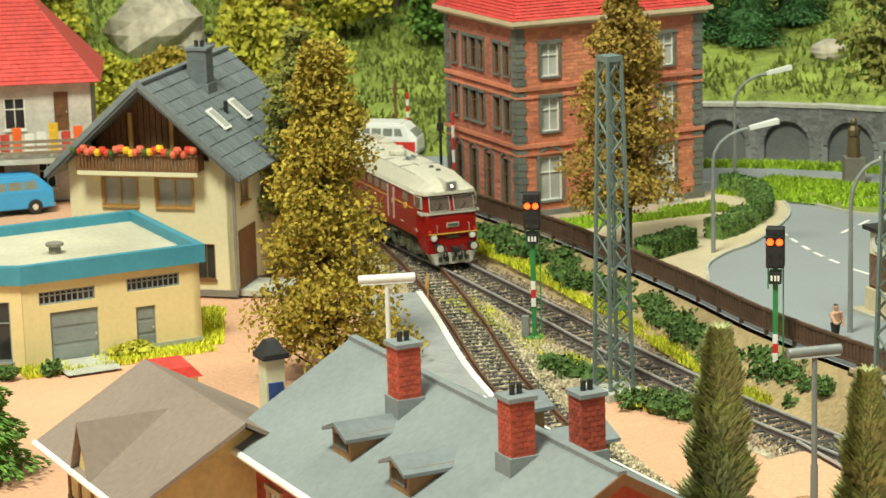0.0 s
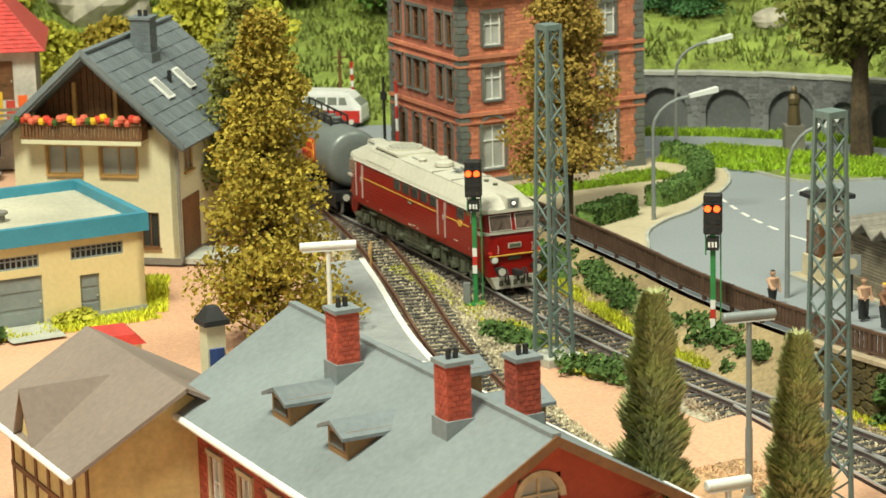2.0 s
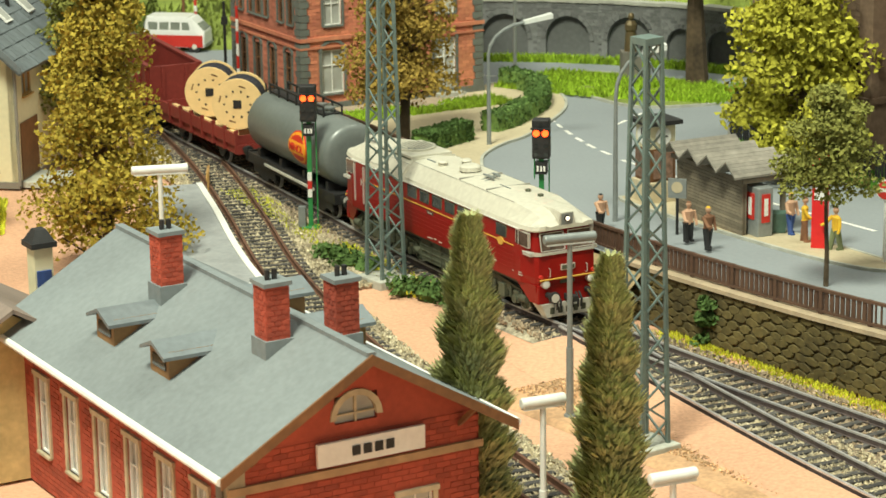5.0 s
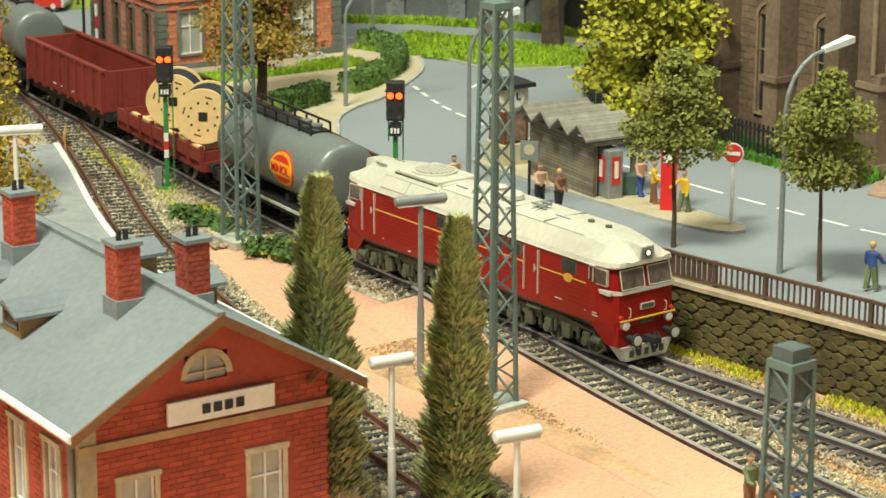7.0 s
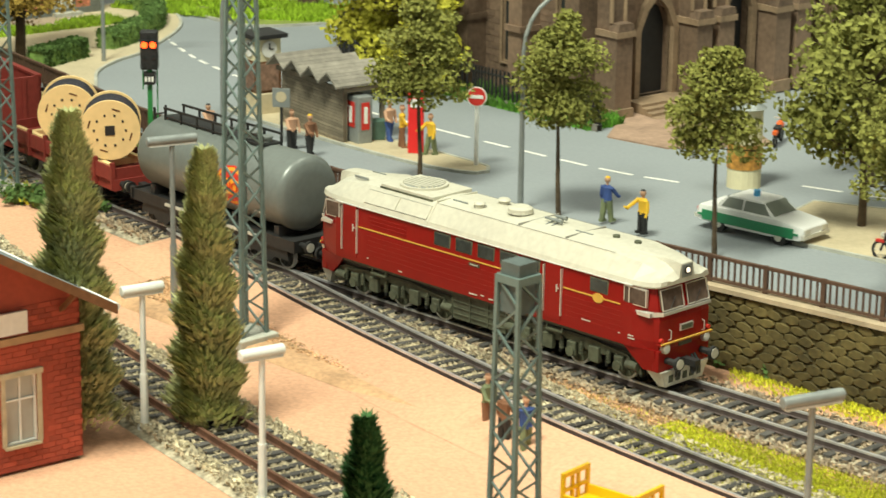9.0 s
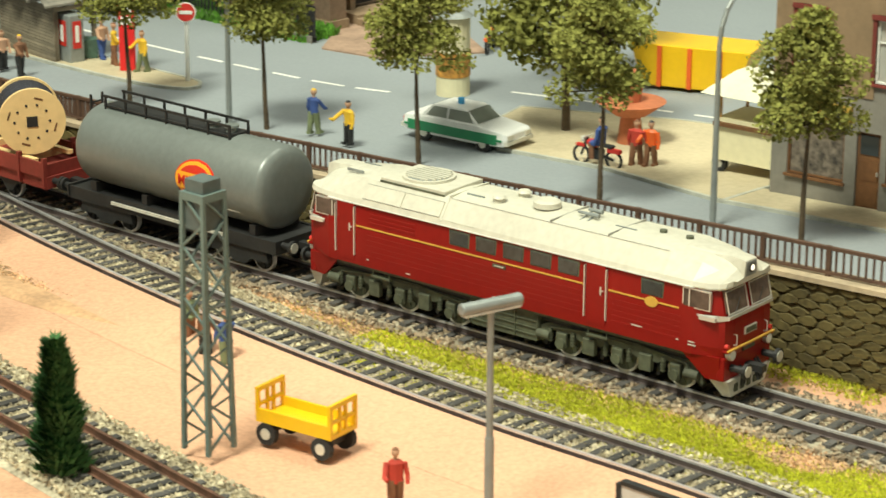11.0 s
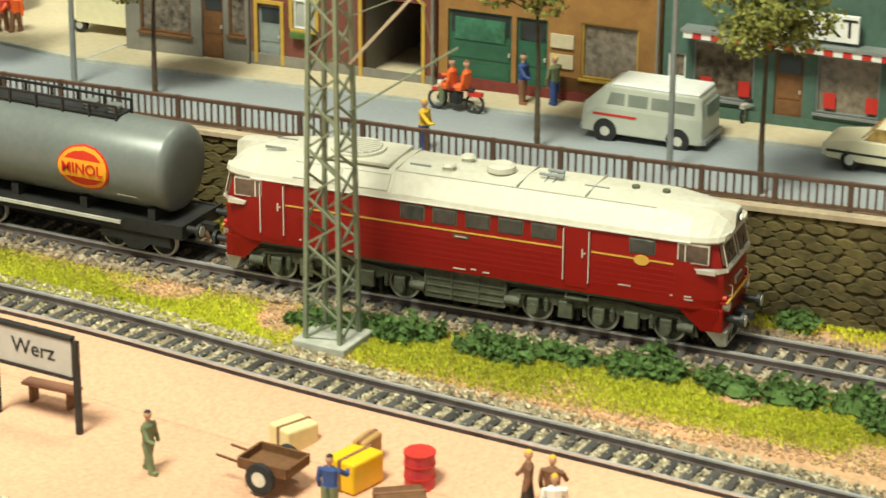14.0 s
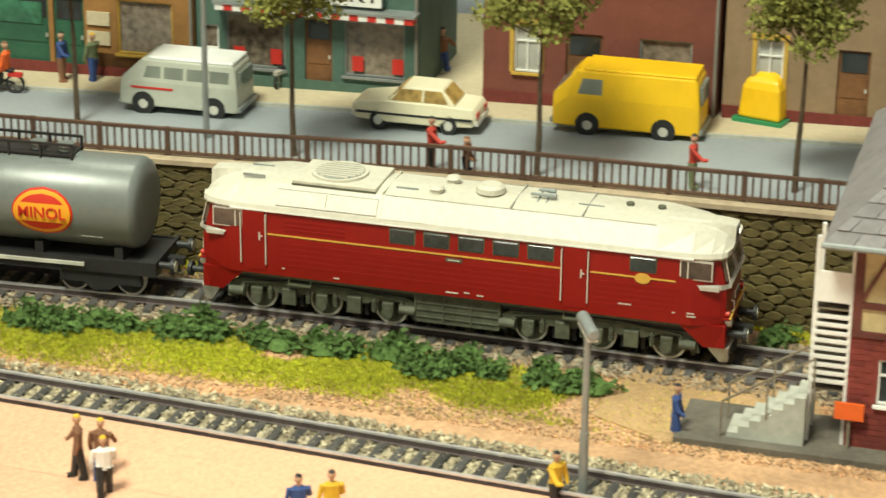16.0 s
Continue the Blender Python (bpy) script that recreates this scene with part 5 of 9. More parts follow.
# brick station-style building with red roof beside the street
def brick_building():
    b = thing("brick_building", 4.3, 143.9, 1.1, 25, "three-storey orange brick building with grey quoins and red tiled roof", "building")
    W, D, H = 12.0, 9.5, 11.0
    I = Matrix.Identity(4)
    front = [(1.3, 2.75, 0.95, 3.5), (5.15, 6.6, 0.95, 3.5), (8.75, 10.2, 0.3, 3.5), (1.5, 2.65, 4.95, 6.9), (5.3, 6.45, 4.95, 6.9), (9.0, 10.15, 4.95, 6.9), (1.5, 2.65, 8.1, 10.0), (5.3, 6.45, 8.1, 10.0), (9.0, 10.15, 8.1, 10.0)]
    facade(b, I, W, H, front, BRICK_ORANGE)
    brick_relief(b, I, W, H, front, BRICK_ORANGE, inset=0.5)
    for k, o in enumerate(front):
        window(b, I, o, PAINT_WHITE, PANE_PALE, (1, 1), True, QUOIN if k > 2 else QUOIN, k in (0, 1, 2))
    side = turn(0, D, -90)
    sw = [(1.2, 2.1, 0.6, 3.3), (3.2, 4.1, 0.6, 3.3), (5.2, 6.1, 0.6, 3.3), (7.4, 8.3, 0.6, 3.3)]
    for z0, z1 in ((5.0, 6.8), (8.15, 9.9)):
        sw += [(1.0, 1.7, z0, z1), (2.5, 3.1, z0, z1), (3.4, 4.3, z0, z1), (4.6, 5.2, z0, z1), (6.6, 7.3, z0, z1), (7.9, 8.6, z0, z1)]
    # side wall turned from the light: its shade is in the brick colour
    facade(b, side, D, H, sw, BRICK_SHADED, t=0.3)
    brick_relief(b, side, D, H, sw, BRICK_SHADED, inset=0.5)
    for k, o in enumerate(sw):
        window(b, side, o, WOOD_BROWN, PANE_DARK, (1, 1), True, QUOIN, k < 4)
    back = Shape().box(0.35, W, D - 0.3, D, 0, H).box(W - 0.3, W, 0.35, D - 0.3, 0, H)
    part("rear_wall", back, BRICK_ORANGE, b)
    for z in (4.1, 7.4):
        part("string_course", Shape().box(-0.14, W + 0.14, -0.14, 0.02, z, z + 0.22).box(-0.14, 0.02, 0.02, D, z, z + 0.22), BRICK_ORANGE, b)
        part("string_course", Shape().box(-0.1, W + 0.1, -0.1, 0.02, z - 0.45, z - 0.33).box(-0.1, 0.02, 0.02, D, z - 0.45, z - 0.33), BRICK_ORANGE, b)
    for x in (0, W - 0.45):
        for k in range(27):
            ww = 0.62 if k % 2 else 0.48
            xa = -0.07 if x == 0 else W - ww
            part("quoin", Shape().box(xa, xa + ww + (0.07 if x else 0), -0.08, 0.02, k * 0.405 + 0.02, k * 0.405 + 0.39), QUOIN, b)
    for k in range(27):
        ww = 0.62 if k % 2 else 0.48
        part("quoin", Shape().box(-0.08, 0.02, 0.021, ww, k * 0.405 + 0.02, k * 0.405 + 0.39), QUOIN, b)
        part("quoin", Shape().box(-0.08, 0.02, D - ww, D, k * 0.405 + 0.02, k * 0.405 + 0.39), QUOIN, b)
    part("plinth", Shape().box(-0.12, W + 0.12, -0.12, -0.02, 0, 0.42).box(-0.12, -0.02, -0.02, D, 0, 0.42), QUOIN, b)
    part("cornice", Shape().box(-0.3, W + 0.3, -0.3, D + 0.3, H, H + 0.2).box(-0.55, W + 0.55, -0.55, D + 0.55, H + 0.2, H + 0.42), mat("cornice_cream", (0.62, 0.50, 0.33), 0.7, vary=0.08), b, "cream moulded cornice")
    z0, z1, i = H + 0.42, H + 4.6, 3.4
    e = 0.45
    part("roof", Shape().loft([[(-e, -e, z0), (W + e, -e, z0), (W + e, D + e, z0), (-e, D + e, z0)], [(i, i, z1), (W - i, i, z1), (W - i, D - i, z1), (i, D - i, z1)]]), ROOF_RED, b, "bright red hipped tile roof")
    courses(b, I, (-e, -e, z0), (W + e, -e, z0), (W - i, i, z1), (i, i, z1), 26, 60, ROOF_RED)
    courses(b, I, (-e, D + e, z0), (-e, -e, z0), (i, i, z1), (i, D - i, z1), 26, 44, ROOF_RED)
    dm = part("dormer", Shape().box(1.0, 3.0, 3.3, 5.6, H + 1.2, H + 2.9).box(0.9, 1.0, 3.2, 5.7, H + 2.7, H + 3.0), WOOD_BROWN, b, "dark wooden dormer")
    for k in range(3):
        part("dormer_window", Shape().box(0.95, 1.02, 3.5 + k * 0.7, 4.0 + k * 0.7, H + 1.5, H + 2.6), PANE_DARK, dm)
    part("door_step", Shape().box(8.7, 10.5, -0.7, -0.13, 0, 0.25), CONCRETE, b)


brick_building()


def cream_house():
    h = thing("cream_house", -19.75, 133.75, 0, -15, "cream rendered house with slate gable roof and flower balcony", "house")
    W, D, H, G = 9.1, 12.0, 7.2, 4.0
    I = Matrix.Identity(4)
    ops = [(1.9, 3.8, 4.75, 6.3), (4.9, 6.9, 4.75, 6.3), (7.0, 8.0, 0.9, 2.8), (1.7, 7.3, 7.35, 9.0)]
    facade(h, I, W, H, ops[:3], CREAM, gable=0)
    facade(h, I, W, H + 0.1, [], CREAM, z0=H) if False else None
    g = Shape().prism([(0, H), (1.2, H), (1.2, H + 1.05), ], 0, 0.35).prism([(W - 1.2, H), (W, H), (W - 1.2, H + 1.05)], 0, 0.35)
    part("gable_wall", g, CREAM, h)
    part("gable_boards", Shape().prism([(1.2, H), (W - 1.2, H), (W - 1.2, H + 1.05), (W / 2, H + G), (1.2, H + 1.05)], 1.0, 1.25), WOOD_BROWN, h, "dark brown timber boarding under the gable")
    for k in range(20):
        x = 1.4 + k * 0.33
        top = H + min(x, W - x) * G / (W / 2) - 0.1
        part("board", Shape().box(x, x + 0.29, 0.93, 1.0, H, top), WOOD_BROWN, h)
    for o in (ops[0], ops[1]):
        w = window(h, I, o, WOOD_LIGHT, PANE_PALE, (1, 0), True)
        part("shutter_frame", Shape().box(o[0] - 0.1, o[0], -0.06, 0.02, o[2], o[3]).box(o[1], o[1] + 0.1, -0.06, 0.02, o[2], o[3]), WOOD_LIGHT, w)
    window(h, I, ops[2], WOOD_BROWN, PANE_DARK, (1, 0))
    bal = part("balcony", Shape().box(0.9, 7.6, -1.0, 0.0, 6.55, 6.78), CREAM, h, "balcony slab with dark carved boards and flowers")
    for k in range(34):
        x = 0.95 + k * 0.195
        part("baluster", Shape().box(x, x + 0.15, -0.98, -0.9, 6.78, 7.6), WOOD_BROWN, bal)
    part("balcony_rail", Shape().box(0.85, 7.65, -1.04, -0.84, 7.6, 7.72).box(0.85, 7.65, -1.02, -0.86, 6.82, 6.9), WOOD_BROWN, bal)
    part("balcony_side", Shape().box(0.88, 0.96, -0.9, 0, 6.78, 7.6).box(7.54, 7.62, -0.9, 0, 6.78, 7.6), WOOD_BROWN, bal)
    part("post", Shape().box(3.3, 3.5, 0.5, 0.7, 6.9, 9.6).box(5.6, 5.8, 0.5, 0.7, 6.9, 9.6), WOOD_LIGHT, h)
    # other walls
    right = turn(W, 0, 90)
    sop = [(1.2, 2.6, 4.75, 6.2), (8.5, 9.8, 4.75, 6.2)]
    facade(h, right, D, H, sop, CREAM)
    for o in sop:
        window(h, right, o, WOOD_LIGHT, PANE_PALE, (1, 0))
    part("wall", Shape().box(0, 0.35, 0.35, D, 0, H).box(0.35, W - 0.35, D - 0.35, D, 0, H).prism([(0, H), (W, H), (W / 2, H + G)], D - 0.35, D), CREAM, h)
    part("plinth", Shape().box(-0.06, W + 0.06, -0.06, 0.0, 0, 0.35).box(W, W + 0.06, 0, D, 0, 0.35), FACE_GREY, h)
    part("cellar_door", Shape().box(W + 0.02, W + 0.06, 0.6, 3.2, 0.35, 3.4), WOOD_BROWN, h, "brown panel beside the corner")
    o, ez, rz = 0.9, H - 0.75, H + G + 0.15
    y0, y1 = -1.1, D + 0.6
    for sg, x in ((-1, -o), (1, W + o)):
        roof_slab(h, I, (x, y0, ez), (x, y1, ez), (W / 2, y1, rz), (W / 2, y0, rz), 0.22, ROOF_SLATE, "weathered blue-grey slate roof")
        courses(h, I, (x, y0, ez), (x, y1, ez), (W / 2, y1, rz), (W / 2, y0, rz), 9, 26, ROOF_SLATE, 0.06)
        part("barge_board", Shape().add([(x, y0 - 0.1, ez - 0.1), (x, y0, ez - 0.1), (W / 2, y0, rz - 0.1), (W / 2, y0 - 0.1, rz - 0.1), (x, y0 - 0.1, ez + 0.3), (x, y0, ez + 0.3), (W / 2, y0, rz + 0.3), (W / 2, y0 - 0.1, rz + 0.3)], [(0, 1, 2, 3), (4, 7, 6, 5), (0, 3, 7, 4), (1, 5, 6, 2), (0, 4, 5, 1), (3, 2, 6, 7)]), ROOF_SLATE, h)
    part("ridge_cap", Shape().box(W / 2 - 0.2, W / 2 + 0.2, y0, y1, rz - 0.02, rz + 0.12), ROOF_SLATE, h)
    chimney(h, W / 2 + 1.0, 5.6, 9.7, 12.4, 0.55, ROOF_SLATE, ROOF_SLATE)
    k = (rz - ez) / (W / 2 + o)
    for x, y in ((7.4, 3.0), (7.4, 6.4)):
        z = ez + (W + o - x) * k
        sk = Matrix.Translation((x, y, z + 0.12)) @ Matrix.Rotation(math.atan(k), 4, "Y")
        w = part("skylight", Shape().box(-0.75, 0.75, -0.45, 0.45, 0, 0.1, sk), PAINT_WHITE, h, "small white-framed skylight")
        part("skylight_pane", Shape().box(-0.62, 0.62, -0.33, 0.33, 0.09, 0.12, sk), PANE_PALE, w)
    part("vent_pipe", Shape().cyl((7.2, 4.8, 8.6), (7.2, 4.8, 9.6), 0.12), DARK, h)
    part("downpipe", Shape().cyl((W + 0.12, -0.12, 0.2), (W + 0.12, -0.12, H - 0.2), 0.09), FACE_GREY, h)
    part("step", Shape().box(W + 0.1, W + 2.6, 0.3, 3.3, 0, 0.3), CONCRETE, h)
    rng = random.Random(3)
    colors = [mat("red_flowers", (0.7, 0.06, 0.03), 0.8), mat("yellow_flowers", (0.8, 0.5, 0.02), 0.8), LEAF_BUSH, mat("coral_flowers", (0.75, 0.15, 0.08), 0.8)]
    for k in range(26):
        x = 0.8 + k * 0.265
        c = (x, -1.05 + rng.uniform(-0.1, 0.1), 7.78 + rng.uniform(-0.05, 0.25))
        part("flower_clump", Shape().ball(c, 0.24, 0.2, 0.24, 6, 4), colors[rng.randrange(4)], bal)


cream_house()


def flat_building():
    b = thing("flat_roofed_workshop", -19.9, 118.0, 0, 26.6, "yellow rendered workshop with flat roof and blue fascia", "building")
    W, D, H = 8.95, 9.5, 4.3
    I = Matrix.Identity(4)
    ops = [(0.8, 3.6, 2.9, 3.55), (5.2, 7.9, 3.0, 3.65), (1.3, 3.7, 0.0, 2.5), (5.6, 6.6, 0.1, 2.2)]
    facade(b, I, W, H, ops, CREAM_YELLOW)
    for o in ops[:2]:
        w = window(b, I, o, DOOR_GREY, PANE_DARK, (9, 1), False)
    door(b, I, ops[2], DOOR_GREY, "grey-green panelled garage door")
    door(b, I, ops[3], DOOR_GREY, "plain grey-green side door")
    right = turn(W, 0, 90)
    facade(b, right, D, H, [], CREAM_YELLOW)
    part("rear_wall", Shape().box(0, W - 0.35, D - 0.35, D, 0, H), CREAM_YELLOW, b)
    left = turn(-5.0, 3.0, -31)
    facade(b, left, 5.8, H, [(0.6, 5.2, 0.3, 3.2)], CREAM_YELLOW)
    window(b, left, (0.6, 5.2, 0.3, 3.2), DOOR_GREY, PANE_DARK, (5, 1))
    part("wing_wall", Shape().box(-9, -5.0, 2.9, 3.2, 0, H), CREAM_YELLOW, b)
    part("roof", Shape().slab([(0, 0), (W, 0), (W, D), (-9, D), (-9, 3.1), (-5, 3.1)], H, H + 0.15), FLAT_ROOF, b, "pale flat gravel roof")
    f = BLUE_TRIM
    part("fascia", Shape().slab([(-0.1, -0.25), (W + 0.25, -0.25), (W + 0.25, 0.15), (0.05, 0.15)], H - 0.25, H + 0.65), f, b, "bright blue roof fascia")
    part("fascia", Shape().box(W - 0.15, W + 0.25, 0.15, D + 0.2, H - 0.25, H + 0.65), f, b)
    part("fascia", Shape().box(-9, W - 0.15, D - 0.2, D + 0.2, H - 0.25, H + 0.65), f, b)
    part("fascia", Shape().slab([(-0.1, -0.25), (0.05, 0.15), (-5, 3.3), (-5.1, 2.9)], H - 0.25, H + 0.65), f, b)
    part("fascia", Shape().box(-9, -5.1, 2.9, 3.3, H - 0.25, H + 0.65), f, b)
    for x, y in ((3.0, 4.0), (-1.5, 6.0)):
        part("roof_vent", Shape().cyl((x, y, H + 0.15), (x, y, H + 0.55), 0.3).cyl((x, y, H + 0.55), (x, y, H + 0.68), 0.45), FACE_GREY, b)
    part("ramp", Shape().prism([(0, 0.02), (0, 0.12), (2.6, 0.02)], 1.2, 3.9, turn(0, 0, -90) @ Matrix.Translation((0, 0, 0))), CONCRETE, b)
    part("plinth", Shape().box(3.8, W + 0.04, -0.04, 0, 0, 0.3), CONCRETE, b)


flat_building()


def red_house():
    b = thing("red_roofed_house", -31.0, 158.5, 0, 6, "grey rendered house with red tile roof and balcony terrace", "house")
    I = Matrix.Identity(4)
    W, D, H = 9.0, 9.0, 7.6
    ops = [(3.6, 4.9, 4.6, 6.6), (6.7, 7.6, 4.4, 6.9), (1.2, 3.4, 0.0, 2.8), (5.5, 6.6, 0.8, 2.5)]
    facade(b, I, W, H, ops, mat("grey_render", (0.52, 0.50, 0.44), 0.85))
    window(b, I, ops[0], PAINT_WHITE, PANE_DARK)
    door(b, I, ops[1], WOOD_BROWN)
    door(b, I, ops[2], WOOD_BROWN)
    window(b, I, ops[3], PAINT_WHITE, PANE_DARK)
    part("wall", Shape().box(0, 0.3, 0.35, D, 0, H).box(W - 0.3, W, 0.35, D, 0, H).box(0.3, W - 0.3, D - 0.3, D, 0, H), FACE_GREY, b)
    e, z0, z1 = 0.7, H - 0.1, H + 6
    part("roof", Shape().loft([[(-e, -e, z0), (W + e, -e, z0), (W + e, D + e, z0), (-e, D + e, z0)], [(2.5, 4.4, z1), (4.5, 4.4, z1), (4.5, 4.6, z1), (2.5, 4.6, z1)]]), ROOF_RED, b, "steep red tile roof")
    courses(b, I, (-e, -e, z0), (W + e, -e, z0), (4.5, 4.4, z1), (2.5, 4.4, z1), 26, 40, ROOF_RED)
    ter = part("terrace", Shape().box(1.0, 8.8, -3.0, -0.02, 2.9, 3.2), CONCRETE, b)
    part("terrace_wall", Shape().box(1.2, 1.5, -2.9, -2.6, 0, 2.9).box(8.3, 8.6, -2.9, -2.6, 0, 2.9), FACE_GREY, ter)
    for z in (3.5, 3.85, 4.2):
        part("terrace_rail", Shape().box(1.0, 8.8, -3.0, -2.92, z, z + 0.2), WOOD_GREY, ter)
    rng = random.Random(8)
    for k in range(9):
        c = (2.2 + k * 0.75, -2.4, 4.4)
        part("laundry", Shape().box(c[0] - 0.28, c[0] + 0.28, -2.3, -2.15, 3.6, 5.0 + rng.uniform(-0.4, 0.3)), [PAINT_WHITE, YELLOW, RED_CLOTH, ORANGE, PAINT_WHITE][k % 5], ter, "coloured laundry and flowers on the terrace" if k == 0 else "")


red_house()


def station():
    b = thing("station_building", 4.84, 72.94, 0, 26.5, "red brick country station with grey roof, dormers and three chimneys", "building")
    I = Matrix.Identity(4)
    W, L, H, R = 4.4, 17.0, 5.8, 8.4
    sl = (8.5 - 5.5) / 5.2
    gm = turn(-W, 0, 0)
    go = [(1.3, 2.5, 0.9, 3.3), (5.9, 7.1, 0.9, 3.3), (3.5, 4.9, 6.05, 7.1)]
    facade(b, gm, 2 * W, H, go[:2], BRICK_RED)
    g = part("gable", Shape().prism([(-W, H), (-0.75, H), (-0.75, R - 0.1 - 0.75 * sl)], 0, 0.3).prism([(0.75, H), (W, H), (0.75, R - 0.1 - 0.75 * sl)], 0, 0.3).prism([(-0.75, H), (0.75, H), (0.75, 6.05), (-0.75, 6.05)], 0, 0.3).prism([(-0.75, 6.95), (0.75, 6.95), (0.75, 7.8), (0, R - 0.1), (-0.75, 7.8)], 0, 0.3), BRICK_RED, b)
    n = 10
    win = part("arched_window", Shape().prism([(-0.72, 6.06)] + [(-0.72 * math.cos(math.pi * k / n), 6.2 + 0.72 * math.sin(math.pi * k / n)) for k in range(n + 1)] + [(0.72, 6.06)], 0.12, 0.16), PANE_PALE, b, "half-round gable window with pale frame")
    s = Shape()
    for k in range(n):
        a0, a1 = math.pi * k / n, math.pi * (k + 1) / n
        s.add([(rr * math.cos(a), yy, 6.2 + rr * math.sin(a)) for yy in (-0.06, 0.08) for rr in (0.72, 0.92) for a in (a0, a1)], [(0, 1, 3, 2), (4, 6, 7, 5), (0, 4, 5, 1), (2, 3, 7, 6), (0, 2, 6, 4), (1, 5, 7, 3)])
    s.box(-0.04, 0.04, 0.02, 0.1, 6.06, 6.9).box(-0.7, 0.7, 0.02, 0.1, 6.3, 6.36)
    part("frame", s, mat("sandstone", (0.50, 0.42, 0.28), 0.8), win)
    for o in go[:2]:
        window(b, gm, o, PAINT_WHITE, PANE_PALE, (1, 1), True, mat("sandstone_trim", (0.50, 0.42, 0.28), 0.8))
    brick_relief(b, gm, 2 * W, H, go, BRICK_RED, 0.5, 0.19)
    lm = turn(-W, L, -90)
    lo_ = [(1.5 + k * 2.6, 2.5 + k * 2.6, 1.4, 4.2) for k in range(6)]
    facade(b, lm, L, H, lo_, BRICK_RED)
    brick_relief(b, lm, L, H, lo_, BRICK_RED, 0.5, 0.19)
    for o in lo_:
        window(b, lm, o, PAINT_WHITE, PANE_PALE, (1, 1), True, mat("sandstone_side", (0.50, 0.42, 0.28), 0.8))
    rm = turn(W, 0, 90)
    facade(b, rm, L, H, [], BRICK_RED)
    part("rear_wall", Shape().box(-W + 0.35, W - 0.35, L - 0.35, L, 0, H).prism([(-W, H), (W, H), (0, R - 0.1)], L - 0.35, L), BRICK_RED, b)
    part("corner_stone", Shape().box(-W - 0.08, -W + 0.5, -0.08, 0.02, 0, H).box(-W - 0.08, -W + 0.02, 0.02, 0.5, 0, H), mat("corner_sandstone", (0.36, 0.30, 0.2), 0.8), b)
    part("string_course", Shape().box(-W - 0.1, W + 0.1, -0.14, 0.0, 4.45, 4.7), mat("course_stone", (0.40, 0.26, 0.14), 0.8), b)
    part("name_board", Shape().box(-1.5, 2.3, -0.26, -0.14, 4.85, 5.6), PAINT_WHITE, b, "white name board with dark illegible letters")
    for k in range(4):
        part("letter_bar", Shape().box(-0.3 + k * 0.4, -0.02 + k * 0.4, -0.3, -0.255, 5.07, 5.38), DARK, b)
    e0, e1, ez = -1.1, L + 0.9, 5.5
    for sg in (-1, 1):
        x = sg * 5.2
        roof_slab(b, I, (x, e0, ez), (x, e1, ez), (0, e1, 8.5), (0, e0, 8.5), 0.16, ROOF_GREY, "smooth blue-grey felt roof")
        part("gutter", Shape().cyl((x, e0, ez - 0.1), (x, e1, ez - 0.1), 0.14, n=8), PAINT_WHITE, b, "pale gutter")
        part("barge_board", Shape().add([(x, e0 - 0.08, ez - 0.35), (x, e0 - 0.002, ez - 0.35), (0, e0 - 0.002, 8.15), (0, e0 - 0.08, 8.15), (x, e0 - 0.08, ez), (x, e0 - 0.002, ez), (0, e0 - 0.002, 8.5), (0, e0 - 0.08, 8.5)], [(0, 1, 2, 3), (4, 7, 6, 5), (0, 3, 7, 4), (1, 5, 6, 2), (0, 4, 5, 1), (3, 2, 6, 7)]), WOOD_BROWN, b)
        part("brace", Shape().bar((sg * 3.7, e0 + 0.1, 6.1), (sg * 3.7, 0, 5.3), 0.15).bar((sg * 3.7, e0 + 0.1, 6.1), (sg * 2.6, e0 + 0.1, 6.75), 0.15), WOOD_BROWN, b)
    part("ridge_cap", Shape().box(-0.15, 0.15, e0, e1, 8.42, 8.56), ROOF_GREY, b)
    part("downpipe", Shape().cyl((-W - 0.2, 0.3, 0.2), (-W - 0.2, 0.3, 5.0), 0.11), FACE_GREY, b)
    dormer_wood = mat("dormer_wood", (0.26, 0.15, 0.06), 0.7)
    for sg in (-1, 1):
        for y in (11.0, 6.6):
            # level-roofed dormers that run back into the slope
            z0, z1, xf = 8.5 - sl * 3.6, 7.35, sg * 3.6
            xb = sg * (8.5 - z1) / sl
            d = part("dormer", Shape().prism([(xf, z0 - 0.1), (xf, z1), (xb, z1)], y - 0.72, y + 0.72), dormer_wood, b, "small dormer with brown cheeks")
            xo, xi = xf + sg * 0.28, xb - sg * 0.5
            part("dormer_roof", Shape().loft([[(x, y - 0.95, z1 - 0.1), (x, y, z1 + 0.28), (x, y + 0.95, z1 - 0.1), (x, y + 0.95, z1 - 0.22), (x, y, z1 + 0.14), (x, y - 0.95, z1 - 0.22)] for x in (xo, xi)]), ROOF_SLATE, d)
            part("dormer_window", Shape().box(min(xf, xf + sg * 0.04), max(xf, xf + sg * 0.04), y - 0.5, y + 0.5, z0 + 0.25, z1 - 0.25), PANE_DARK, d)
    chimney(b, -1.25, 11.0, 7.4, 10.0, 0.42, BRICK_RED, ROOF_GREY)
    chimney(b, -1.15, 3.3, 7.4, 10.0, 0.42, BRICK_RED, ROOF_GREY)
    chimney(b, 1.6, 3.8, 7.0, 9.6, 0.42, BRICK_RED, ROOF_GREY)


station()


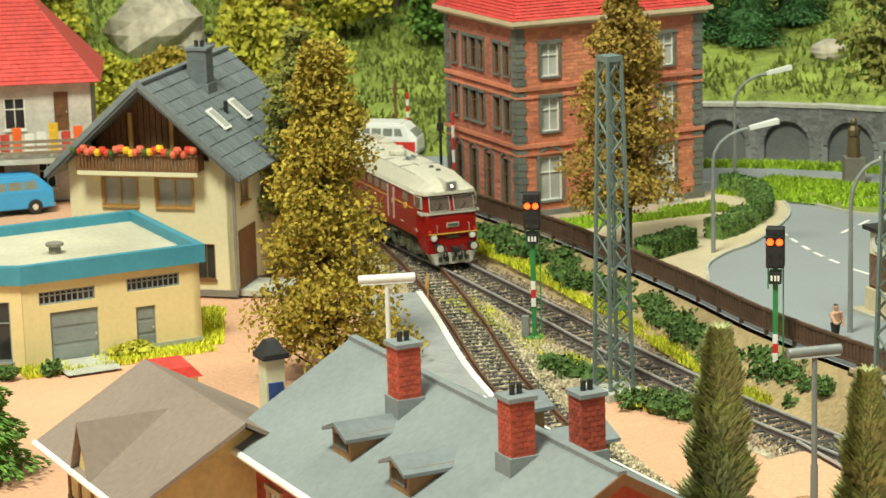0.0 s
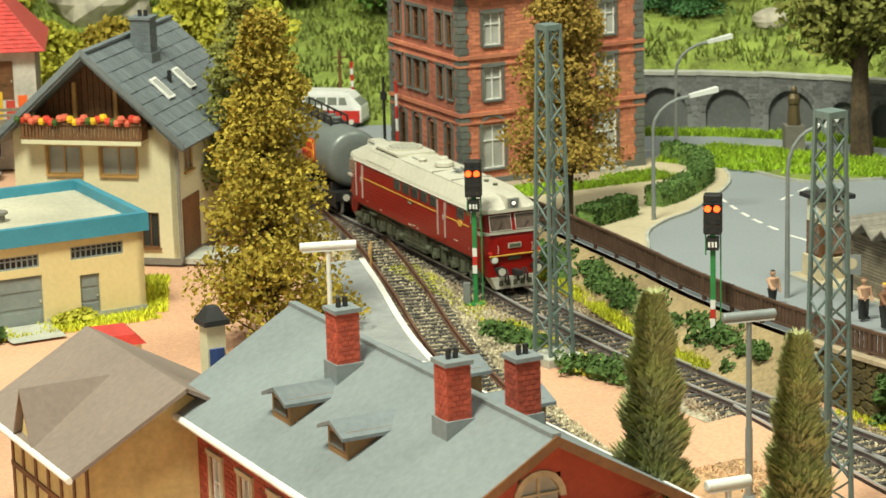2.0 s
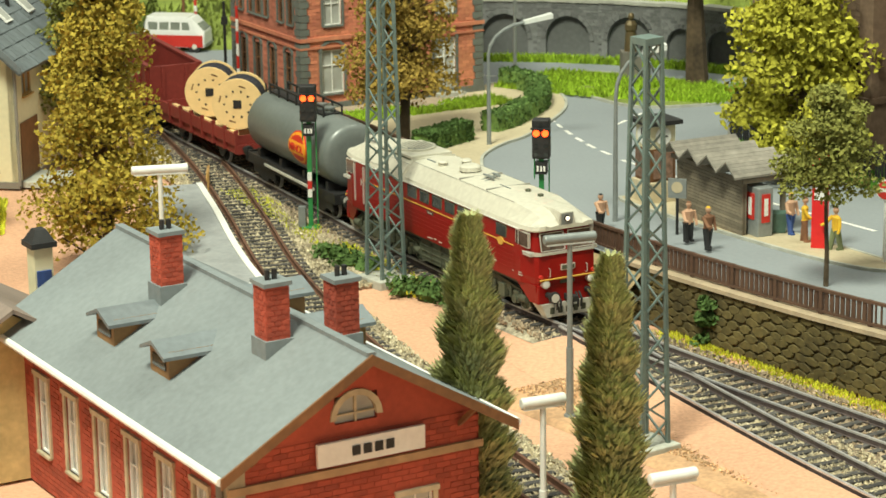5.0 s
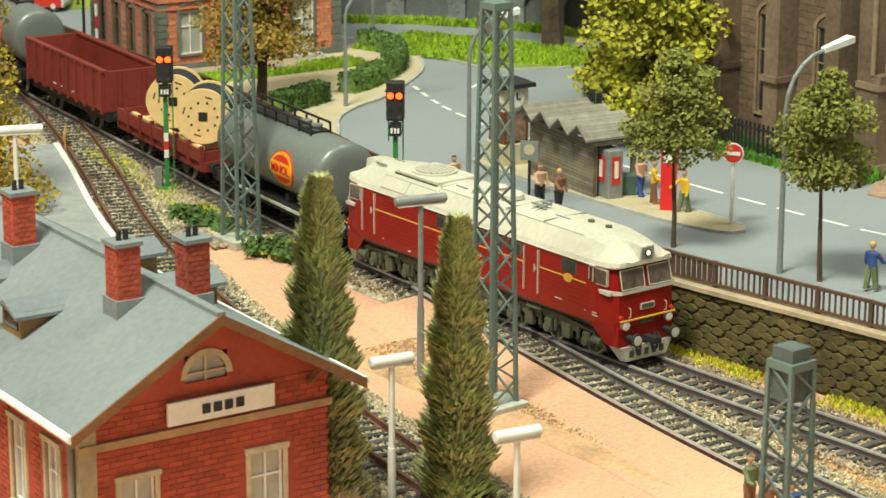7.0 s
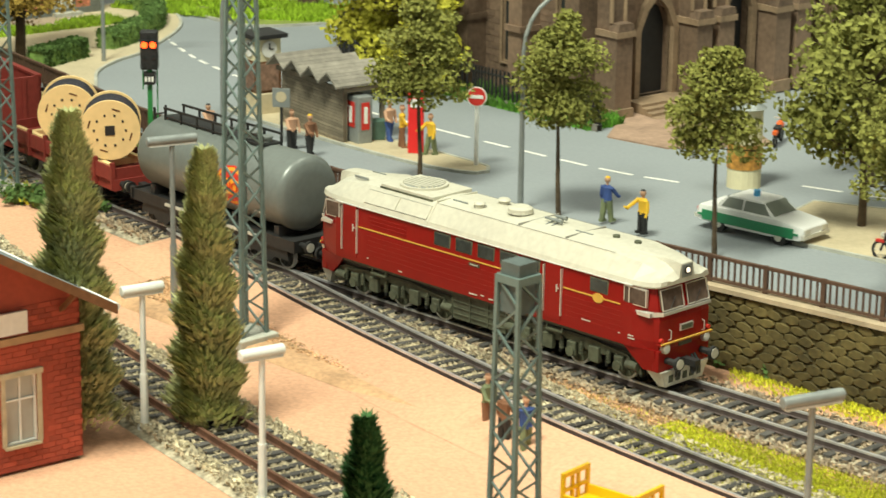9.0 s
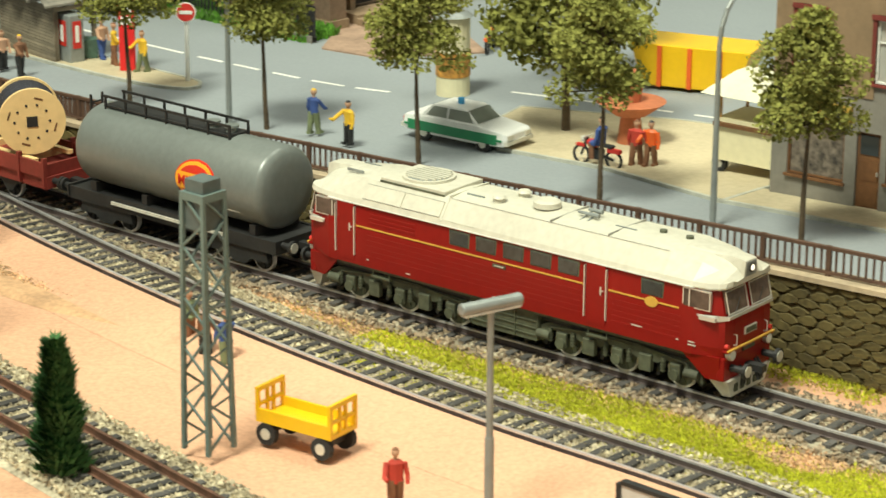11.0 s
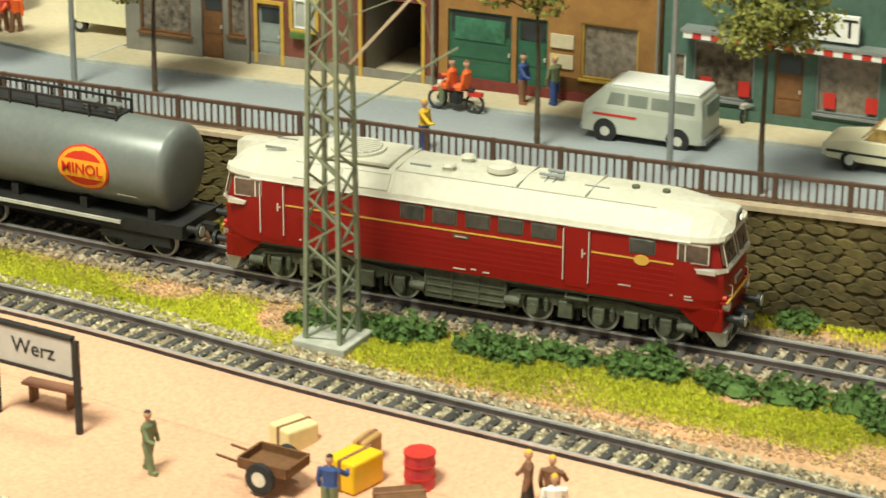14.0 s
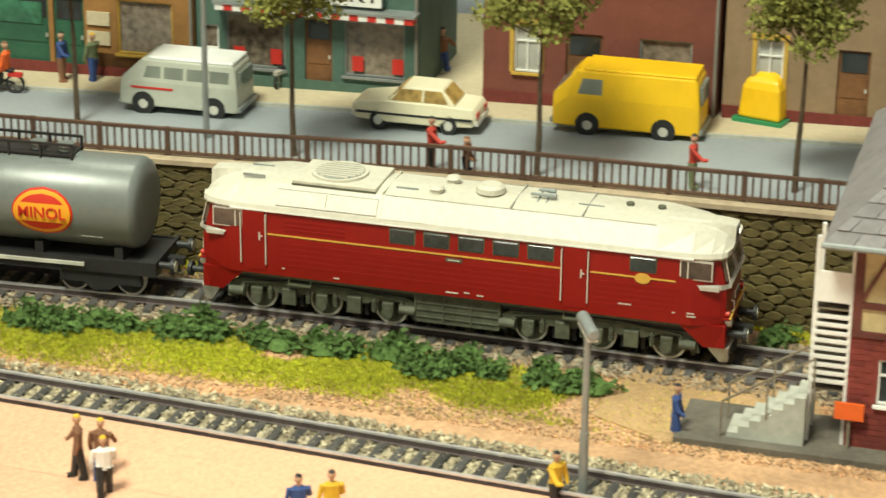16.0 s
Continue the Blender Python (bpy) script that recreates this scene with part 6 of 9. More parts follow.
def timber_shed():
    b = thing("timber_framed_hut", -10.2, 84.0, 0, 26.6, "half-timbered yellow hut with brown felt roof", "building")
    I = Matrix.Identity(4)
    yel = mat("hut_infill", (0.55, 0.44, 0.20), 0.8)
    for x0, x1, y0, y1 in ((0, 7, 0, 0.3), (0, 0.3, 0.3, 8.5), (6.7, 7, 0.3, 8.5), (0.3, 6.7, 8.2, 8.5)):
        part("wall", Shape().box(x0, x1, y0, y1, 0, 4.2), yel, b)
    for y in (0.1, 1.5, 2.9, 4.3, 5.7, 7.1, 8.3):
        part("post", Shape().box(-0.05, 0.02, y - 0.12, y + 0.12, 0, 4.2), WOOD_BROWN, b)
    part("beam", Shape().box(-0.06, 0.03, -0.05, 8.5, 1.9, 2.1).box(-0.06, 0.03, -0.05, 8.5, 4.0, 4.2), WOOD_BROWN, b)
    for x, s in ((-0.9, 1), (7.9, -1)):
        roof_slab(b, I, (x, -0.8, 4.1), (x, 9.3, 4.1), (3.5, 9.3, 6.6), (3.5, -0.8, 6.6), 0.14, ROOF_BROWN, "flat brown felt roof")
    for y0 in (0, 8.2):
        part("gable_wall", Shape().prism([(0, 4.2), (7, 4.2), (3.5, 6.3)], y0, y0 + 0.3), yel, b)
    d = part("dormer", Shape().prism([(-0.85, 0.0), (0.85, 0.0), (0, 1.9)], 0, 3.6, Matrix.Translation((-0.7, 4.2, 3.9)) @ Matrix.Rotation(math.radians(-90), 4, "Z")), yel, b)
    for sg in (-1, 1):
        part("dormer_roof", Shape().add([(-0.95, 4.2 + sg * 1.05, 3.9), (3.0, 4.2 + sg * 1.05, 3.9), (3.0, 4.2, 5.9), (-0.95, 4.2, 5.9), (-0.95, 4.2 + sg * 1.05, 4.05), (3.0, 4.2 + sg * 1.05, 4.05), (3.0, 4.2, 6.05), (-0.95, 4.2, 6.05)], [(0, 1, 2, 3), (4, 5, 6, 7), (0, 1, 5, 4), (3, 2, 6, 7), (0, 3, 7, 4), (1, 2, 6, 5)]), ROOF_BROWN, d)
    part("gutter", Shape().cyl((-0.95, -0.8, 4.0), (-0.95, 9.3, 4.0), 0.13, n=8), PAINT_WHITE, b)
    cx, cy = 6.02, 2.86
    c = part("chimney", Shape().box(cx - 0.36, cx + 0.36, cy - 0.36, cy + 0.36, 3.4, 7.9), CREAM, b, "cream chimney with a dark hood")
    part("chimney_cap", Shape().box(cx - 0.5, cx + 0.5, cy - 0.5, cy + 0.5, 7.75, 7.95).loft([[(cx - 0.45, cy - 0.45, 7.95), (cx + 0.45, cy - 0.45, 7.95), (cx + 0.45, cy + 0.45, 7.95), (cx - 0.45, cy + 0.45, 7.95)], [(cx - 0.2, cy - 0.2, 8.4), (cx + 0.2, cy - 0.2, 8.4), (cx + 0.2, cy + 0.2, 8.4), (cx - 0.2, cy + 0.2, 8.4)]]), DARK, c)
    part("sweep_plate", Shape().box(cx - 0.3, cx + 0.25, cy - 0.46, cy - 0.36, 5.6, 6.9), BLUE, c, "dark blue shape on the chimney")


timber_shed()


def town_house(name, label, x, y, rz, W, H, D, material, ops, base=None, extra=None):
    z = road_z(y) + 0.12
    b = thing(name, x, y, z, rz, label, "town house", "houses of the street")
    I = Matrix.Identity(4)
    facade(b, I, W, H, [o[:4] for o in ops], material, t=0.3)
    for o in ops:
        kind = o[4]
        if kind == "w":
            window(b, I, o[:4], PAINT_WHITE, PANE_PALE, (1, 1), True, o[5])
        elif kind == "s":
            sw = window(b, I, o[:4], o[5] or WOOD_BROWN, mat("shop_pane", (0.20, 0.16, 0.12), 0.12, vary=0.5, grain=1.2, bump=0), (0, 0), True)
        elif kind == "d":
            door(b, I, o[:4], o[5], "", PANE_DARK)
    part("wall", Shape().box(0, 0.3, 0.3, D, 0, H).box(W - 0.3, W, 0.3, D, 0, H).box(0.3, W - 0.3, D - 0.3, D, 0, H), material, b)
    part("roof", Shape().prism([(-0.2, H), (W + 0.2, H), (W + 0.2, H + 0.3), (-0.2, H + 0.3)], -0.4, D + 0.3), ROOF_RED, b)
    if base:
        part("plinth", Shape().box(0, W, -0.06, -0.002, 0, 0.5), base, b)
    part("downpipe", Shape().cyl((W - 0.1, -0.14, 0.1), (W - 0.1, -0.14, H), 0.07, n=8), FACE_GREY, b)
    return b, I


RZ = -54.2
ux, uy = math.cos(math.radians(RZ)), math.sin(math.radians(RZ))


def row(d, back=0.0):
    return 45.9 + ux * d - uy * back, 77.0 + uy * d + ux * back


x, y = row(0.0)
b, I = town_house("grey_shop_house", "sand and grey shop house with display window and brown door", x, y, RZ, 5.9, 14, 6, FACE_GREY,
                  [(0.7, 3.1, 0.9, 3.0, "s", WOOD_BROWN), (3.6, 4.6, 0.05, 3.0, "d", WOOD_BROWN), (4.85, 5.6, 1.2, 2.9, "s", WOOD_BROWN), (4.2, 5.3, 4.9, 7.3, "w", BRICK_DARK), (0.9, 2.0, 4.9, 7.3, "w", BRICK_DARK)], None)
part("upper_wall", Shape().box(0, 0.9, -0.05, -0.002, 4.3, 14).box(5.3, 5.9, -0.05, -0.002, 4.3, 14).box(2.0, 4.2, -0.05, -0.002, 4.3, 14).box(0.9, 2.0, -0.05, -0.002, 7.5, 14).box(4.2, 5.3, -0.05, -0.002, 7.5, 14), FACE_SAND, b)
part("shop_sign", Shape().box(1.2, 3.4, -0.25, -0.06, 3.3, 3.9), TRIM_YELLOW, b, "yellow shop sign with a bar of writing")
part("sign_bar", Shape().box(2.3, 3.2, -0.28, -0.25, 3.45, 3.75), DARK, b)
x, y = row(5.9)
Y = TRIM_YELLOW
b, I = town_house("red_archway_house", "brick-red house with yellow trim and an arched gateway", x, y, RZ, 8.2, 14, 6, FACE_RED,
                  [(0.3, 1.35, 0.1, 2.5, "d", DOOR_GREY), (1.9, 2.9, 1.7, 3.5, "w", Y), (0.5, 1.2, 4.6, 5.8, "w", Y), (6.3, 7.5, 5.0, 6.8, "w", Y), (3.4, 4.4, 5.0, 6.8, "w", Y), (5.0, 7.6, 0.0, 3.4, "a", None)], FACE_GREY)
part("arch_trim", Shape().box(4.85, 5.0, -0.1, 0.02, 0, 3.4).box(7.6, 7.75, -0.1, 0.02, 0, 3.4).prism([(4.85, 3.4), (5.0, 3.4), (5.6, 3.85), (6.3, 3.98), (7.0, 3.85), (7.6, 3.4), (7.75, 3.4), (7.1, 4.0), (6.3, 4.15), (5.5, 4.0)], -0.1, -0.003), Y, b, "yellow painted arch surround")
part("door_trim", Shape().box(0.15, 0.3, -0.08, 0.02, 0.1, 2.6).box(1.35, 1.5, -0.08, 0.02, 0.1, 2.6).box(0.15, 1.5, -0.08, 0.02, 2.6, 2.75), Y, b)
part("string_course", Shape().box(0, 8.2, -0.12, -0.003, 4.2, 4.35), Y, b)
part("passage_wall", Shape().box(4.8, 5.0, 0.3, 6, 0, 4), FACE_GREY, b)
part("flower_box", Shape().box(1.9, 2.9, -0.35, -0.1, 1.4, 1.62), LEAF_BUSH, b)
x, y = row(14.2)
b, I = town_house("ochre_garage_house", "ochre panelled house with green double garage doors", x, y, RZ, 9.2, 14, 6, FACE_OCHRE,
                  [(0.4, 3.1, 0.1, 3.2, "d", DOOR_GREEN), (3.3, 4.6, 0.1, 3.2, "d", DOOR_GREEN), (6.0, 8.3, 1.1, 3.3, "s", TRIM_YELLOW), (1.0, 2.2, 4.8, 6.5, "w", Y), (5.0, 6.1, 4.8, 6.5, "w", Y), (7.4, 8.5, 4.8, 6.5, "w", Y)], BRICK_DARK)
for k in range(12):
    part("panel_groove", Shape().box(4.65, 9.1, -0.03, -0.002, 0.55 + k * 0.045, 0.56 + k * 0.045), WOOD_BROWN, b)
for z in (1.4, 2.2):
    part("notice", Shape().box(4.75, 5.7, -0.09, -0.03, z, z + 0.55), PAVING, b, "pale notice with bars of writing")
part("garage_panes", Shape().box(0.7, 2.8, 0.05, 0.085, 2.0, 2.9), mat("green_pane", (0.04, 0.14, 0.08), 0.2, vary=0.3), b)
x, y = row(23.5)
b, I = town_house("green_market_house", "dark green shop front with red and white awning", x, y, RZ, 9.0, 14, 6, FACE_GREEN,
                  [(1.2, 3.6, 0.8, 3.0, "s", LAMP_GREY), (4.4, 5.5, 0.05, 3.0, "d", WOOD_BROWN), (6.0, 8.4, 0.8, 3.0, "s", LAMP_GREY), (0.2, 0.9, 1.4, 2.4, "s", PAINT_WHITE)], FACE_GREEN)
for k in range(22):
    part("awning_stripe", Shape().box(1.0 + k * 0.36, 1.36 + k * 0.36, -0.75, -0.1, 3.25, 3.5), RED_PAINT if k % 2 else PAINT_WHITE, b)
part("awning_top", Shape().box(0.9, 9.0, -0.8, -0.004, 3.5, 3.6), LAMP_GREY, b)
sg = part("market_sign", Shape().box(4.2, 7.6, -0.5, -0.3, 3.75, 4.75), PAINT_WHITE, b, "white sign board lettered MARKT")
lettering("MARKT", 1.0, DARK, sg, pose(5.9 * CM, -0.505 * CM, 4.25 * CM, 90, 0, 0))
for px_, pz in ((1.5, 1.0), (3.0, 1.0), (6.3, 1.0), (7.9, 1.0)):
    part("poster", Shape().box(px_, px_ + 0.45, 0.02, 0.05, pz, pz + 0.6), RED_PAINT, b, "small red and white poster")
x, y = row(35.0)
b, I = town_house("brown_corner_house", "red-brown house with dark door and white window", x, y, RZ, 9.0, 14, 6, FACE_RED,
                  [(1.2, 2.2, 1.3, 3.2, "w", Y), (3.2, 4.6, 0.05, 3.0, "d", WOOD_BROWN), (6.0, 8.0, 1.0, 3.0, "s", LAMP_GREY)], BRICK_DARK)
x, y = row(44.2)
b, I = town_house("grey_corner_house", "olive-grey rendered house at the street end", x, y, RZ, 14.0, 14, 6, FACE_SAND,
                  [(1.2, 2.2, 1.3, 3.2, "w", Y), (4.2, 5.4, 0.05, 3.0, "d", WOOD_BROWN), (7.0, 9.0, 1.0, 3.0, "s", LAMP_GREY)], BRICK_DARK)


def church():
    b = thing("gothic_church", 37.4, 113.2, 2.0, 28, "dark sandstone gothic church with buttresses and pointed doorways", "church")
    I = Matrix.Identity(4)
    W, D, H = 24.0, 18.0, 16.0
    doors = [(2.3, 4.6, 0.6, 5.4), (8.5, 10.3, 1.2, 5.8), (14.0, 15.8, 1.2, 5.8)]
    facade(b, I, W, H, doors, CHURCH, t=0.8)
    brick_relief(b, I, W, 10, doors, CHURCH, 0.85, 0.34)
    for x0, x1, z0, z1 in doors:
        cx, r = (x0 + x1) / 2, (x1 - x0) / 2
        arch = part("pointed_portal", Shape().box(x0 - 0.35, x0, -0.3, 0.2, 0.3, z1 - 1.4).box(x1, x1 + 0.35, -0.3, 0.2, 0.3, z1 - 1.4).prism([(x0 - 0.35, z1 - 1.4), (x0, z1 - 1.4), (x0 + r * 0.4, z1 - 0.4), (cx, z1 + 0.3), (x1 - r * 0.4, z1 - 0.4), (x1, z1 - 1.4), (x1 + 0.35, z1 - 1.4), (x1 - r * 0.2, z1 - 0.1), (cx, z1 + 0.9), (x0 + r * 0.2, z1 - 0.1)], -0.3, 0.2), CHURCH_LIGHT, b)
        part("portal_door", Shape().box(x0, x1, 0.5, 0.6, 0.3, z1), DARK, arch)
        part("portal_fill", Shape().prism([(x0, z1 + 0.02), (x0, z1 - 1.4), (x0 + r * 0.4, z1 - 0.4), (cx, z1 + 0.02)], 0.0, 0.4).prism([(x1, z1 + 0.02), (cx, z1 + 0.02), (x1 - r * 0.4, z1 - 0.4), (x1, z1 - 1.4)], 0.0, 0.4), CHURCH, arch)
    for x in (0, 5.6, 7.2, 11.4, 13.0, 16.8, 20.0):
        bt = part("buttress", Shape().box(x - 0.55, x + 0.55, -1.5, 0, 0, 4.4).box(x - 0.45, x + 0.45, -1.0, 0, 4.4, 10).prism([(x - 0.6, 4.4), (x + 0.6, 4.4), (x + 0.45, 4.9), (x - 0.45, 4.9)], -1.6, -0.9), CHURCH, b)
        part("buttress_band", Shape().box(x - 0.65, x + 0.65, -1.62, -0.05, 4.2, 4.5).box(x - 0.65, x + 0.65, -1.62, -0.05, 0, 0.6), CHURCH_LIGHT, bt)
        part("buttress_shaft", Shape().cyl((x - 0.45, -1.0, 4.9), (x - 0.45, -1.0, 10), 0.12).cyl((x + 0.45, -1.0, 4.9), (x + 0.45, -1.0, 10), 0.12), CHURCH_LIGHT, bt)
    left = turn(-0.0, D, -90)
    lw = [(2.0 + k * 4.2, 4.0 + k * 4.2, 1.5, 6.5) for k in range(4)]
    facade(b, left, D, H, lw, CHURCH, t=0.8)
    brick_relief(b, left, D, 10, lw, CHURCH, 0.85, 0.34)
    for o in lw:
        window(b, left, o, CHURCH_LIGHT, PANE_DARK, (2, 1), True, CHURCH_LIGHT, True)
    for k in range(5):
        yb = 1.0 + k * 4.2
        part("side_buttress", Shape().box(-1.3, 0, yb - 0.5, yb + 0.5, 0, 9).box(-1.5, -0.05, yb - 0.6, yb + 0.6, 3.6, 3.9), CHURCH, b)
    part("rear_wall", Shape().box(0.8, W, D - 0.8, D, 0, H).box(W - 0.8, W, 0.8, D - 0.8, 0, H), CHURCH, b)
    part("roof", Shape().prism([(0, H), (W, H), (W, H + 0.3), (0, H + 0.3)], -0.3, D + 0.3), ROOF_SLATE, b)
    for k in range(4):
        part("step", Shape().box(1.4 - k * 0.1, 5.5 + k * 0.1, -1.0 - 0.45 * (k + 1), -1.0 - 0.45 * k, 0, 0.6 - 0.14 * k), CHURCH_LIGHT, b)
    part("landing", Shape().box(1.4, 5.5, -1.0, 0.3, 0, 0.6), CHURCH_LIGHT, b)


church()


def signal_box():
    b = thing("signal_box", 63.4, 20.4, 0.0, 34, "half-timbered signal box on a dark red brick base with outside stairs", "signal box")
    I = Matrix.Identity(4)
    W, D, H1, H = 11.0, 5.2, 4.1, 7.2
    infill = mat("box_infill", (0.50, 0.40, 0.21), 0.8)
    beam_red = mat("dark_red_timber", (0.11, 0.03, 0.022), 0.7, vary=0.2)
    west = turn(0, D, -90)
    for m, w, lows, ups in ((I, W, [(2.4, 3.8, 1.5, 3.2)], [(2.6, 4.2, H1 + 1.2, H1 + 2.7)]), (west, D, [(0.9, 2.3, 1.8, 3.3)], [(1.75, 3.3, H1 + 1.1, H1 + 2.7)])):
        facade(b, m, w, H1, lows, BRICK_DARK)
        brick_relief(b, m, w, H1, lows, BRICK_DARK, 0.5, 0.19, keep=0)
        facade(b, m, w, H, ups, infill, z0=H1, name="upper_wall")
        for o in lows + ups:
            window(b, m, o, PAINT_WHITE, PANE_DARK, (2, 1))
        for x in [w * k / 4 for k in range(5)]:
            x = min(max(x, 0.14), w - 0.14)
            if not any(o[0] - 0.1 < x < o[1] + 0.1 for o in ups):
                part("post", Shape().box(x - 0.14, x + 0.14, -0.07, -0.004, H1, H, m), beam_red, b)
        for z in (H1 - 0.1, H1 + 0.85, H - 0.25):
            part("beam", Shape().box(0, w, -0.08, -0.005, z, z + 0.2, m), beam_red, b)
        part("brace", Shape().bar(m @ Vector((0.2, -0.05, H1 + 1.0)), m @ Vector((1.1, -0.05, H - 0.3)), 0.1), beam_red, b)
    part("rear_wall", Shape().box(0.35, W, D - 0.35, D, 0, H), BRICK_DARK, b)
    part("end_wall", Shape().box(W - 0.35, W, 0.35, D - 0.35, 0, H), BRICK_DARK, b)
    e = 0.95
    eaves = [(-e, -e, H), (W + e, -e, H), (W + e, D + e, H), (-e, D + e, H)]
    ridge = [(3, D / 2 - 0.2, H + 3.0), (W - 3, D / 2 - 0.2, H + 3.0), (W - 3, D / 2 + 0.2, H + 3.0), (3, D / 2 + 0.2, H + 3.0)]
    part("roof", Shape().loft([eaves, ridge]), mat("grey_violet_roof", (0.20, 0.185, 0.185), 0.7, vary=0.1), b, "grey hipped slate roof")
    slate = mat("grey_violet_slate", (0.20, 0.185, 0.185), 0.7, vary=0.1, piece=0.15)
    courses(b, I, eaves[0], eaves[1], ridge[1], ridge[0], 9, 14, slate)
    courses(b, I, eaves[3], eaves[0], ridge[0], ridge[3], 9, 8, slate)
    part("soffit", Shape().box(-e + 0.02, W + e - 0.02, -e + 0.02, D + e - 0.02, H - 0.1, H - 0.004), PAINT_WHITE, b)
    part("gutter", Shape().cyl((-e, -e, H), (W + e, -e, H), 0.1, n=8).cyl((-e, -e, H), (-e, D + e, H), 0.1, n=8), LAMP_GREY, b)
    # slatted stair tower beside the end wall, and the lower flight that comes down along it
    y0, y1 = D + 0.05, D + 1.15
    for x in (0.1, 1.2):
        for y in (y0, y1):
            part("tower_post", Shape().box(x - 0.06, x + 0.06, y - 0.06, y + 0.06, 0, H - 0.1), PAINT_WHITE, b)
    for k in range(9):
        part("tower_slat", Shape().box(0.02, 0.08, y0, y1, 2.3 + k * 0.27, 2.42 + k * 0.27), PAINT_WHITE, b)
    part("tower_panel", Shape().box(0.02, 0.08, y0, y1, 5.0, 6.0), PAINT_WHITE, b)
    for k in range(12):
        part("tread", Shape().box(0.15, 1.15, y0 + 0.02, y1 - 0.02, 2.0 + k * 0.3, 2.06 + k * 0.3), WOOD_GREY, b)
    for k in range(8):
        part("stair_step", Shape().box(-0.5, 0.9, y1 + 2.4 - k * 0.34, y1 + 2.74 - k * 0.34, 0.0, 0.24 * (k + 1)), CONCRETE, b)
    for x in (-0.5, 0.9):
        part("stair_rail", Shape().bar((x, y1 + 2.6, 1.5), (x, y1 - 0.2, 3.3), 0.06).bar((x, y1 + 2.6, 0.1), (x, y1 + 2.6, 1.5), 0.06).bar((x, y1 + 1.2, 1.1), (x, y1 + 1.2, 2.4), 0.06).bar((x, y1 - 0.2, 1.9), (x, y1 - 0.2, 3.3), 0.06), WOOD_GREY, b)
    part("plinth", Shape().box(-1.0, 0.0, -1.5, y1 + 4.0, -0.1, 0.3).box(0.0, 2.0, D, y1 + 4.0, -0.1, 0.28), mat("grey_plinth", (0.13, 0.115, 0.09), 0.85, vary=0.15), b, "low grey concrete plinth")
    part("red_notice", Shape().box(-0.3, -0.2, D - 0.6, D + 0.3, 1.3, 1.85), ORANGE, b)
    part("notice_post", Shape().box(-0.22, -0.12, D - 0.2, D - 0.1, 0.2, 1.4), WOOD_GREY, b)
    path = Shape().slab([(56.2, 31.5), (56.6, 28.6), (60.0, 25.0), (64.0, 29.0), (60.5, 33.5)], -0.1, 0.13)
    solo("yard_path", path, mat("tan_path", (0.42, 0.27, 0.13), 0.95, vary=0.15, grain=2.5, fine=50, bump=0.6), "trodden brown earth beside the signal box", "path", kind="structure")


signal_box()


# ---- plants ----
def leaf_cloud(s, c, r, n, size, rng, flat=1.0):
    """Small leaf clumps scattered in a ball."""
    for _ in range(n):
        while True:
            q = Vector((rng.uniform(-1, 1), rng.uniform(-1, 1), rng.uniform(-1, 1)))
            if 0.25 < q.length < 1:
                break
        p = Vector(c) + Vector((q.x * r, q.y * r, q.z * r * flat))
        a = Vector((rng.uniform(-1, 1), rng.uniform(-1, 1), rng.uniform(-1, 1))).normalized()
        b = a.orthogonal().normalized()
        k = size * rng.uniform(0.6, 1.4)
        w = a.cross(b) * k * 0.5
        s.add([p - a * k, p + b * k * 0.7, p + a * k, p - b * k * 0.7 + w], [(0, 1, 2), (0, 2, 3)])


def leafy_tree(name, label, x, y, z, h, crown_r, trunk_h, leaf, seed, n=1500, taper=1.0, leaf_size=0.17, trunk_r=0.14, group=""):
    rng = random.Random(seed)
    t = thing(name, x, y, z, 0, label, "tree", group)
    s = Shape()
    pts = [Vector((0, 0, 0))]
    steps = 5
    for k in range(steps):
        pts.append(pts[-1] + Vector((rng.uniform(-0.12, 0.12) * crown_r * 0.3, rng.uniform(-0.12, 0.12) * crown_r * 0.3, h * 0.86 / steps)))
    for k in range(steps):
        s.cyl(pts[k], pts[k + 1], trunk_r * (1 - 0.16 * k), trunk_r * (1 - 0.16 * (k + 1)), n=7)
    part("trunk", s, BARK, t)
    limbs, crown = Shape(), Shape()
    m = max(14, int((h - trunk_h) * 3.0))
    for k in range(m):
        f = (k + 0.5) / m
        zz = trunk_h + (h - trunk_h) * f
        prof = (1 - f) ** 0.75 * taper + (1 - taper) * math.sqrt(max(0.05, 1 - (2 * f - 0.85) ** 2)) if taper < 1 else (1 - f) ** 0.7
        prof = max(prof, 0.12)
        for j in range(3):
            a = rng.random() * 6.28
            rr = crown_r * prof * rng.uniform(0.35, 0.95)
            c = Vector((math.cos(a) * rr, math.sin(a) * rr, zz + rng.uniform(-0.3, 0.3)))
            i = min(steps - 1, int(zz / (h * 0.86) * steps))
            limbs.cyl(pts[max(0, i)] + Vector((0, 0, 0.1)), c, trunk_r * 0.28, 0.03, n=4, caps=False)
            leaf_cloud(crown, c, crown_r * (0.24 + 0.22 * prof), max(6, n // (m * 3)), leaf_size, rng, 0.62)
    part("limb", limbs, BARK, t)["kind"] = "stuff"
    part("crown", crown, leaf, t)
    return t


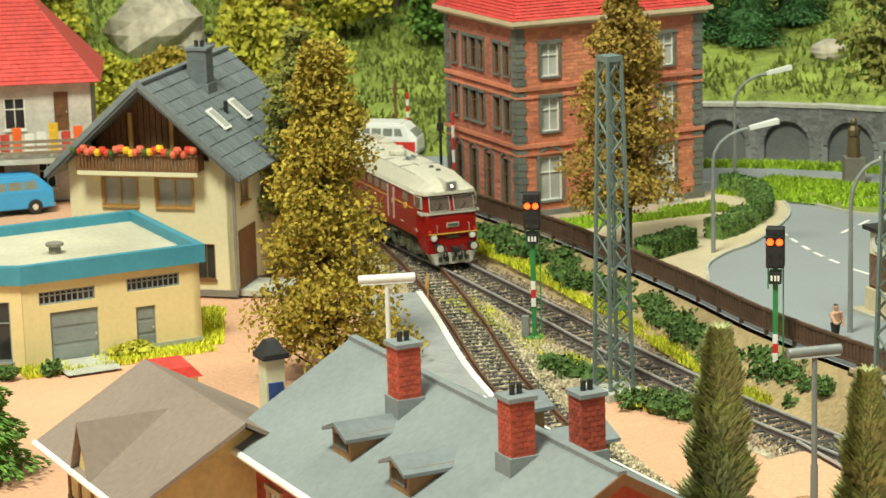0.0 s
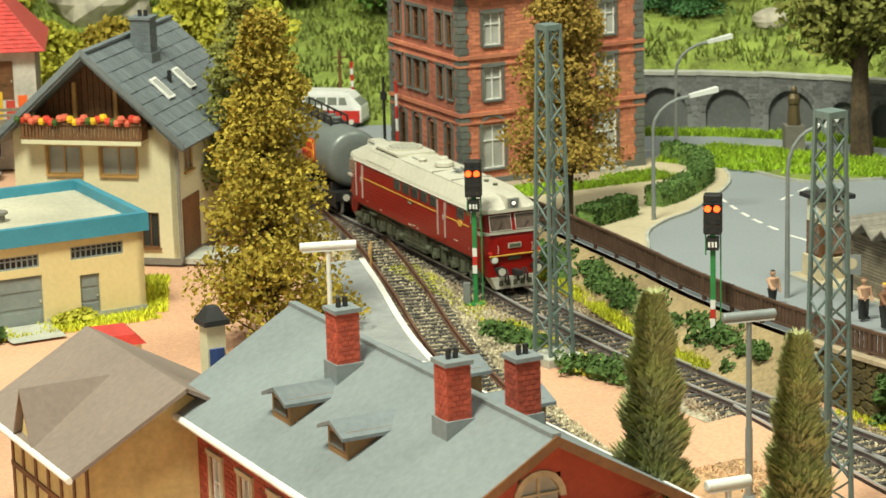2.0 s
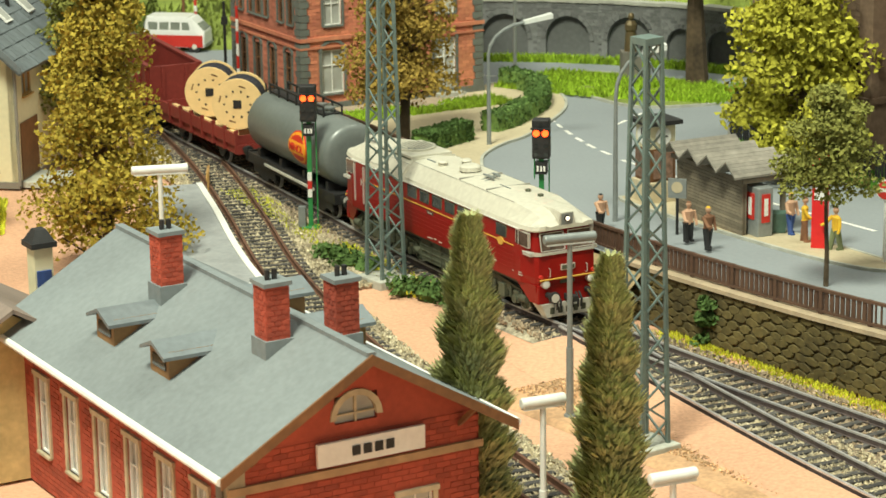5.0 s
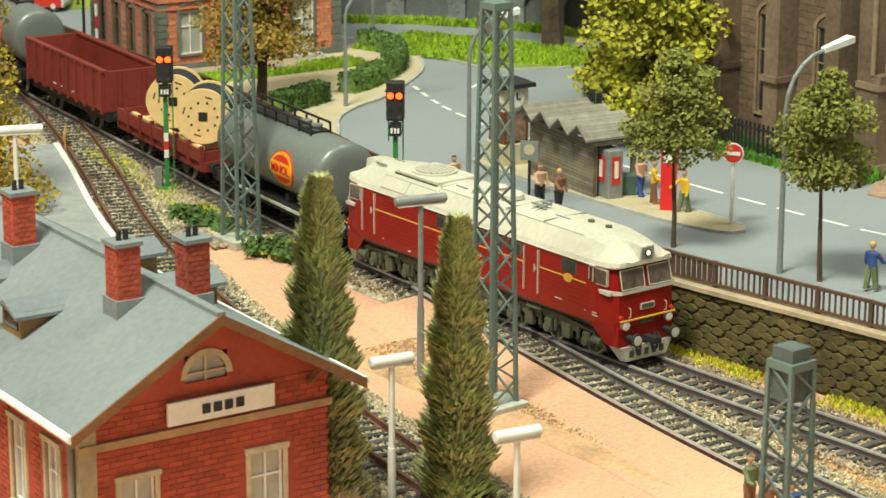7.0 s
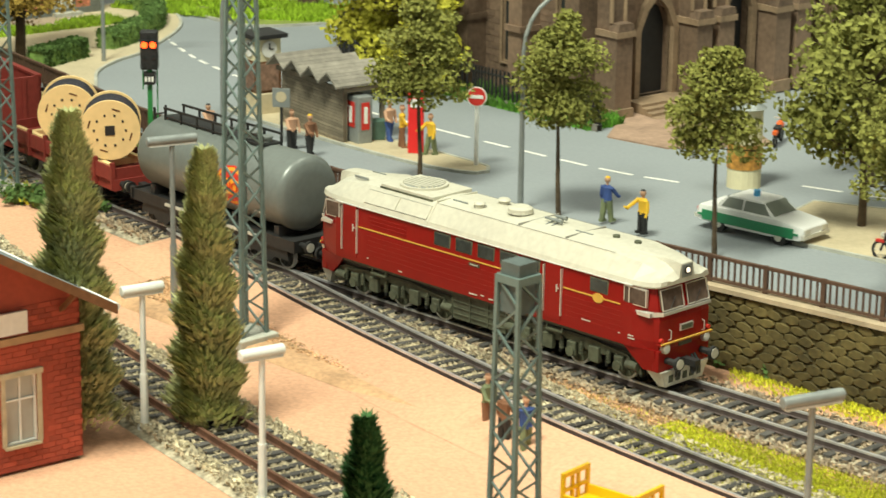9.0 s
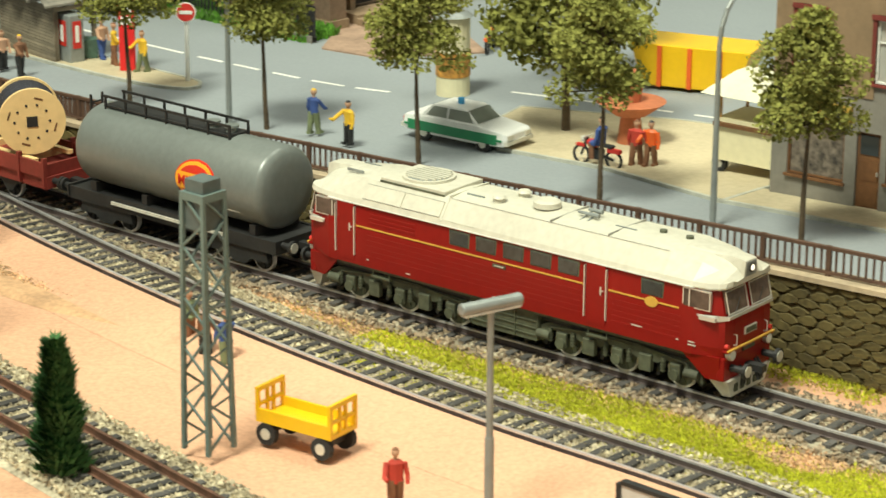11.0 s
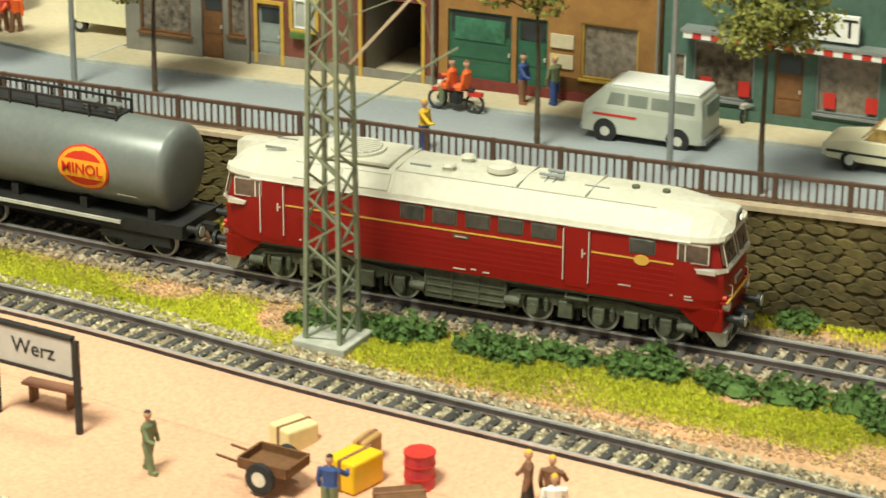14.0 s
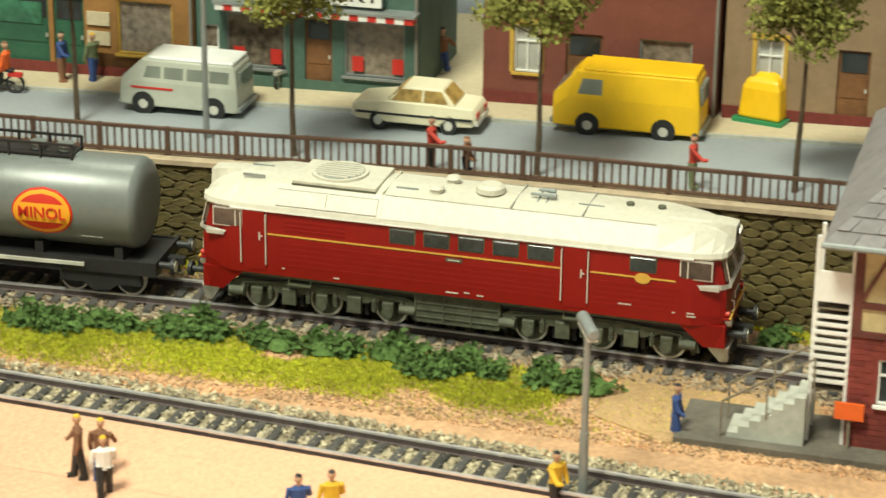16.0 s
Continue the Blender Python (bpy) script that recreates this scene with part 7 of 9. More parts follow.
def fir(name, label, x, y, z, h, r, leaf, seed, n=1600, group="", columnar=False):
    rng = random.Random(seed)
    t = thing(name, x, y, z, 0, label, "tree", group)
    part("trunk", Shape().cyl((0, 0, 0), (0, 0, h * 0.95), 0.22, 0.03, n=7), BARK, t)
    s = Shape()
    for _ in range(n):
        f = rng.random() ** (0.8 if columnar else 1.3)
        zz = h * (0.04 + 0.96 * f)
        rad = r * ((1 - f) ** 0.55 if columnar else (1 - f)) * rng.uniform(0.55, 1.1) + 0.06
        a = rng.random() * 6.28
        rad *= 1 + 0.18 * math.sin(zz * 4 + a)
        p = Vector((math.cos(a) * rad, math.sin(a) * rad, zz))
        out = Vector((math.cos(a), math.sin(a), 0.9 if columnar else -0.35)) * rng.uniform(0.12, 0.30)
        side = Vector((-math.sin(a), math.cos(a), rng.uniform(-0.3, 0.3))) * 0.10
        s.add([p - out * 0.5 - side, p - out * 0.5 + side, p + out, p - Vector((0, 0, 0.1))], [(0, 1, 2), (0, 2, 3)])
    part("crown", s, leaf, t)
    part("crown_core", Shape().cyl((0, 0, h * 0.05), (0, 0, h * 0.9), r * 0.62, 0.05, n=9), leaf, t)
    return t


def bush(x, y, z, r, leaf=None, seed=0, h=0.8, label="dense dark green low bush", n=240, size=0.13):
    rng = random.Random(seed)
    s = Shape()
    for k in range(6):
        c = (rng.uniform(-0.55, 0.55) * r, rng.uniform(-0.55, 0.55) * r, r * h * rng.uniform(0.25, 0.65))
        leaf_cloud(s, c, r * 0.5, n // 6, size, rng, 0.8)
    s.ball((0, 0, r * 0.22), r * 0.6, r * 0.6, r * 0.36, 7, 4)
    return solo("bush", s, leaf or LEAF_BUSH, label, "bush", x, y, z, group="bushes")


leafy_tree("autumn_tree", "tall slender tree with ochre-brown autumn foliage", -5.2, 114.3, 0, 15.2, 3.7, 0.8, LEAF_OCHRE, 21, 20000, leaf_size=0.12, trunk_r=0.3)
leafy_tree("olive_tree", "loose olive-green tree beside the cream house", -7.6, 136.8, 0, 13.2, 2.5, 2.5, LEAF_OLIVE, 22, 9000, taper=0.5, leaf_size=0.14, trunk_r=0.3)
leafy_tree("russet_tree", "tall tree with brown-green foliage before the brick building", 9.6, 133.0, 1.45, 13.8, 3.2, 2.6, LEAF_BROWN, 23, 15000, taper=0.75, leaf_size=0.12, trunk_r=0.32)
for k, (x, y) in enumerate(((25.3, 99.2), (30.0, 93.0), (34.4, 85.3), (39.3, 77.8), (44.3, 70.6), (53.4, 56.9), (57.2, 48.4), (62.3, 41.0), (67.8, 33.8))):
    leafy_tree("street_tree", "young street tree with thin dark trunk and olive crown", x, y, road_z(y), 8.3 + (1.2 if k > 4 else 0), 2.1, 4.3 + (1.4 if k > 4 else 0), LEAF_OLIVE, 30 + k, 7000, taper=0.45, leaf_size=0.10, trunk_r=0.12, group="trees along the street")
leafy_tree("square_tree", "broad olive tree on the paved square", 41.8, 88.6, 2.7, 8.6, 3.2, 3.2, LEAF_OLIVE, 41, 4200, taper=0.3, trunk_r=0.2)
leafy_tree("square_tree", "broad olive tree on the paved square", 45.0, 96.0, 2.6, 9.4, 3.4, 3.4, LEAF_OLIVE, 42, 4200, taper=0.3, trunk_r=0.2)
fir("poplar", "slim dusty green columnar tree in the station garden", 8.75, 77.5, 0, 11.3, 1.35, LEAF_POPLAR, 51, 12000, "garden poplars", True)
fir("poplar", "slim dusty green columnar tree in the station garden", 13.25, 76.8, 0, 10.0, 1.15, LEAF_POPLAR, 52, 10000, "garden poplars", True)
fir("poplar", "small columnar evergreen in the station garden", 16.7, 64.6, 0, 4.5, 0.75, LEAF_DARK, 53, 2200, "garden poplars", True)
rng = random.Random(77)
for k, (x, y, h) in enumerate(((17.5, 178, 9), (21, 176, 11), (25, 180, 10), (30.5, 172, 9.5), (14, 184, 10), (36, 170, 11), (34, 178, 10), (40, 163, 10), (28, 186, 11), (20, 188, 12))):
    fir("fir_tree", "dark green fir on the slope", x, y, hill_z(x, y) - 0.2, h, 2.5, LEAF_DARK, 60 + k, 2600, "firs on the slope")
for k, (x, y, h, lf) in enumerate(((-24, 176, 5.5, LEAF_YELLOW), (-19, 178, 5.0, LEAF_OCHRE), (-13, 176, 9, LEAF_YELLOW), (-9.5, 172, 8, LEAF_YELLOW), (-7.5, 194, 9, LEAF_YELLOW), (0.5, 190, 9, LEAF_GREEN), (-13, 192, 9, LEAF_OCHRE), (-30, 190, 9, LEAF_YELLOW), (3, 196, 9, LEAF_OLIVE), (-11, 160, 7, LEAF_OLIVE), (-3.5, 200, 9, LEAF_YELLOW), (8, 184, 10, LEAF_OLIVE))):
    leafy_tree("hill_tree", "broad yellow-green tree on the slope" if lf is not LEAF_GREEN else "deep green tree on the slope", x, y, hill_z(x, y) if y > 166 else 0, h, 3.4, 1.6, lf, 80 + k, 3000, taper=0.3, leaf_size=0.24, trunk_r=0.25, group="trees on the slope")
leafy_tree("churchyard_tree", "tall bright yellow-green tree behind the church fence", 28.6, 121.5, 1.7, 12, 3.6, 0.8, LEAF_YELLOW, 95, 14000, taper=0.4, leaf_size=0.17, trunk_r=0.3)
leafy_tree("churchyard_tree", "yellow-green tree behind the church fence", 33.0, 124.5, 1.6, 9, 3.0, 1.0, LEAF_YELLOW, 96, 4000, taper=0.4, leaf_size=0.22, trunk_r=0.3)
for x, y, h, r in ((28.2, 148.9, 14.5, 4.2),):
    leafy_tree("park_tree", "old tree with thick brown trunk on the grass island", x, y, road_z(y), h, r, 6.5, LEAF_OLIVE, 97, 6000, taper=0.3, leaf_size=0.24, trunk_r=0.75)
for k, (x, y, z, r) in enumerate(((5.2, 115.2, 0, 1.0), (5.9, 113.6, 0, 1.0), (6.6, 112.6, 0, 0.8), (9.3, 107.9, 0, 1.1), (10.4, 106.8, 0, 1.1), (8.3, 108.8, 0, 0.9), (11.6, 106.0, 0, 0.8), (4.3, 138.6, 0.5, 1.0), (6.3, 131.0, 0.6, 1.1), (7.6, 129.0, 0.6, 1.0), (8.4, 126.6, 0.6, 1.2), (10.6, 121.0, 0.7, 1.1), (11.3, 118.4, 0.7, 1.2), (12.4, 115.8, 0.7, 1.2), (13.0, 112.8, 0.6, 1.1), (14.3, 109.6, 0.5, 1.1), (15.3, 106.6, 0.3, 0.9), (3.2, 141.5, 0.5, 1.0), (26.9, 90.3, 0, 0.7), (28.0, 88.6, 0, 0.8), (33.6, 80.9, 0, 0.8), (34.8, 79.0, 0, 0.7), (20.4, 99.6, 0, 0.7), (20.3, 99.4, 0.9, 0.7), (20.4, 99.2, 1.7, 0.5), (16.8, 106.2, 0, 0.7), (46.4, 60.2, 0, 0.9), (47.8, 58.6, 0, 0.8), (56.6, 45.4, 0, 0.8), (64.9, 31.8, 0, 0.9))):
    bush(x, y, z, r * 1.05, LEAF_BUSH, 200 + k)
rng = random.Random(9)
line = [p for p in MAIN if 20 < p.y < 56]
k = 0
for i in range(0, len(line) - 1, 1):
    if k > 26:
        break
    d = (line[i + 1] - line[i]).normalized()
    p = line[i] + Vector((d.y, -d.x)) * rng.uniform(2.7, 3.5)
    if rng.random() < 0.86:
        bush(p.x, p.y, 0, rng.uniform(0.75, 1.15), LEAF_BUSH, 300 + i)
        k += 1
bush(42.0, 54.0, 0, 0.5, LEAF_BUSH, 401)
line = [p for p in FENCE if 104 < p.y < 150]
for i in range(0, len(line) - 1, 2):
    d = (line[i + 1] - line[i]).normalized()
    o = rng.uniform(0.7, 1.9)
    p = line[i] + Vector((d.y, -d.x)) * o
    bush(p.x, p.y, road_z(p.y) * max(0.1, 0.75 - 0.3 * o), rng.uniform(0.8, 1.25), LEAF_BUSH, 600 + i)
for k, (x, y) in enumerate(((-20.5, 116.4), (-18.7, 116.9), (-21.5, 115.5), (-14.6, 120.2), (-15.6, 119.9))):
    bush(x, y, 0, 0.75, LEAF_BUSH if k < 3 else LEAF_YELLOW, 420 + k)
fir("yard_fir", "dark green tree at the yard's edge", -19.2, 101.0, 0, 6.5, 2.2, LEAF_GREEN, 440, 3000)


def hedge(points, w, h, label, seed):
    line = smooth(points, 0.3)
    s = ribbon(line, [w, w * 0.9, -w * 0.9, -w], [lambda y: road_z(y), lambda y: road_z(y) + h, lambda y: road_z(y) + h, lambda y: road_z(y)])
    a, b = line[0], line[-1]
    n = len(line)
    s.f += [(0, 1, 2, 3), ((n - 1) * 4 + 3, (n - 1) * 4 + 2, (n - 1) * 4 + 1, (n - 1) * 4)]
    t = thing("hedge", 0, 0, 0, 0, label, "hedge", "clipped hedges")
    part("hedge_body", s, HEDGE, t)
    rng = random.Random(seed)
    q = Shape()
    for _ in range(1500):
        i = rng.randrange(n - 1)
        d = (line[i + 1] - line[i]).normalized()
        o = rng.uniform(-w, w)
        p = line[i] + Vector((d.y, -d.x)) * o
        z = road_z(p.y) + (h if rng.random() < 0.6 else rng.uniform(0.1, h))
        if z < road_z(p.y) + h:
            p = line[i] + Vector((d.y, -d.x)) * w * (1 if o > 0 else -1)
        leaf_cloud(q, (p.x, p.y, z), 0.12, 2, 0.1, rng)
    part("hedge_leaves", q, LEAF_BUSH, t)


hedge([(14.5, 135.6), (16.0, 137.8), (17.9, 142.6), (18.3, 147.6), (16.8, 151.0)], 0.55, 1.1, "clipped round green hedge beside the pavement", 501)
hedge([(10.4, 130.4), (13.0, 133.6)], 0.55, 1.1, "short clipped green hedge block", 502)


# ---- pavements, markings, platform ----
def plane_slab(name, outline, h, material, label, category, kind="structure", curve=True, step=1.0):
    pts = outline
    if curve:
        line = smooth(list(outline) + [outline[0]], step)[:-1]
        pts = [(p.x, p.y) for p in line]
    n = len(pts)
    s = Shape().add([(x, y, road_z(y) - 0.05) for x, y in pts] + [(x, y, road_z(y) + h) for x, y in pts], [tuple(range(n, 2 * n))] + [(i, (i + 1) % n, n + (i + 1) % n, n + i) for i in range(n)])
    ob = solo(name, s, material, label, category, kind=kind)
    return ob, pts


def kerb(pts, h=0.14, closed=True):
    line = [Vector(p) for p in pts] + ([Vector(pts[0])] if closed else [])
    solo("kerb", ribbon(line, [0.06, 0.06, -0.1, -0.1], [lambda y: road_z(y), lambda y: road_z(y) + h, lambda y: road_z(y) + h, lambda y: road_z(y)]), CONCRETE, "pale grey kerb edging", "kerb", kind="structure")


def join(a, b, d0, d1, off):
    return [(row(d, off)) for d in (a, b)]


far_pave = [row(-0.8, -2.1), row(12, -2.1), row(24, -2.1), row(40, -2.0), row(62, -2.0), row(62, 12), row(30, 12), row(-0.5, 0.2)]
_, pts = plane_slab("pavement", far_pave, 0.12, PAVING, "sand-coloured paved footway along the shops", "pavement", curve=False)
kerb([row(d, -2.1) for d in range(-1, 62, 2)], closed=False)
_, pts = plane_slab("pavement", [row(-0.8, -2.1), (41.2, 82.4), (38.2, 86.6), (38.6, 90.2), (41.4, 93.2), (47.0, 88.8), (50, 85.5), (52, 80), row(-0.5, 0.2)], 0.12, PAVING, "sand-coloured paved square with stalls", "pavement", curve=False)
kerb(pts)
_, pts = plane_slab("traffic_island", [(19.2, 117.6), (19.6, 115.8), (23.5, 108.0), (26.4, 103.0), (28.3, 101.2), (29.1, 102.2), (27.9, 104.9), (25.1, 110.4), (22.0, 117.0)], 0.12, PAVING, "sand-paved bus stop island with rounded end", "pavement", step=0.6)
kerb(pts)
_, pts = plane_slab("pavement", [(8.0, 132.5), (11.2, 126.5), (12.9, 123.6), (13.5, 128.6), (14.8, 131.8), (16.7, 134.8), (19.5, 142.6), (19.5, 149.0), (17.5, 151.8), (15.2, 150.5), (11, 142), (6.0, 140)], 0.1, PAVING, "sand-coloured pavement round the brick building", "pavement", step=0.8)
kerb(pts)
FORECOURT = mat("forecourt", (0.34, 0.27, 0.19), 0.9, vary=0.15, grain=4)
plane_slab("forecourt", [(3.0, 143.2), (6.9, 135.4), (9.0, 131.5), (14.0, 135.2), (17.0, 150.0), (15.0, 150)], 0.06, FORECOURT, "brown-grey trodden forecourt", "pavement", curve=False)
_, pts = plane_slab("grass_island", [(18.4, 154.2), (20.0, 149.2), (22.8, 143.0), (25.0, 141.8), (29.6, 143.0), (30.3, 147), (26.0, 152.5), (22.0, 155)], 0.14, GRASS, "grass island between the roads", "lawn", step=1.0)
kerb(pts, 0.16)
BRIGHT_TUFT = mat("bright_tuft", (0.26, 0.40, 0.02), 0.9, vary=0.2, grain=1, piece=0.4, bump=0)
tufts("island_grass", [Vector((18, 152.5)), Vector((24, 147.5)), Vector((31, 144.5))], -3.5, 3.2, 12000, 0.35, BRIGHT_TUFT, "bright green grass on the island", 16, lambda p: road_z(p.y) + 0.1)
tufts("wall_grass", smooth([(14, 161.8), (21, 160.3), (28, 156.5), (34, 151)], 1), -0.6, 1.0, 5000, 0.4, BRIGHT_TUFT, "grass verge before the arched wall", 17, lambda p: road_z(p.y))
tufts("forecourt_grass", [Vector((6.5, 141)), Vector((16, 146))], -1.0, 1.8, 5000, 0.3, BRIGHT_TUFT, "grass beside the brick building", 18, lambda p: road_z(p.y) + 0.05)
tufts("church_grass", smooth([(27.5, 129.5), (30.0, 122.2), (31.7, 118.2), (36.0, 109.6)], 1), -2.4, 0.3, 7000, 0.5, mat("ivy_tuft", (0.09, 0.24, 0.02), 0.9, vary=0.2, grain=1, piece=0.4, bump=0), "bright green creepers along the church fence", 19, lambda p: road_z(p.y))
tufts("workshop_grass", [Vector((-20, 117.0)), Vector((-11.5, 121.4))], -0.8, 0.9, 2600, 0.3, GRASS_TUFT, "thin grass before the workshop", 20, -0.1)
tufts("house_grass", [Vector((-11.5, 121.8)), Vector((-12, 129))], -0.6, 0.6, 1600, 0.3, GRASS_TUFT, "thin grass tufts", 24, -0.1)
plane_slab("church_forecourt", [(36.2, 107.8), (38.3, 104.8), (43.5, 104.5), (44, 112), (38.6, 113.2)], 0.08, mat("red_sand", (0.36, 0.24, 0.17), 0.9, vary=0.15), "reddish trodden square before the church", "pavement", curve=False)


def stripe(a, b, w=0.11, z=0.012):
    a, b = Vector(a), Vector(b)
    d = (b - a).normalized()
    n = Vector((d.y, -d.x)) * w
    ps = [a + n, b + n, b - n, a - n]
    s = Shape().add([(p.x, p.y, road_z(p.y) + 0.006) for p in ps] + [(p.x, p.y, road_z(p.y) + z) for p in ps], [(4, 5, 6, 7), (0, 1, 5, 4), (1, 2, 6, 5), (2, 3, 7, 6), (3, 0, 4, 7)])
    return s


road_marks = thing("road_markings", 0, 0, 0, 0, "white painted lane lines, some dashed", "road marking", kind="structure")


def dashes(points, dash, gap, w=0.11):
    line = smooth(points, 0.25)
    acc, on, start = 0.0, True, line[0]
    for a, b in zip(line, line[1:]):
        acc += (b - a).length
        if on and acc >= dash:
            part("dash", stripe(start, b, w), PAINT_WHITE, road_marks)
            on, acc = False, 0.0
        elif not on and acc >= gap:
            on, acc, start = True, 0.0, b


dashes([(17.6, 146), (18.4, 138), (19.3, 131.9), (20.6, 127.2)], 1.1, 0.75)
dashes([(20.6, 127.0), (23.6, 120.6), (26.2, 115.6), (30.0, 108.4)], 3.0, 0.1)
dashes([(30.2, 108.0), (34.6, 100.6), (38.5, 96.4)], 1.7, 0.6)
dashes([(21.6, 136.9), (24.2, 141.4)], 1.5, 0.9)
dashes([(42.0, 96.4), (47.6, 90.4), (53, 84)], 1.8, 0.8)
dashes([(14.6, 155.6), (18.2, 153.6), (20.6, 150.4)], 2.0, 0.05, 0.09)

solo("platform", ribbon(cut(SIDING, 128, 100), [1.55, 1.55, 1.75, 4.6, 4.6], [-0.1, 0.98, 1.0, 1.0, -0.1]), mat("platform_grey", (0.30, 0.31, 0.31), 0.8, vary=0.08), "grey platform surface beside the siding", "platform", kind="structure")
solo("platform_edge", ribbon(cut(SIDING, 128, 100), [1.5, 1.5, 1.8, 1.8], [0.95, 1.06, 1.06, 0.95]), PAINT_WHITE, "white platform edge line", "platform edge", kind="structure")
solo("platform_rim", ribbon(cut(PLATFORM_TRACK, 101, 15), [1.02, 1.02, 1.25, 2.4, 4.2], [-0.1, 0.34, 0.36, 0.24, -0.11]), EARTH, "pink sandy platform rim that meets the rail", "platform edge", kind="structure")


# arched grey retaining wall at the back of the street
def arched_wall():
    w = thing("wall_arcade", 0, 0, 0, 0, "grey block retaining wall with a row of blind arches", "wall", kind="structure")
    line = smooth([(12.5, 164.5), (20, 163), (27.6, 159.2), (34.5, 153.0), (42, 145.5), (50, 138)], 2.95)
    for a, b in zip(line, line[1:]):
        z = road_z((a.y + b.y) / 2) - 0.1
        d = (b - a).length
        m = turn(a.x, a.y, math.degrees(math.atan2(b.y - a.y, b.x - a.x)), z)
        r = d * 0.36
        arc = [(d / 2 + r * math.cos(math.pi * k / 10), 1.15 + r * 1.05 * math.sin(math.pi * k / 10)) for k in range(11)]
        part("bay", Shape().prism([(0, 0), (d / 2 - r, 0)] + list(reversed(arc)) + [(d / 2 + r, 0), (d, 0), (d, 3.6), (0, 3.6)], 0, 0.3, m), GREY_STONE, w)
        # back of the blind arches, recess shade painted as a darker grey
        part("bay_recess", Shape().box(0, d, 0.31, 0.7, 0, 3.6, m), GREY_SHADED, w)
        part("bay_coping", Shape().box(-0.02, d + 0.02, -0.12, 0.75, 3.6, 3.82, m), CONCRETE, w)
        vs = Shape()
        for k in range(11):
            a0 = math.pi * k / 11
            a1 = math.pi * (k + 0.88) / 11
            vs.add([(d / 2 + rr * math.cos(t), yy, 1.15 + rr * 1.05 * math.sin(t)) for yy in (-0.07, 0.02) for rr in (r, r + 0.28) for t in (a0, a1)], [(0, 1, 3, 2), (4, 6, 7, 5), (0, 4, 5, 1), (2, 3, 7, 6), (0, 2, 6, 4), (1, 5, 7, 3)], m)
        part("arch_ring", vs, GREY_STONE, w)
        s = Shape()
        for k in range(17):
            zz = k * 0.21 + 0.03
            x = 0.0 if k % 2 else -0.24
            while x < d:
                x0, x1 = max(x, 0), min(x + 0.44, d)
                if x1 - x0 > 0.06 and not (math.hypot((x0 + x1) / 2 - d / 2, max(0, zz + 0.1 - 1.15)) < r + 0.45):
                    s.box(x0, x1, -0.03, 0.01, zz, zz + 0.185, m)
                x += 0.48
        part("blocks", s, GREY_STONE, w)["kind"] = "stuff"


arched_wall()
for k, (x, y, r) in enumerate(((33, 166, 1.8), (-21.5, 193, 3.8), (26, 172, 1.2))):
    rng = random.Random(k)
    s = Shape().ball((0, 0, 0), r, r * 0.8, r * 0.75, 12, 8)
    s.v = [p * (1 + 0.25 * noise.noise(p * 0.9 + Vector((k * 7, 0, 0)))) for p in s.v]
    solo("boulder", s, ROCK, "pale weathered rock on the slope", "rock", x, y, hill_z(x, y) + r * 0.3)


# ---- masts, lamps, signals ----
def lattice_mast(name, label, x, y, z, h, w0, w1, material, base=True, rz=-58):
    t = thing(name, x, y, z, rz, label, "catenary mast", "lattice masts")
    if base:
        part("footing", Shape().box(-w0 - 0.35, w0 + 0.35, -w0 - 0.35, w0 + 0.35, -0.3, 0.28), CONCRETE, t, "pale concrete footing", bevel=0.05)
    for sx in (-1, 1):
        for sy in (-1, 1):
            part("leg", Shape().cyl((sx * w0, sy * w0, 0.2), (sx * w1, sy * w1, h), 0.10, 0.09, n=4), material, t)
    n = int(h / 0.85)
    for k in range(n):
        z0, z1 = 0.3 + (h - 0.3) * k / n, 0.3 + (h - 0.3) * (k + 1) / n
        a, b = w0 + (w1 - w0) * z0 / h, w0 + (w1 - w0) * z1 / h
        e = 1 if k % 2 else -1
        for p, q in (((e * a, -a, z0), (-e * b, -b, z1)), ((-e * a, a, z0), (e * b, b, z1)), ((a, e * a, z0), (b, -e * b, z1)), ((-a, -e * a, z0), (-b, e * b, z1))):
            part("lattice_bar", Shape().cyl(p, q, 0.05, n=4), material, t)
    part("head", Shape().box(-w1 - 0.06, w1 + 0.06, -w1 - 0.06, w1 + 0.06, h - 0.15, h + 0.1), material, t)
    return t


lattice_mast("lattice_mast", "tall grey-green lattice mast standing in the bushes", 7.5, 110.9, 0, 15.1, 0.62, 0.36, MAST_GREEN)
lattice_mast("lattice_mast", "tall grey-green lattice mast on the platform", 15.85, 86.6, 0, 15.3, 0.62, 0.36, MAST_GREEN)
lattice_mast("lattice_mast", "olive-grey lattice mast on a pale concrete footing", 42.2, 51.9, 0.1, 17, 0.66, 0.42, MAST_OLIVE)
br = thing("cantilever", 42.2, 51.9, 0, -20, "thin bare cantilever arm of the lattice mast", "cantilever")
part("stay", Shape().bar((0.6, 0, 9.8), (2.9, 0, 12.2), 0.09), COPING, br)
part("tube", Shape().bar((0.6, 0, 8.2), (4.2, 0, 10.2), 0.06), MAST_OLIVE, br)
part("wire", Shape().bar((2.9, 0, 12.2), (3.5, 0, 9.6), 0.03).bar((0.6, 0, 11.4), (2.9, 0, 12.2), 0.03), MAST_OLIVE, br)
m3 = lattice_mast("lattice_mast", "grey-green lattice mast with a box head in the station garden", 21.5, 65.1, 0, 8.6, 0.55, 0.45, MAST_GREEN, False)
part("box_head", Shape().box(-0.4, 0.4, -0.38, 0.38, 7.5, 9.1), mat("box_grey", (0.09, 0.115, 0.11), 0.55), m3)


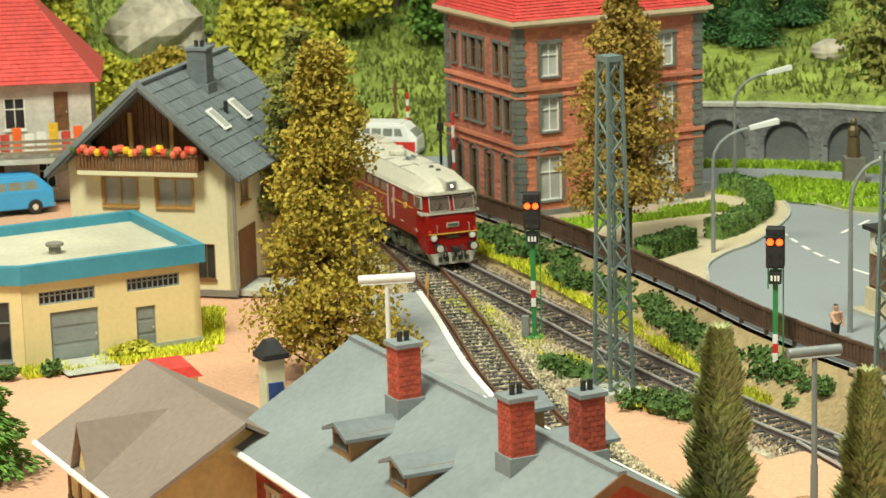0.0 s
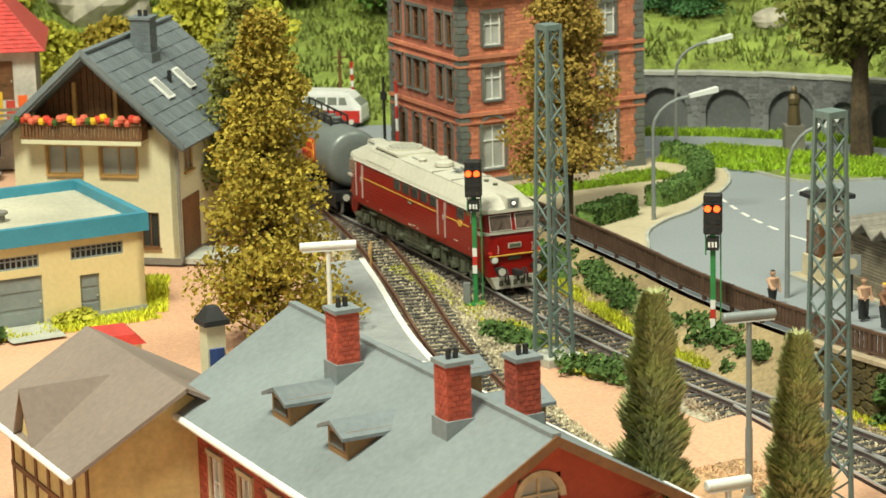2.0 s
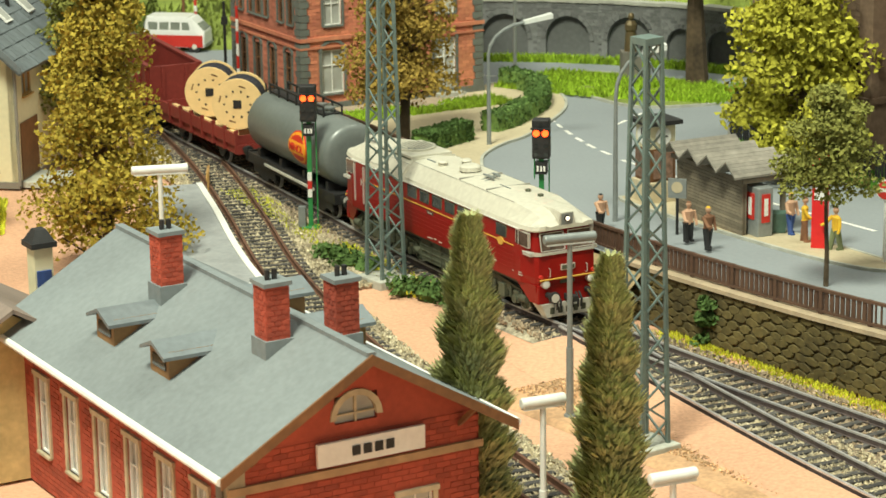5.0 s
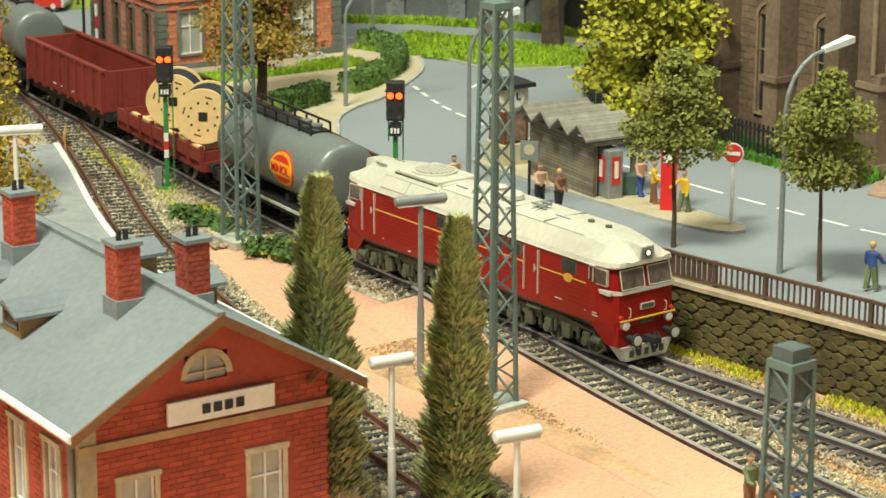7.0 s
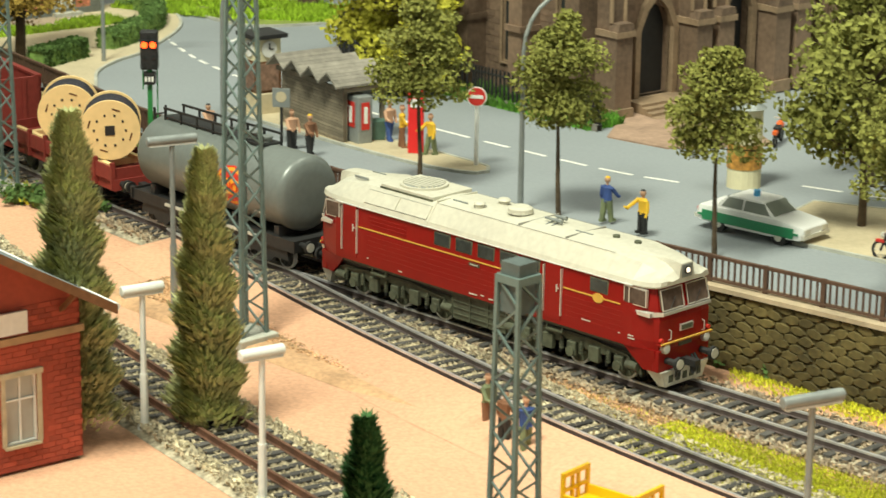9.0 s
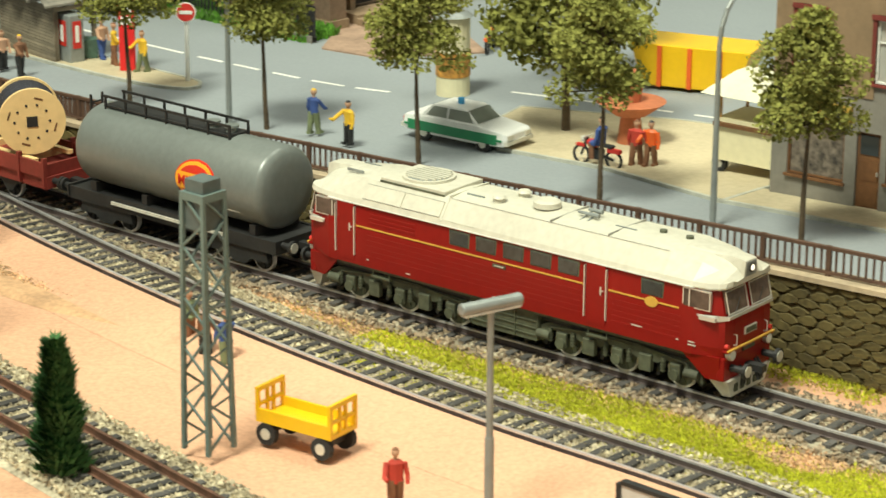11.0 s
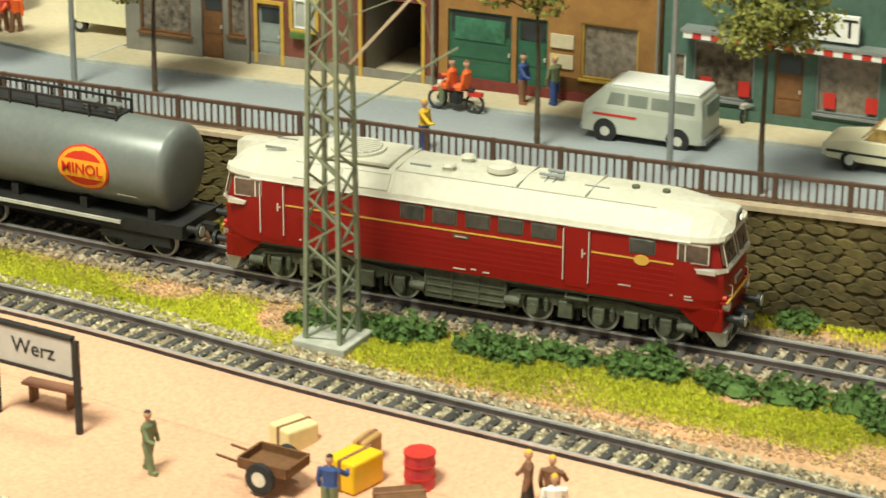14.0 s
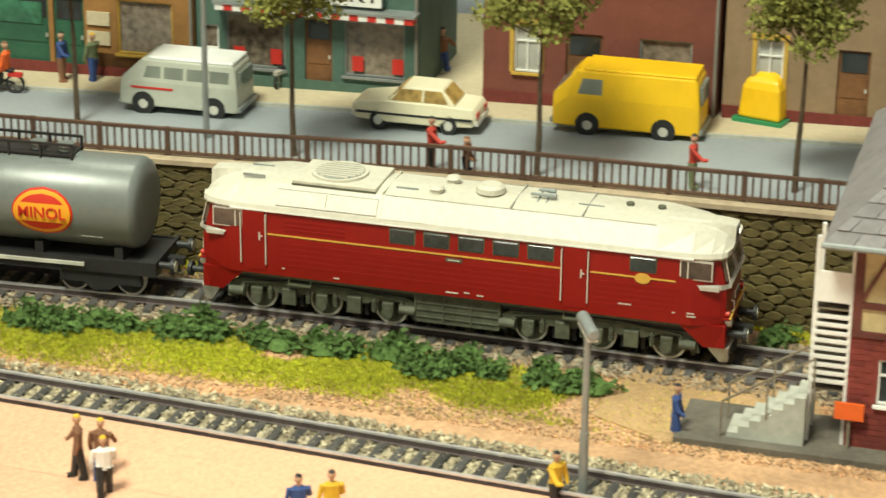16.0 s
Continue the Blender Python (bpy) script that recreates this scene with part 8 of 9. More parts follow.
def platform_lamp(x, y, h, rz, pale=False, head=2.1):
    t = thing("platform_lamp", x, y, 0, rz, "grey platform lamp post with a long tube head", "platform lamp", "platform lamps")
    m = LAMP_PALE if pale else LAMP_GREY
    part("foot", Shape().cyl((0, 0, -0.12), (0, 0, 0.15), 0.3, 0.22, n=12), m, t)
    part("post", Shape().cyl((0, 0, 0), (0, 0, h * 0.4), 0.15, 0.14).cyl((0, 0, h * 0.4), (0, 0, h), 0.11, 0.10), m, t)
    hd = part("lamp_head", Shape().cyl((-head * 0.5, 0, h + 0.1), (head * 0.5, 0, h + 0.1), 0.2, n=10), m, t, bevel=0.08)
    part("lamp_glass", Shape().box(-head * 0.46, head * 0.46, -0.14, 0.14, h - 0.12, h - 0.05), LAMP_PALE, hd)
    return t


platform_lamp(13.56, 90.5, 7.0, 15)
platform_lamp(28.37, 57.6, 6.75, 15)
platform_lamp(-2.3, 104.5, 6.9, 8, True, 2.4)
platform_lamp(52.2, 27.6, 5.5, 60, False, 1.5)
platform_lamp(11.1, 77.2, 5.0, 20, True, 1.6)
platform_lamp(14.2, 69.6, 5.0, 20, True, 1.6)
platform_lamp(23.0, 46.9, 5.1, 15, True, 2.0)


def street_lamp(x, y, h, rz, reach=3.6):
    t = thing("street_lamp", x, y, road_z(y), rz, "tall grey curved street lamp", "street lamp", "street lamps")
    pts = [Vector((0, 0, 0)), Vector((0, 0, h * 0.72))] + [Vector((reach * 0.62 * (1 - math.cos(a)), 0, h * 0.72 + h * 0.24 * math.sin(a))) for a in (0.3, 0.6, 0.9, 1.2, 1.5)]
    s = Shape()
    for k in range(len(pts) - 1):
        s.cyl(pts[k], pts[k + 1], 0.13 if k == 0 else 0.09, 0.09, n=8)
    part("post", s, LAMP_GREY, t)
    p = pts[-1]
    part("lamp_head", Shape().loft([[(p.x - 0.1, -0.15, p.z - 0.1), (p.x - 0.1, 0.15, p.z - 0.1), (p.x - 0.1, 0.15, p.z + 0.1), (p.x - 0.1, -0.15, p.z + 0.1)], [(p.x + reach * 0.4, -0.24, p.z + 0.15), (p.x + reach * 0.4, 0.24, p.z + 0.15), (p.x + reach * 0.4, 0.24, p.z + 0.42), (p.x + reach * 0.4, -0.24, p.z + 0.42)]]), LAMP_PALE, t)
    return t


for x, y, h, rz in ((14.1, 131.8, 6.9, 10), (17.5, 152.3, 7.2, 10), (28.7, 94.4, 9.4, 30), (42.1, 73.5, 9.4, 30), (56.0, 52.2, 9.4, 30), (-16.0, 146.0, 9.0, 8)):
    street_lamp(x, y, h, rz)
street_lamp(18.3, 112.6, 8.2, 5, 2.4)


def light_signal(x, y, h, rz, label, base_red=False):
    t = thing("light_signal", x, y, 0, rz, label, "railway signal", "light signals")
    part("foot", Shape().box(-0.42, 0.42, -0.42, 0.42, -0.1, 0.22), SIGNAL_GREEN, t)
    part("mast", Shape().box(-0.11, 0.11, -0.1, 0.1, 0.2, h - 1.7), SIGNAL_GREEN, t)
    for k, m in enumerate((PAINT_WHITE, RED_PAINT, PAINT_WHITE)):
        part("mast_plate", Shape().box(-0.11, 0.11, -0.15, -0.112, 1.7 + k * 0.42, 2.12 + k * 0.42), m, t)
    hd = part("signal_head", Shape().box(-0.40, 0.40, -0.3, 0.3, h - 1.8, h), DARK, t, "black signal screen with two red lights", bevel=0.06)
    part("lower_head", Shape().box(-0.26, 0.26, -0.28, 0.28, h - 2.5, h - 1.95), DARK, t)
    for x_ in (-0.2, 0.2):
        part("red_light", Shape().cyl((x_, -0.3, h - 0.62), (x_, -0.36, h - 0.62), 0.15, n=14), SIGNAL_RED, hd)
    for x_, z_ in ((-0.22, h - 1.2), (0.22, h - 1.2), (-0.22, h - 1.6), (0.22, h - 1.6), (0, h - 0.25)):
        part("dark_light", Shape().cyl((x_, -0.3, z_), (x_, -0.34, z_), 0.1, n=10), PANE_DARK, hd)
    part("hood", Shape().box(-0.44, 0.44, -0.46, -0.3, h - 0.42, h - 0.37), DARK, hd)
    for k, x_ in enumerate((-0.14, 0.02, 0.16)):
        part("plate_bar", Shape().box(x_ - 0.05, x_ + 0.04, -0.31, -0.282, h - 2.36, h - 2.12), PAINT_WHITE, t)
    part("ladder", Shape().box(0.3, 0.36, 0.1, 0.16, 0.2, h - 0.3).box(-0.36, -0.3, 0.1, 0.16, h - 2.8, h - 0.3), SIGNAL_GREEN, t)
    part("relay_box", Shape().box(-0.6, -0.25, -0.2, 0.2, 0.2, 1.2), LAMP_GREY, t)
    return t


light_signal(4.3, 120.7, 7.3, -8, "green-masted light signal showing two red lamps")
light_signal(14.5, 109.2, 7.75, -12, "green-masted light signal showing two red lamps by the wall")


# ---- street furniture ----
def shelter():
    t = thing("bus_shelter", 21.37, 113.62, 2.19, -67.9, "weathered timber bus shelter with folded roof", "bus shelter")
    W, D, H = 5.64, 2.2, 2.55
    k = 0
    while k * 0.155 < H:
        z = k * 0.155
        part("slat", Shape().box(0, W, -0.04, 0.04, z, z + 0.135), WOOD_GREY, t)
        k += 1
    part("rear_panel", Shape().box(0, W, 0.05, 0.12, 0, H), WOOD_GREY, t)
    for x, y in ((0.05, 0.1), (W - 0.1, 0.1), (0.05, D), (W - 0.1, D), (W / 2, D)):
        part("post", Shape().box(x - 0.1, x + 0.1, y - 0.1, y + 0.1, 0, H + 0.2), WOOD_GREY, t)
    part("side_wall", Shape().box(0.0, 0.08, 0.15, D, 0, H), WOOD_GREY, t)
    part("fascia", Shape().box(-0.3, W + 0.3, -0.2, -0.1, H, H + 0.2).box(W + 0.2, W + 0.3, -0.1, D + 0.4, H, H + 0.2), WOOD_GREY, t)
    n = 4
    for j in range(n):
        x0 = -0.4 + j * (W + 0.8) / n
        x1 = x0 + (W + 0.8) / n
        xm = (x0 + x1) / 2
        for a, b, za, zb in ((x0, xm, H + 0.25, H + 0.85), (xm, x1, H + 0.85, H + 0.25)):
            for i in range(5):
                u0, u1 = a + (b - a) * i / 5, a + (b - a) * (i + 0.93) / 5
                w0, w1 = za + (zb - za) * i / 5, za + (zb - za) * (i + 0.93) / 5
                part("roof_board", Shape().prism([(u0, w0), (u1, w1), (u1, w1 + 0.1), (u0, w0 + 0.1)], -0.7, D + 0.7), mat("roof_board", (0.22, 0.20, 0.165), 0.7, vary=0.15, piece=0.15) if (i == 0 and j == 0 and a == x0) else bpy.data.materials["roof_board"], t)
    part("bench", Shape().box(1, W - 1, 0.5, 1.0, 0.75, 0.85), WOOD_BROWN, t)
    return t


shelter()
vm = thing("ticket_machine", 24.24, 108.60, 2.25, -67.9, "grey ticket machine with a red panel", "ticket machine")
part("cabinet", Shape().box(-0.6, 0.6, -0.4, 0.4, 0, 2.3), LAMP_GREY, vm, bevel=0.06)
part("red_panel", Shape().box(0.6, 0.63, -0.22, 0.22, 0.7, 2.0), RED_PAINT, vm)
part("white_field", Shape().box(0.62, 0.65, -0.1, 0.1, 1.0, 1.8), PAINT_WHITE, vm)
part("front_panel", Shape().box(-0.3, 0.3, -0.44, -0.4, 0.8, 2.0), RED_PAINT, vm)
part("front_field", Shape().box(-0.13, 0.13, -0.46, -0.43, 1.0, 1.8), PAINT_WHITE, vm)
solo("litter_bin", Shape().loft([[(-0.3, -0.3, 0), (0.3, -0.3, 0), (0.3, 0.3, 0), (-0.3, 0.3, 0)], [(-0.4, -0.4, 0.9), (0.4, -0.4, 0.9), (0.4, 0.4, 0.9), (-0.4, 0.4, 0.9)]]), FACE_GREEN, "dark green litter bin beside the shelter", "litter bin", 25.19, 108.90, 2.3)
kc = thing("clock_column", 20.77, 116.59, 2.0, -67.9, "square clock column with advertising panels and stone foot", "clock column")
part("foot", Shape().box(-0.85, 0.85, -0.85, 0.85, 0, 1.1), PAVING, kc, bevel=0.05)
part("shaft", Shape().box(-0.7, 0.7, -0.7, 0.7, 1.1, 2.7), WOOD_BROWN, kc)
for a in range(4):
    m = Matrix.Rotation(a * math.pi / 2, 4, "Z")
    part("poster_panel", Shape().box(-0.52, 0.52, -0.76, -0.70, 1.25, 2.6, m), mat("poster", (0.22, 0.13, 0.09), 0.5, vary=0.6, grain=3), kc)
    part("clock_face", Shape().cyl(m @ Vector((0, -0.68, 3.3)), m @ Vector((0, -0.76, 3.3)), 0.42, n=18), PAINT_WHITE, kc)
    part("clock_hand", Shape().box(-0.03, 0.03, -0.79, -0.76, 3.3, 3.62, m).box(0, 0.22, -0.79, -0.76, 3.27, 3.33, m), DARK, kc)
part("clock_box", Shape().box(-0.68, 0.68, -0.68, 0.68, 2.7, 3.85), CREAM, kc)
part("cap", Shape().box(-0.95, 0.95, -0.95, 0.95, 3.85, 4.05), DARK, kc)
ne = thing("no_entry_sign", 28.6, 102.6, 2.45, -20, "round red no entry sign on a white post", "traffic sign")
part("post", Shape().cyl((0, 0, 0), (0, 0, 2.9), 0.1, n=8), PAINT_WHITE, ne)
ds = part("sign_disc", Shape().cyl((0, -0.1, 3.2), (0, -0.16, 3.2), 0.46, n=24), PAINT_WHITE, ne)
part("sign_red", Shape().cyl((0, -0.15, 3.2), (0, -0.18, 3.2), 0.41, n=24), RED_PAINT, ds)
part("sign_bar", Shape().box(-0.3, 0.3, -0.2, -0.175, 3.12, 3.28), PAINT_WHITE, ds)
rp = thing("red_pillar", 26.4, 105.6, 2.35, -20, "tall red information pillar with white panels", "information pillar")
part("pillar", Shape().box(-0.36, 0.36, -0.16, 0.16, 0, 4.3), mat("bright_red", (0.72, 0.02, 0.02), 0.45, vary=0.04), rp, bevel=0.04)
for z in (2.2, 2.7):
    part("white_panel", Shape().box(-0.25, 0.25, -0.19, -0.155, z, z + 0.4), PAINT_WHITE, rp)
bs = thing("bus_stop_sign", 20.7, 109.5, 2.15, -20, "dark bus stop plate on a thin post", "sign")
part("post", Shape().cyl((0, 0, 0), (0, 0, 2.6), 0.07, n=8), DARK, bs)
part("plate", Shape().box(-0.42, 0.42, -0.08, 0.02, 1.7, 2.6), LAMP_GREY, bs)
part("plate_face", Shape().cyl((0, -0.08, 2.2), (0, -0.1, 2.2), 0.26, n=16), PAVING, bs)
# church fence
cf = thing("churchyard_fence", 0, 0, 0, 0, "dark wrought iron fence on a low wall round the church", "fence", kind="structure")
line = smooth([(29.5, 139.0), (27.6, 134.0), (27.4, 129.2), (30.2, 122.0), (31.9, 118.2), (36.2, 109.2)], 0.3)
part("low_wall", ribbon(line, [0.15, 0.15, -0.15, -0.15], [lambda y: road_z(y), lambda y: road_z(y) + 0.35, lambda y: road_z(y) + 0.35, lambda y: road_z(y)]), FACE_GREY, cf)
part("top_rail", ribbon(line, [0.06, 0.06, -0.06, -0.06], [lambda y: road_z(y) + 1.5, lambda y: road_z(y) + 1.6, lambda y: road_z(y) + 1.6, lambda y: road_z(y) + 1.5]), DARK, cf)
pk = Shape().box(-0.05, 0.05, -0.05, 0.05, 0.3, 1.85).mesh("picket")
pk.materials.append(DARK)
for k, p in enumerate(line):
    ob = new("picket", pk)
    ob.parent = cf
    ob.matrix_basis = at(p.x, p.y, road_z(p.y))
st = thing("park_statue", 24.7, 152.6, road_z(152.6) + 0.1, 0, "dark bronze statue on a stone plinth on the grass", "statue")
part("plinth", Shape().box(-0.6, 0.6, -0.6, 0.6, 0, 1.6), FACE_GREY, st)
part("statue_body", Shape().cyl((0, 0, 1.6), (0, 0, 2.8), 0.42, 0.34, n=9).ball((0, 0, 3.1), 0.4, 0.32, 0.5).ball((0, 0, 3.75), 0.2, 0.2, 0.26), mat("bronze", (0.16, 0.12, 0.06), 0.5, 0.4), st)
# station name sign, bench
sn = thing("station_sign", 30.6, 52.65, -0.28, -60, "white station name board lettered Werz on dark posts", "station sign")
for x in (0, 3.2):
    part("post", Shape().box(x - 0.09, x + 0.09, -0.08, 0.08, -0.1, 3.3), DARK, sn)
# white board seen from its unlit side: shade mixed into a greyer white
bd = part("board", Shape().box(0.12, 3.08, -0.08, 0.08, 2.1, 3.3), mat("sign_white_shaded", (0.52, 0.49, 0.45), 0.6, vary=0.05), sn)
part("board_frame", Shape().box(0.1, 3.1, -0.12, 0.12, 3.3, 3.42).box(0.1, 3.1, -0.12, 0.12, 1.98, 2.1), DARK, sn)
lettering("Werz", 0.72, DARK, bd, pose(1.6 * CM, -0.085 * CM, 2.72 * CM, 90, 0, 0))
be = thing("bench", 32.3, 52.3, 0, -55, "brown wooden platform bench", "bench")
part("seat", Shape().box(-1.0, 1.0, -0.25, 0.25, 0.5, 0.6), mat("bench_wood", (0.32, 0.14, 0.08), 0.7), be)
for x in (-0.7, 0.7):
    part("leg", Shape().box(x - 0.06, x + 0.06, -0.2, 0.2, -0.1, 0.5), WOOD_BROWN, be)


# ---- vehicles ----
def wheel_at(parent, x, y, r):
    w = part("wheel", Shape().cyl((x, y - 0.12, r), (x, y + 0.12, r), r, n=16), TYRE, parent)
    part("hubcap", Shape().cyl((x, y + (0.1 if y > 0 else -0.1), r), (x, y + (0.14 if y > 0 else -0.14), r), r * 0.5, n=12), PALE_METAL, w)


def saloon(x, y, rz, paint, label, stripe_mat=None, blue=False, pane=None):
    t = thing("saloon_car", x, y, road_z(y) + 0.01, rz, label, "car", "cars on the street")
    hw = 1.0

    def ring(x_, w, z0, z1):
        return [(x_, -w, z0), (x_, -w * 1.02, (z0 + z1) / 2), (x_, -w * 0.94, z1), (x_, w * 0.94, z1), (x_, w * 1.02, (z0 + z1) / 2), (x_, w, z0)]

    part("body", Shape().loft([ring(-2.65, 0.85, 0.5, 0.85), ring(-2.5, 0.95, 0.35, 1.0), ring(-1.0, 1.0, 0.3, 1.06), ring(1.2, 1.0, 0.3, 1.06), ring(2.45, 0.95, 0.35, 0.92), ring(2.62, 0.86, 0.45, 0.85)]), paint, t, bevel=0.04)
    cab = part("cabin", Shape().loft([[(-1.75, -0.88, 1.02), (-1.75, 0.88, 1.02), (1.2, 0.88, 1.02), (1.2, -0.88, 1.02)], [(-1.15, -0.72, 1.58), (-1.15, 0.72, 1.58), (0.45, 0.72, 1.58), (0.45, -0.72, 1.58)]]), paint, t, bevel=0.04)
    pm = pane or PANE_DARK
    for y_ in (-1, 1):
        def q(xa, xb):
            return Shape().add([(xa, y_ * 0.875, 1.1), (xb, y_ * 0.875, 1.1), (xb - (0.35 if xb > 0.5 else 0), y_ * 0.76, 1.5), (xa + (0.3 if xa < -1 else 0), y_ * 0.76, 1.5), (xa, y_ * 0.80, 1.1), (xb, y_ * 0.80, 1.1), (xb - (0.35 if xb > 0.5 else 0), y_ * 0.70, 1.5), (xa + (0.3 if xa < -1 else 0), y_ * 0.70, 1.5)], [(0, 1, 2, 3), (4, 5, 6, 7), (0, 1, 5, 4), (3, 2, 6, 7), (0, 3, 7, 4), (1, 2, 6, 5)])
        part("side_window", q(-1.45, -0.42), pm, cab)
        part("side_window", q(-0.32, 0.95), pm, cab)
        part("bumper_strip", Shape().box(-2.5, 2.45, min(y_ * 0.9, y_ * 1.03), max(y_ * 0.9, y_ * 1.03), 0.58, 0.66), stripe_mat or DARK, t)
        if stripe_mat:
            part("door_band", Shape().box(-2.3, 2.2, min(y_ * 0.9, y_ * 1.028), max(y_ * 0.9, y_ * 1.028), 0.42, 0.82), stripe_mat, t, "green side band")
        for x_ in (-1.5, 1.5):
            wheel_at(t, x_, y_ * 0.88, 0.36)
    part("windscreen", Shape().add([(1.14, -0.74, 1.1), (1.14, 0.74, 1.1), (0.6, 0.62, 1.54), (0.6, -0.62, 1.54), (1.0, -0.74, 1.05), (1.0, 0.74, 1.05), (0.5, 0.62, 1.5), (0.5, -0.62, 1.5)], [(0, 1, 2, 3), (4, 5, 6, 7), (0, 1, 5, 4), (3, 2, 6, 7), (0, 3, 7, 4), (1, 2, 6, 5)]), pm, cab)
    part("rear_window", Shape().add([(-1.71, -0.74, 1.1), (-1.71, 0.74, 1.1), (-1.25, 0.62, 1.54), (-1.25, -0.62, 1.54), (-1.6, -0.74, 1.05), (-1.6, 0.74, 1.05), (-1.2, 0.62, 1.5), (-1.2, -0.62, 1.5)], [(0, 1, 2, 3), (4, 5, 6, 7), (0, 1, 5, 4), (3, 2, 6, 7), (0, 3, 7, 4), (1, 2, 6, 5)]), pm, cab)
    for x_ in (-2.68, 2.6):
        part("bumper", Shape().box(x_ - 0.06, x_ + 0.08, -0.92, 0.92, 0.42, 0.58), PALE_METAL, t)
    for y_ in (-0.62, 0.62):
        part("headlight", Shape().box(2.58, 2.66, y_ - 0.2, y_ + 0.2, 0.62, 0.82), PALE_METAL, t)
        part("tail_light", Shape().box(-2.68, -2.6, y_ - 0.2, y_ + 0.2, 0.64, 0.84), RED_PAINT, t)
    if blue:
        part("beacon", Shape().cyl((-0.3, 0, 1.58), (-0.3, 0, 1.82), 0.14, n=10), CAR_BLUE, t, "blue beacon")
    return t


PANE_VAN = glass("van_pane", (0.22, 0.24, 0.20), 0.1)


def minibus(x, y, z, rz, paint, label, roof=None, panes=4, H=2.25, L=2.62, lower=None, cargo=False, bar=False):
    t = thing("van", x, y, z, rz, label, "van", "vans")
    W = 1.02

    def ring(x_, w, z0, z1, lean=0):
        return [(x_, -w, z0), (x_, -w, (z0 + z1) * 0.52), (x_ - lean, -w * 0.86, z1), (x_ - lean, w * 0.86, z1), (x_, w, (z0 + z1) * 0.52), (x_, w, z0)]

    part("body", Shape().loft([ring(-L, W * 0.96, 0.32, H * 0.93, -0.12), ring(-L + 0.15, W, 0.28, H, -0.1), ring(L - 0.55, W, 0.28, H, 0.35), ring(L - 0.02, W * 0.98, 0.3, H * 0.62, 0.0), ring(L, W * 0.92, 0.36, H * 0.56, 0)]), paint, t, bevel=0.06)
    if roof:
        part("roof", Shape().box(-L + 0.2, L - 1.1, -0.86, 0.86, H - 0.04, H + 0.1), roof, t, bevel=0.08)
    for y_ in (-1, 1):
        for k in range(panes):
            if cargo and k < panes - 1:
                continue
            xa = -L + 0.35 + k * (2 * L - 1.1) / panes
            xb = xa + (2 * L - 1.1) / panes - 0.14
            ya, yb = y_ * (W - 0.02), y_ * (W * 0.90)
            part("side_window", Shape().add([(xa, ya * 1.0 + y_ * 0.015, H * 0.58), (xb, ya + y_ * 0.015, H * 0.58), (xb - (0.25 if k == panes - 1 else 0), yb + y_ * 0.02, H * 0.88), (xa, yb + y_ * 0.02, H * 0.88), (xa, ya - y_ * 0.1, H * 0.58), (xb, ya - y_ * 0.1, H * 0.58), (xb, yb - y_ * 0.1, H * 0.88), (xa, yb - y_ * 0.1, H * 0.88)], [(0, 1, 2, 3), (4, 5, 6, 7), (0, 1, 5, 4), (3, 2, 6, 7), (0, 3, 7, 4), (1, 2, 6, 5)]), PANE_VAN, t)
        for x_ in (-1.42, 1.42):
            wheel_at(t, x_, y_ * 0.9, 0.37)
            part("wheel_arch", Shape().cyl((x_, y_ * 0.95, 0.4), (x_, y_ * 1.03, 0.4), 0.46, n=16), DARK, t)
        if lower:
            part("lower_panel", Shape().box(-L + 0.1, L - 0.1, min(y_ * 0.9, y_ * 1.035), max(y_ * 0.9, y_ * 1.035), 0.34, H * 0.5), lower, t)
        if bar:
            part("side_bar", Shape().box(0.2, 1.9, min(y_ * 0.9, y_ * 1.04), max(y_ * 0.9, y_ * 1.04), H * 0.46, H * 0.5), RED_PAINT, t)
    part("windscreen", Shape().add([(L - 0.04, -0.82, H * 0.64), (L - 0.04, 0.82, H * 0.64), (L - 0.8, 0.74, H * 0.95), (L - 0.8, -0.74, H * 0.95), (L - 0.3, -0.82, H * 0.6), (L - 0.3, 0.82, H * 0.6), (L - 1.0, 0.74, H * 0.9), (L - 1.0, -0.74, H * 0.9)], [(0, 1, 2, 3), (4, 5, 6, 7), (0, 1, 5, 4), (3, 2, 6, 7), (0, 3, 7, 4), (1, 2, 6, 5)]), PANE_VAN, t)
    part("rear_window", Shape().box(-L - 0.04, -L + 0.1, -0.7, 0.7, H * 0.58, H * 0.86), PANE_VAN, t)
    for x_ in (-L - 0.05, L + 0.02):
        part("bumper", Shape().box(x_ - 0.06, x_ + 0.06, -0.98, 0.98, 0.34, 0.52), LAMP_GREY, t)
    return t


STREET = -55
saloon(37.4, 88.4, -54, CAR_WHITE, "white and green patrol saloon parked at the kerb", CAR_GREEN, True, PANE_VAN)
minibus(57.6, 55.7, road_z(55.7), STREET + 180, CAR_GREY, "pale grey-green minibus parked on the street", CAR_WHITE, 4, 2.12, 2.36, None, False, True)
cream_car = saloon(62.9, 48.2, STREET + 180, CAR_BEIGE, "cream saloon car parked on the street", None, False, mat("amber_pane", (0.42, 0.27, 0.08), 0.15, vary=0.3, bump=0))
cream_car.scale = (0.9, 0.95, 1.06)
yv = minibus(68.4, 42.6, road_z(42.6), STREET + 180, CAR_YELLOW, "bright yellow delivery van parked on the street", CAR_YELLOW, 4, 2.42, 2.75, None, True)
minibus(-26.9, 155.8, 0, 20, CAR_BLUE, "light blue minibus before the red-roofed house", CAR_BLUE)
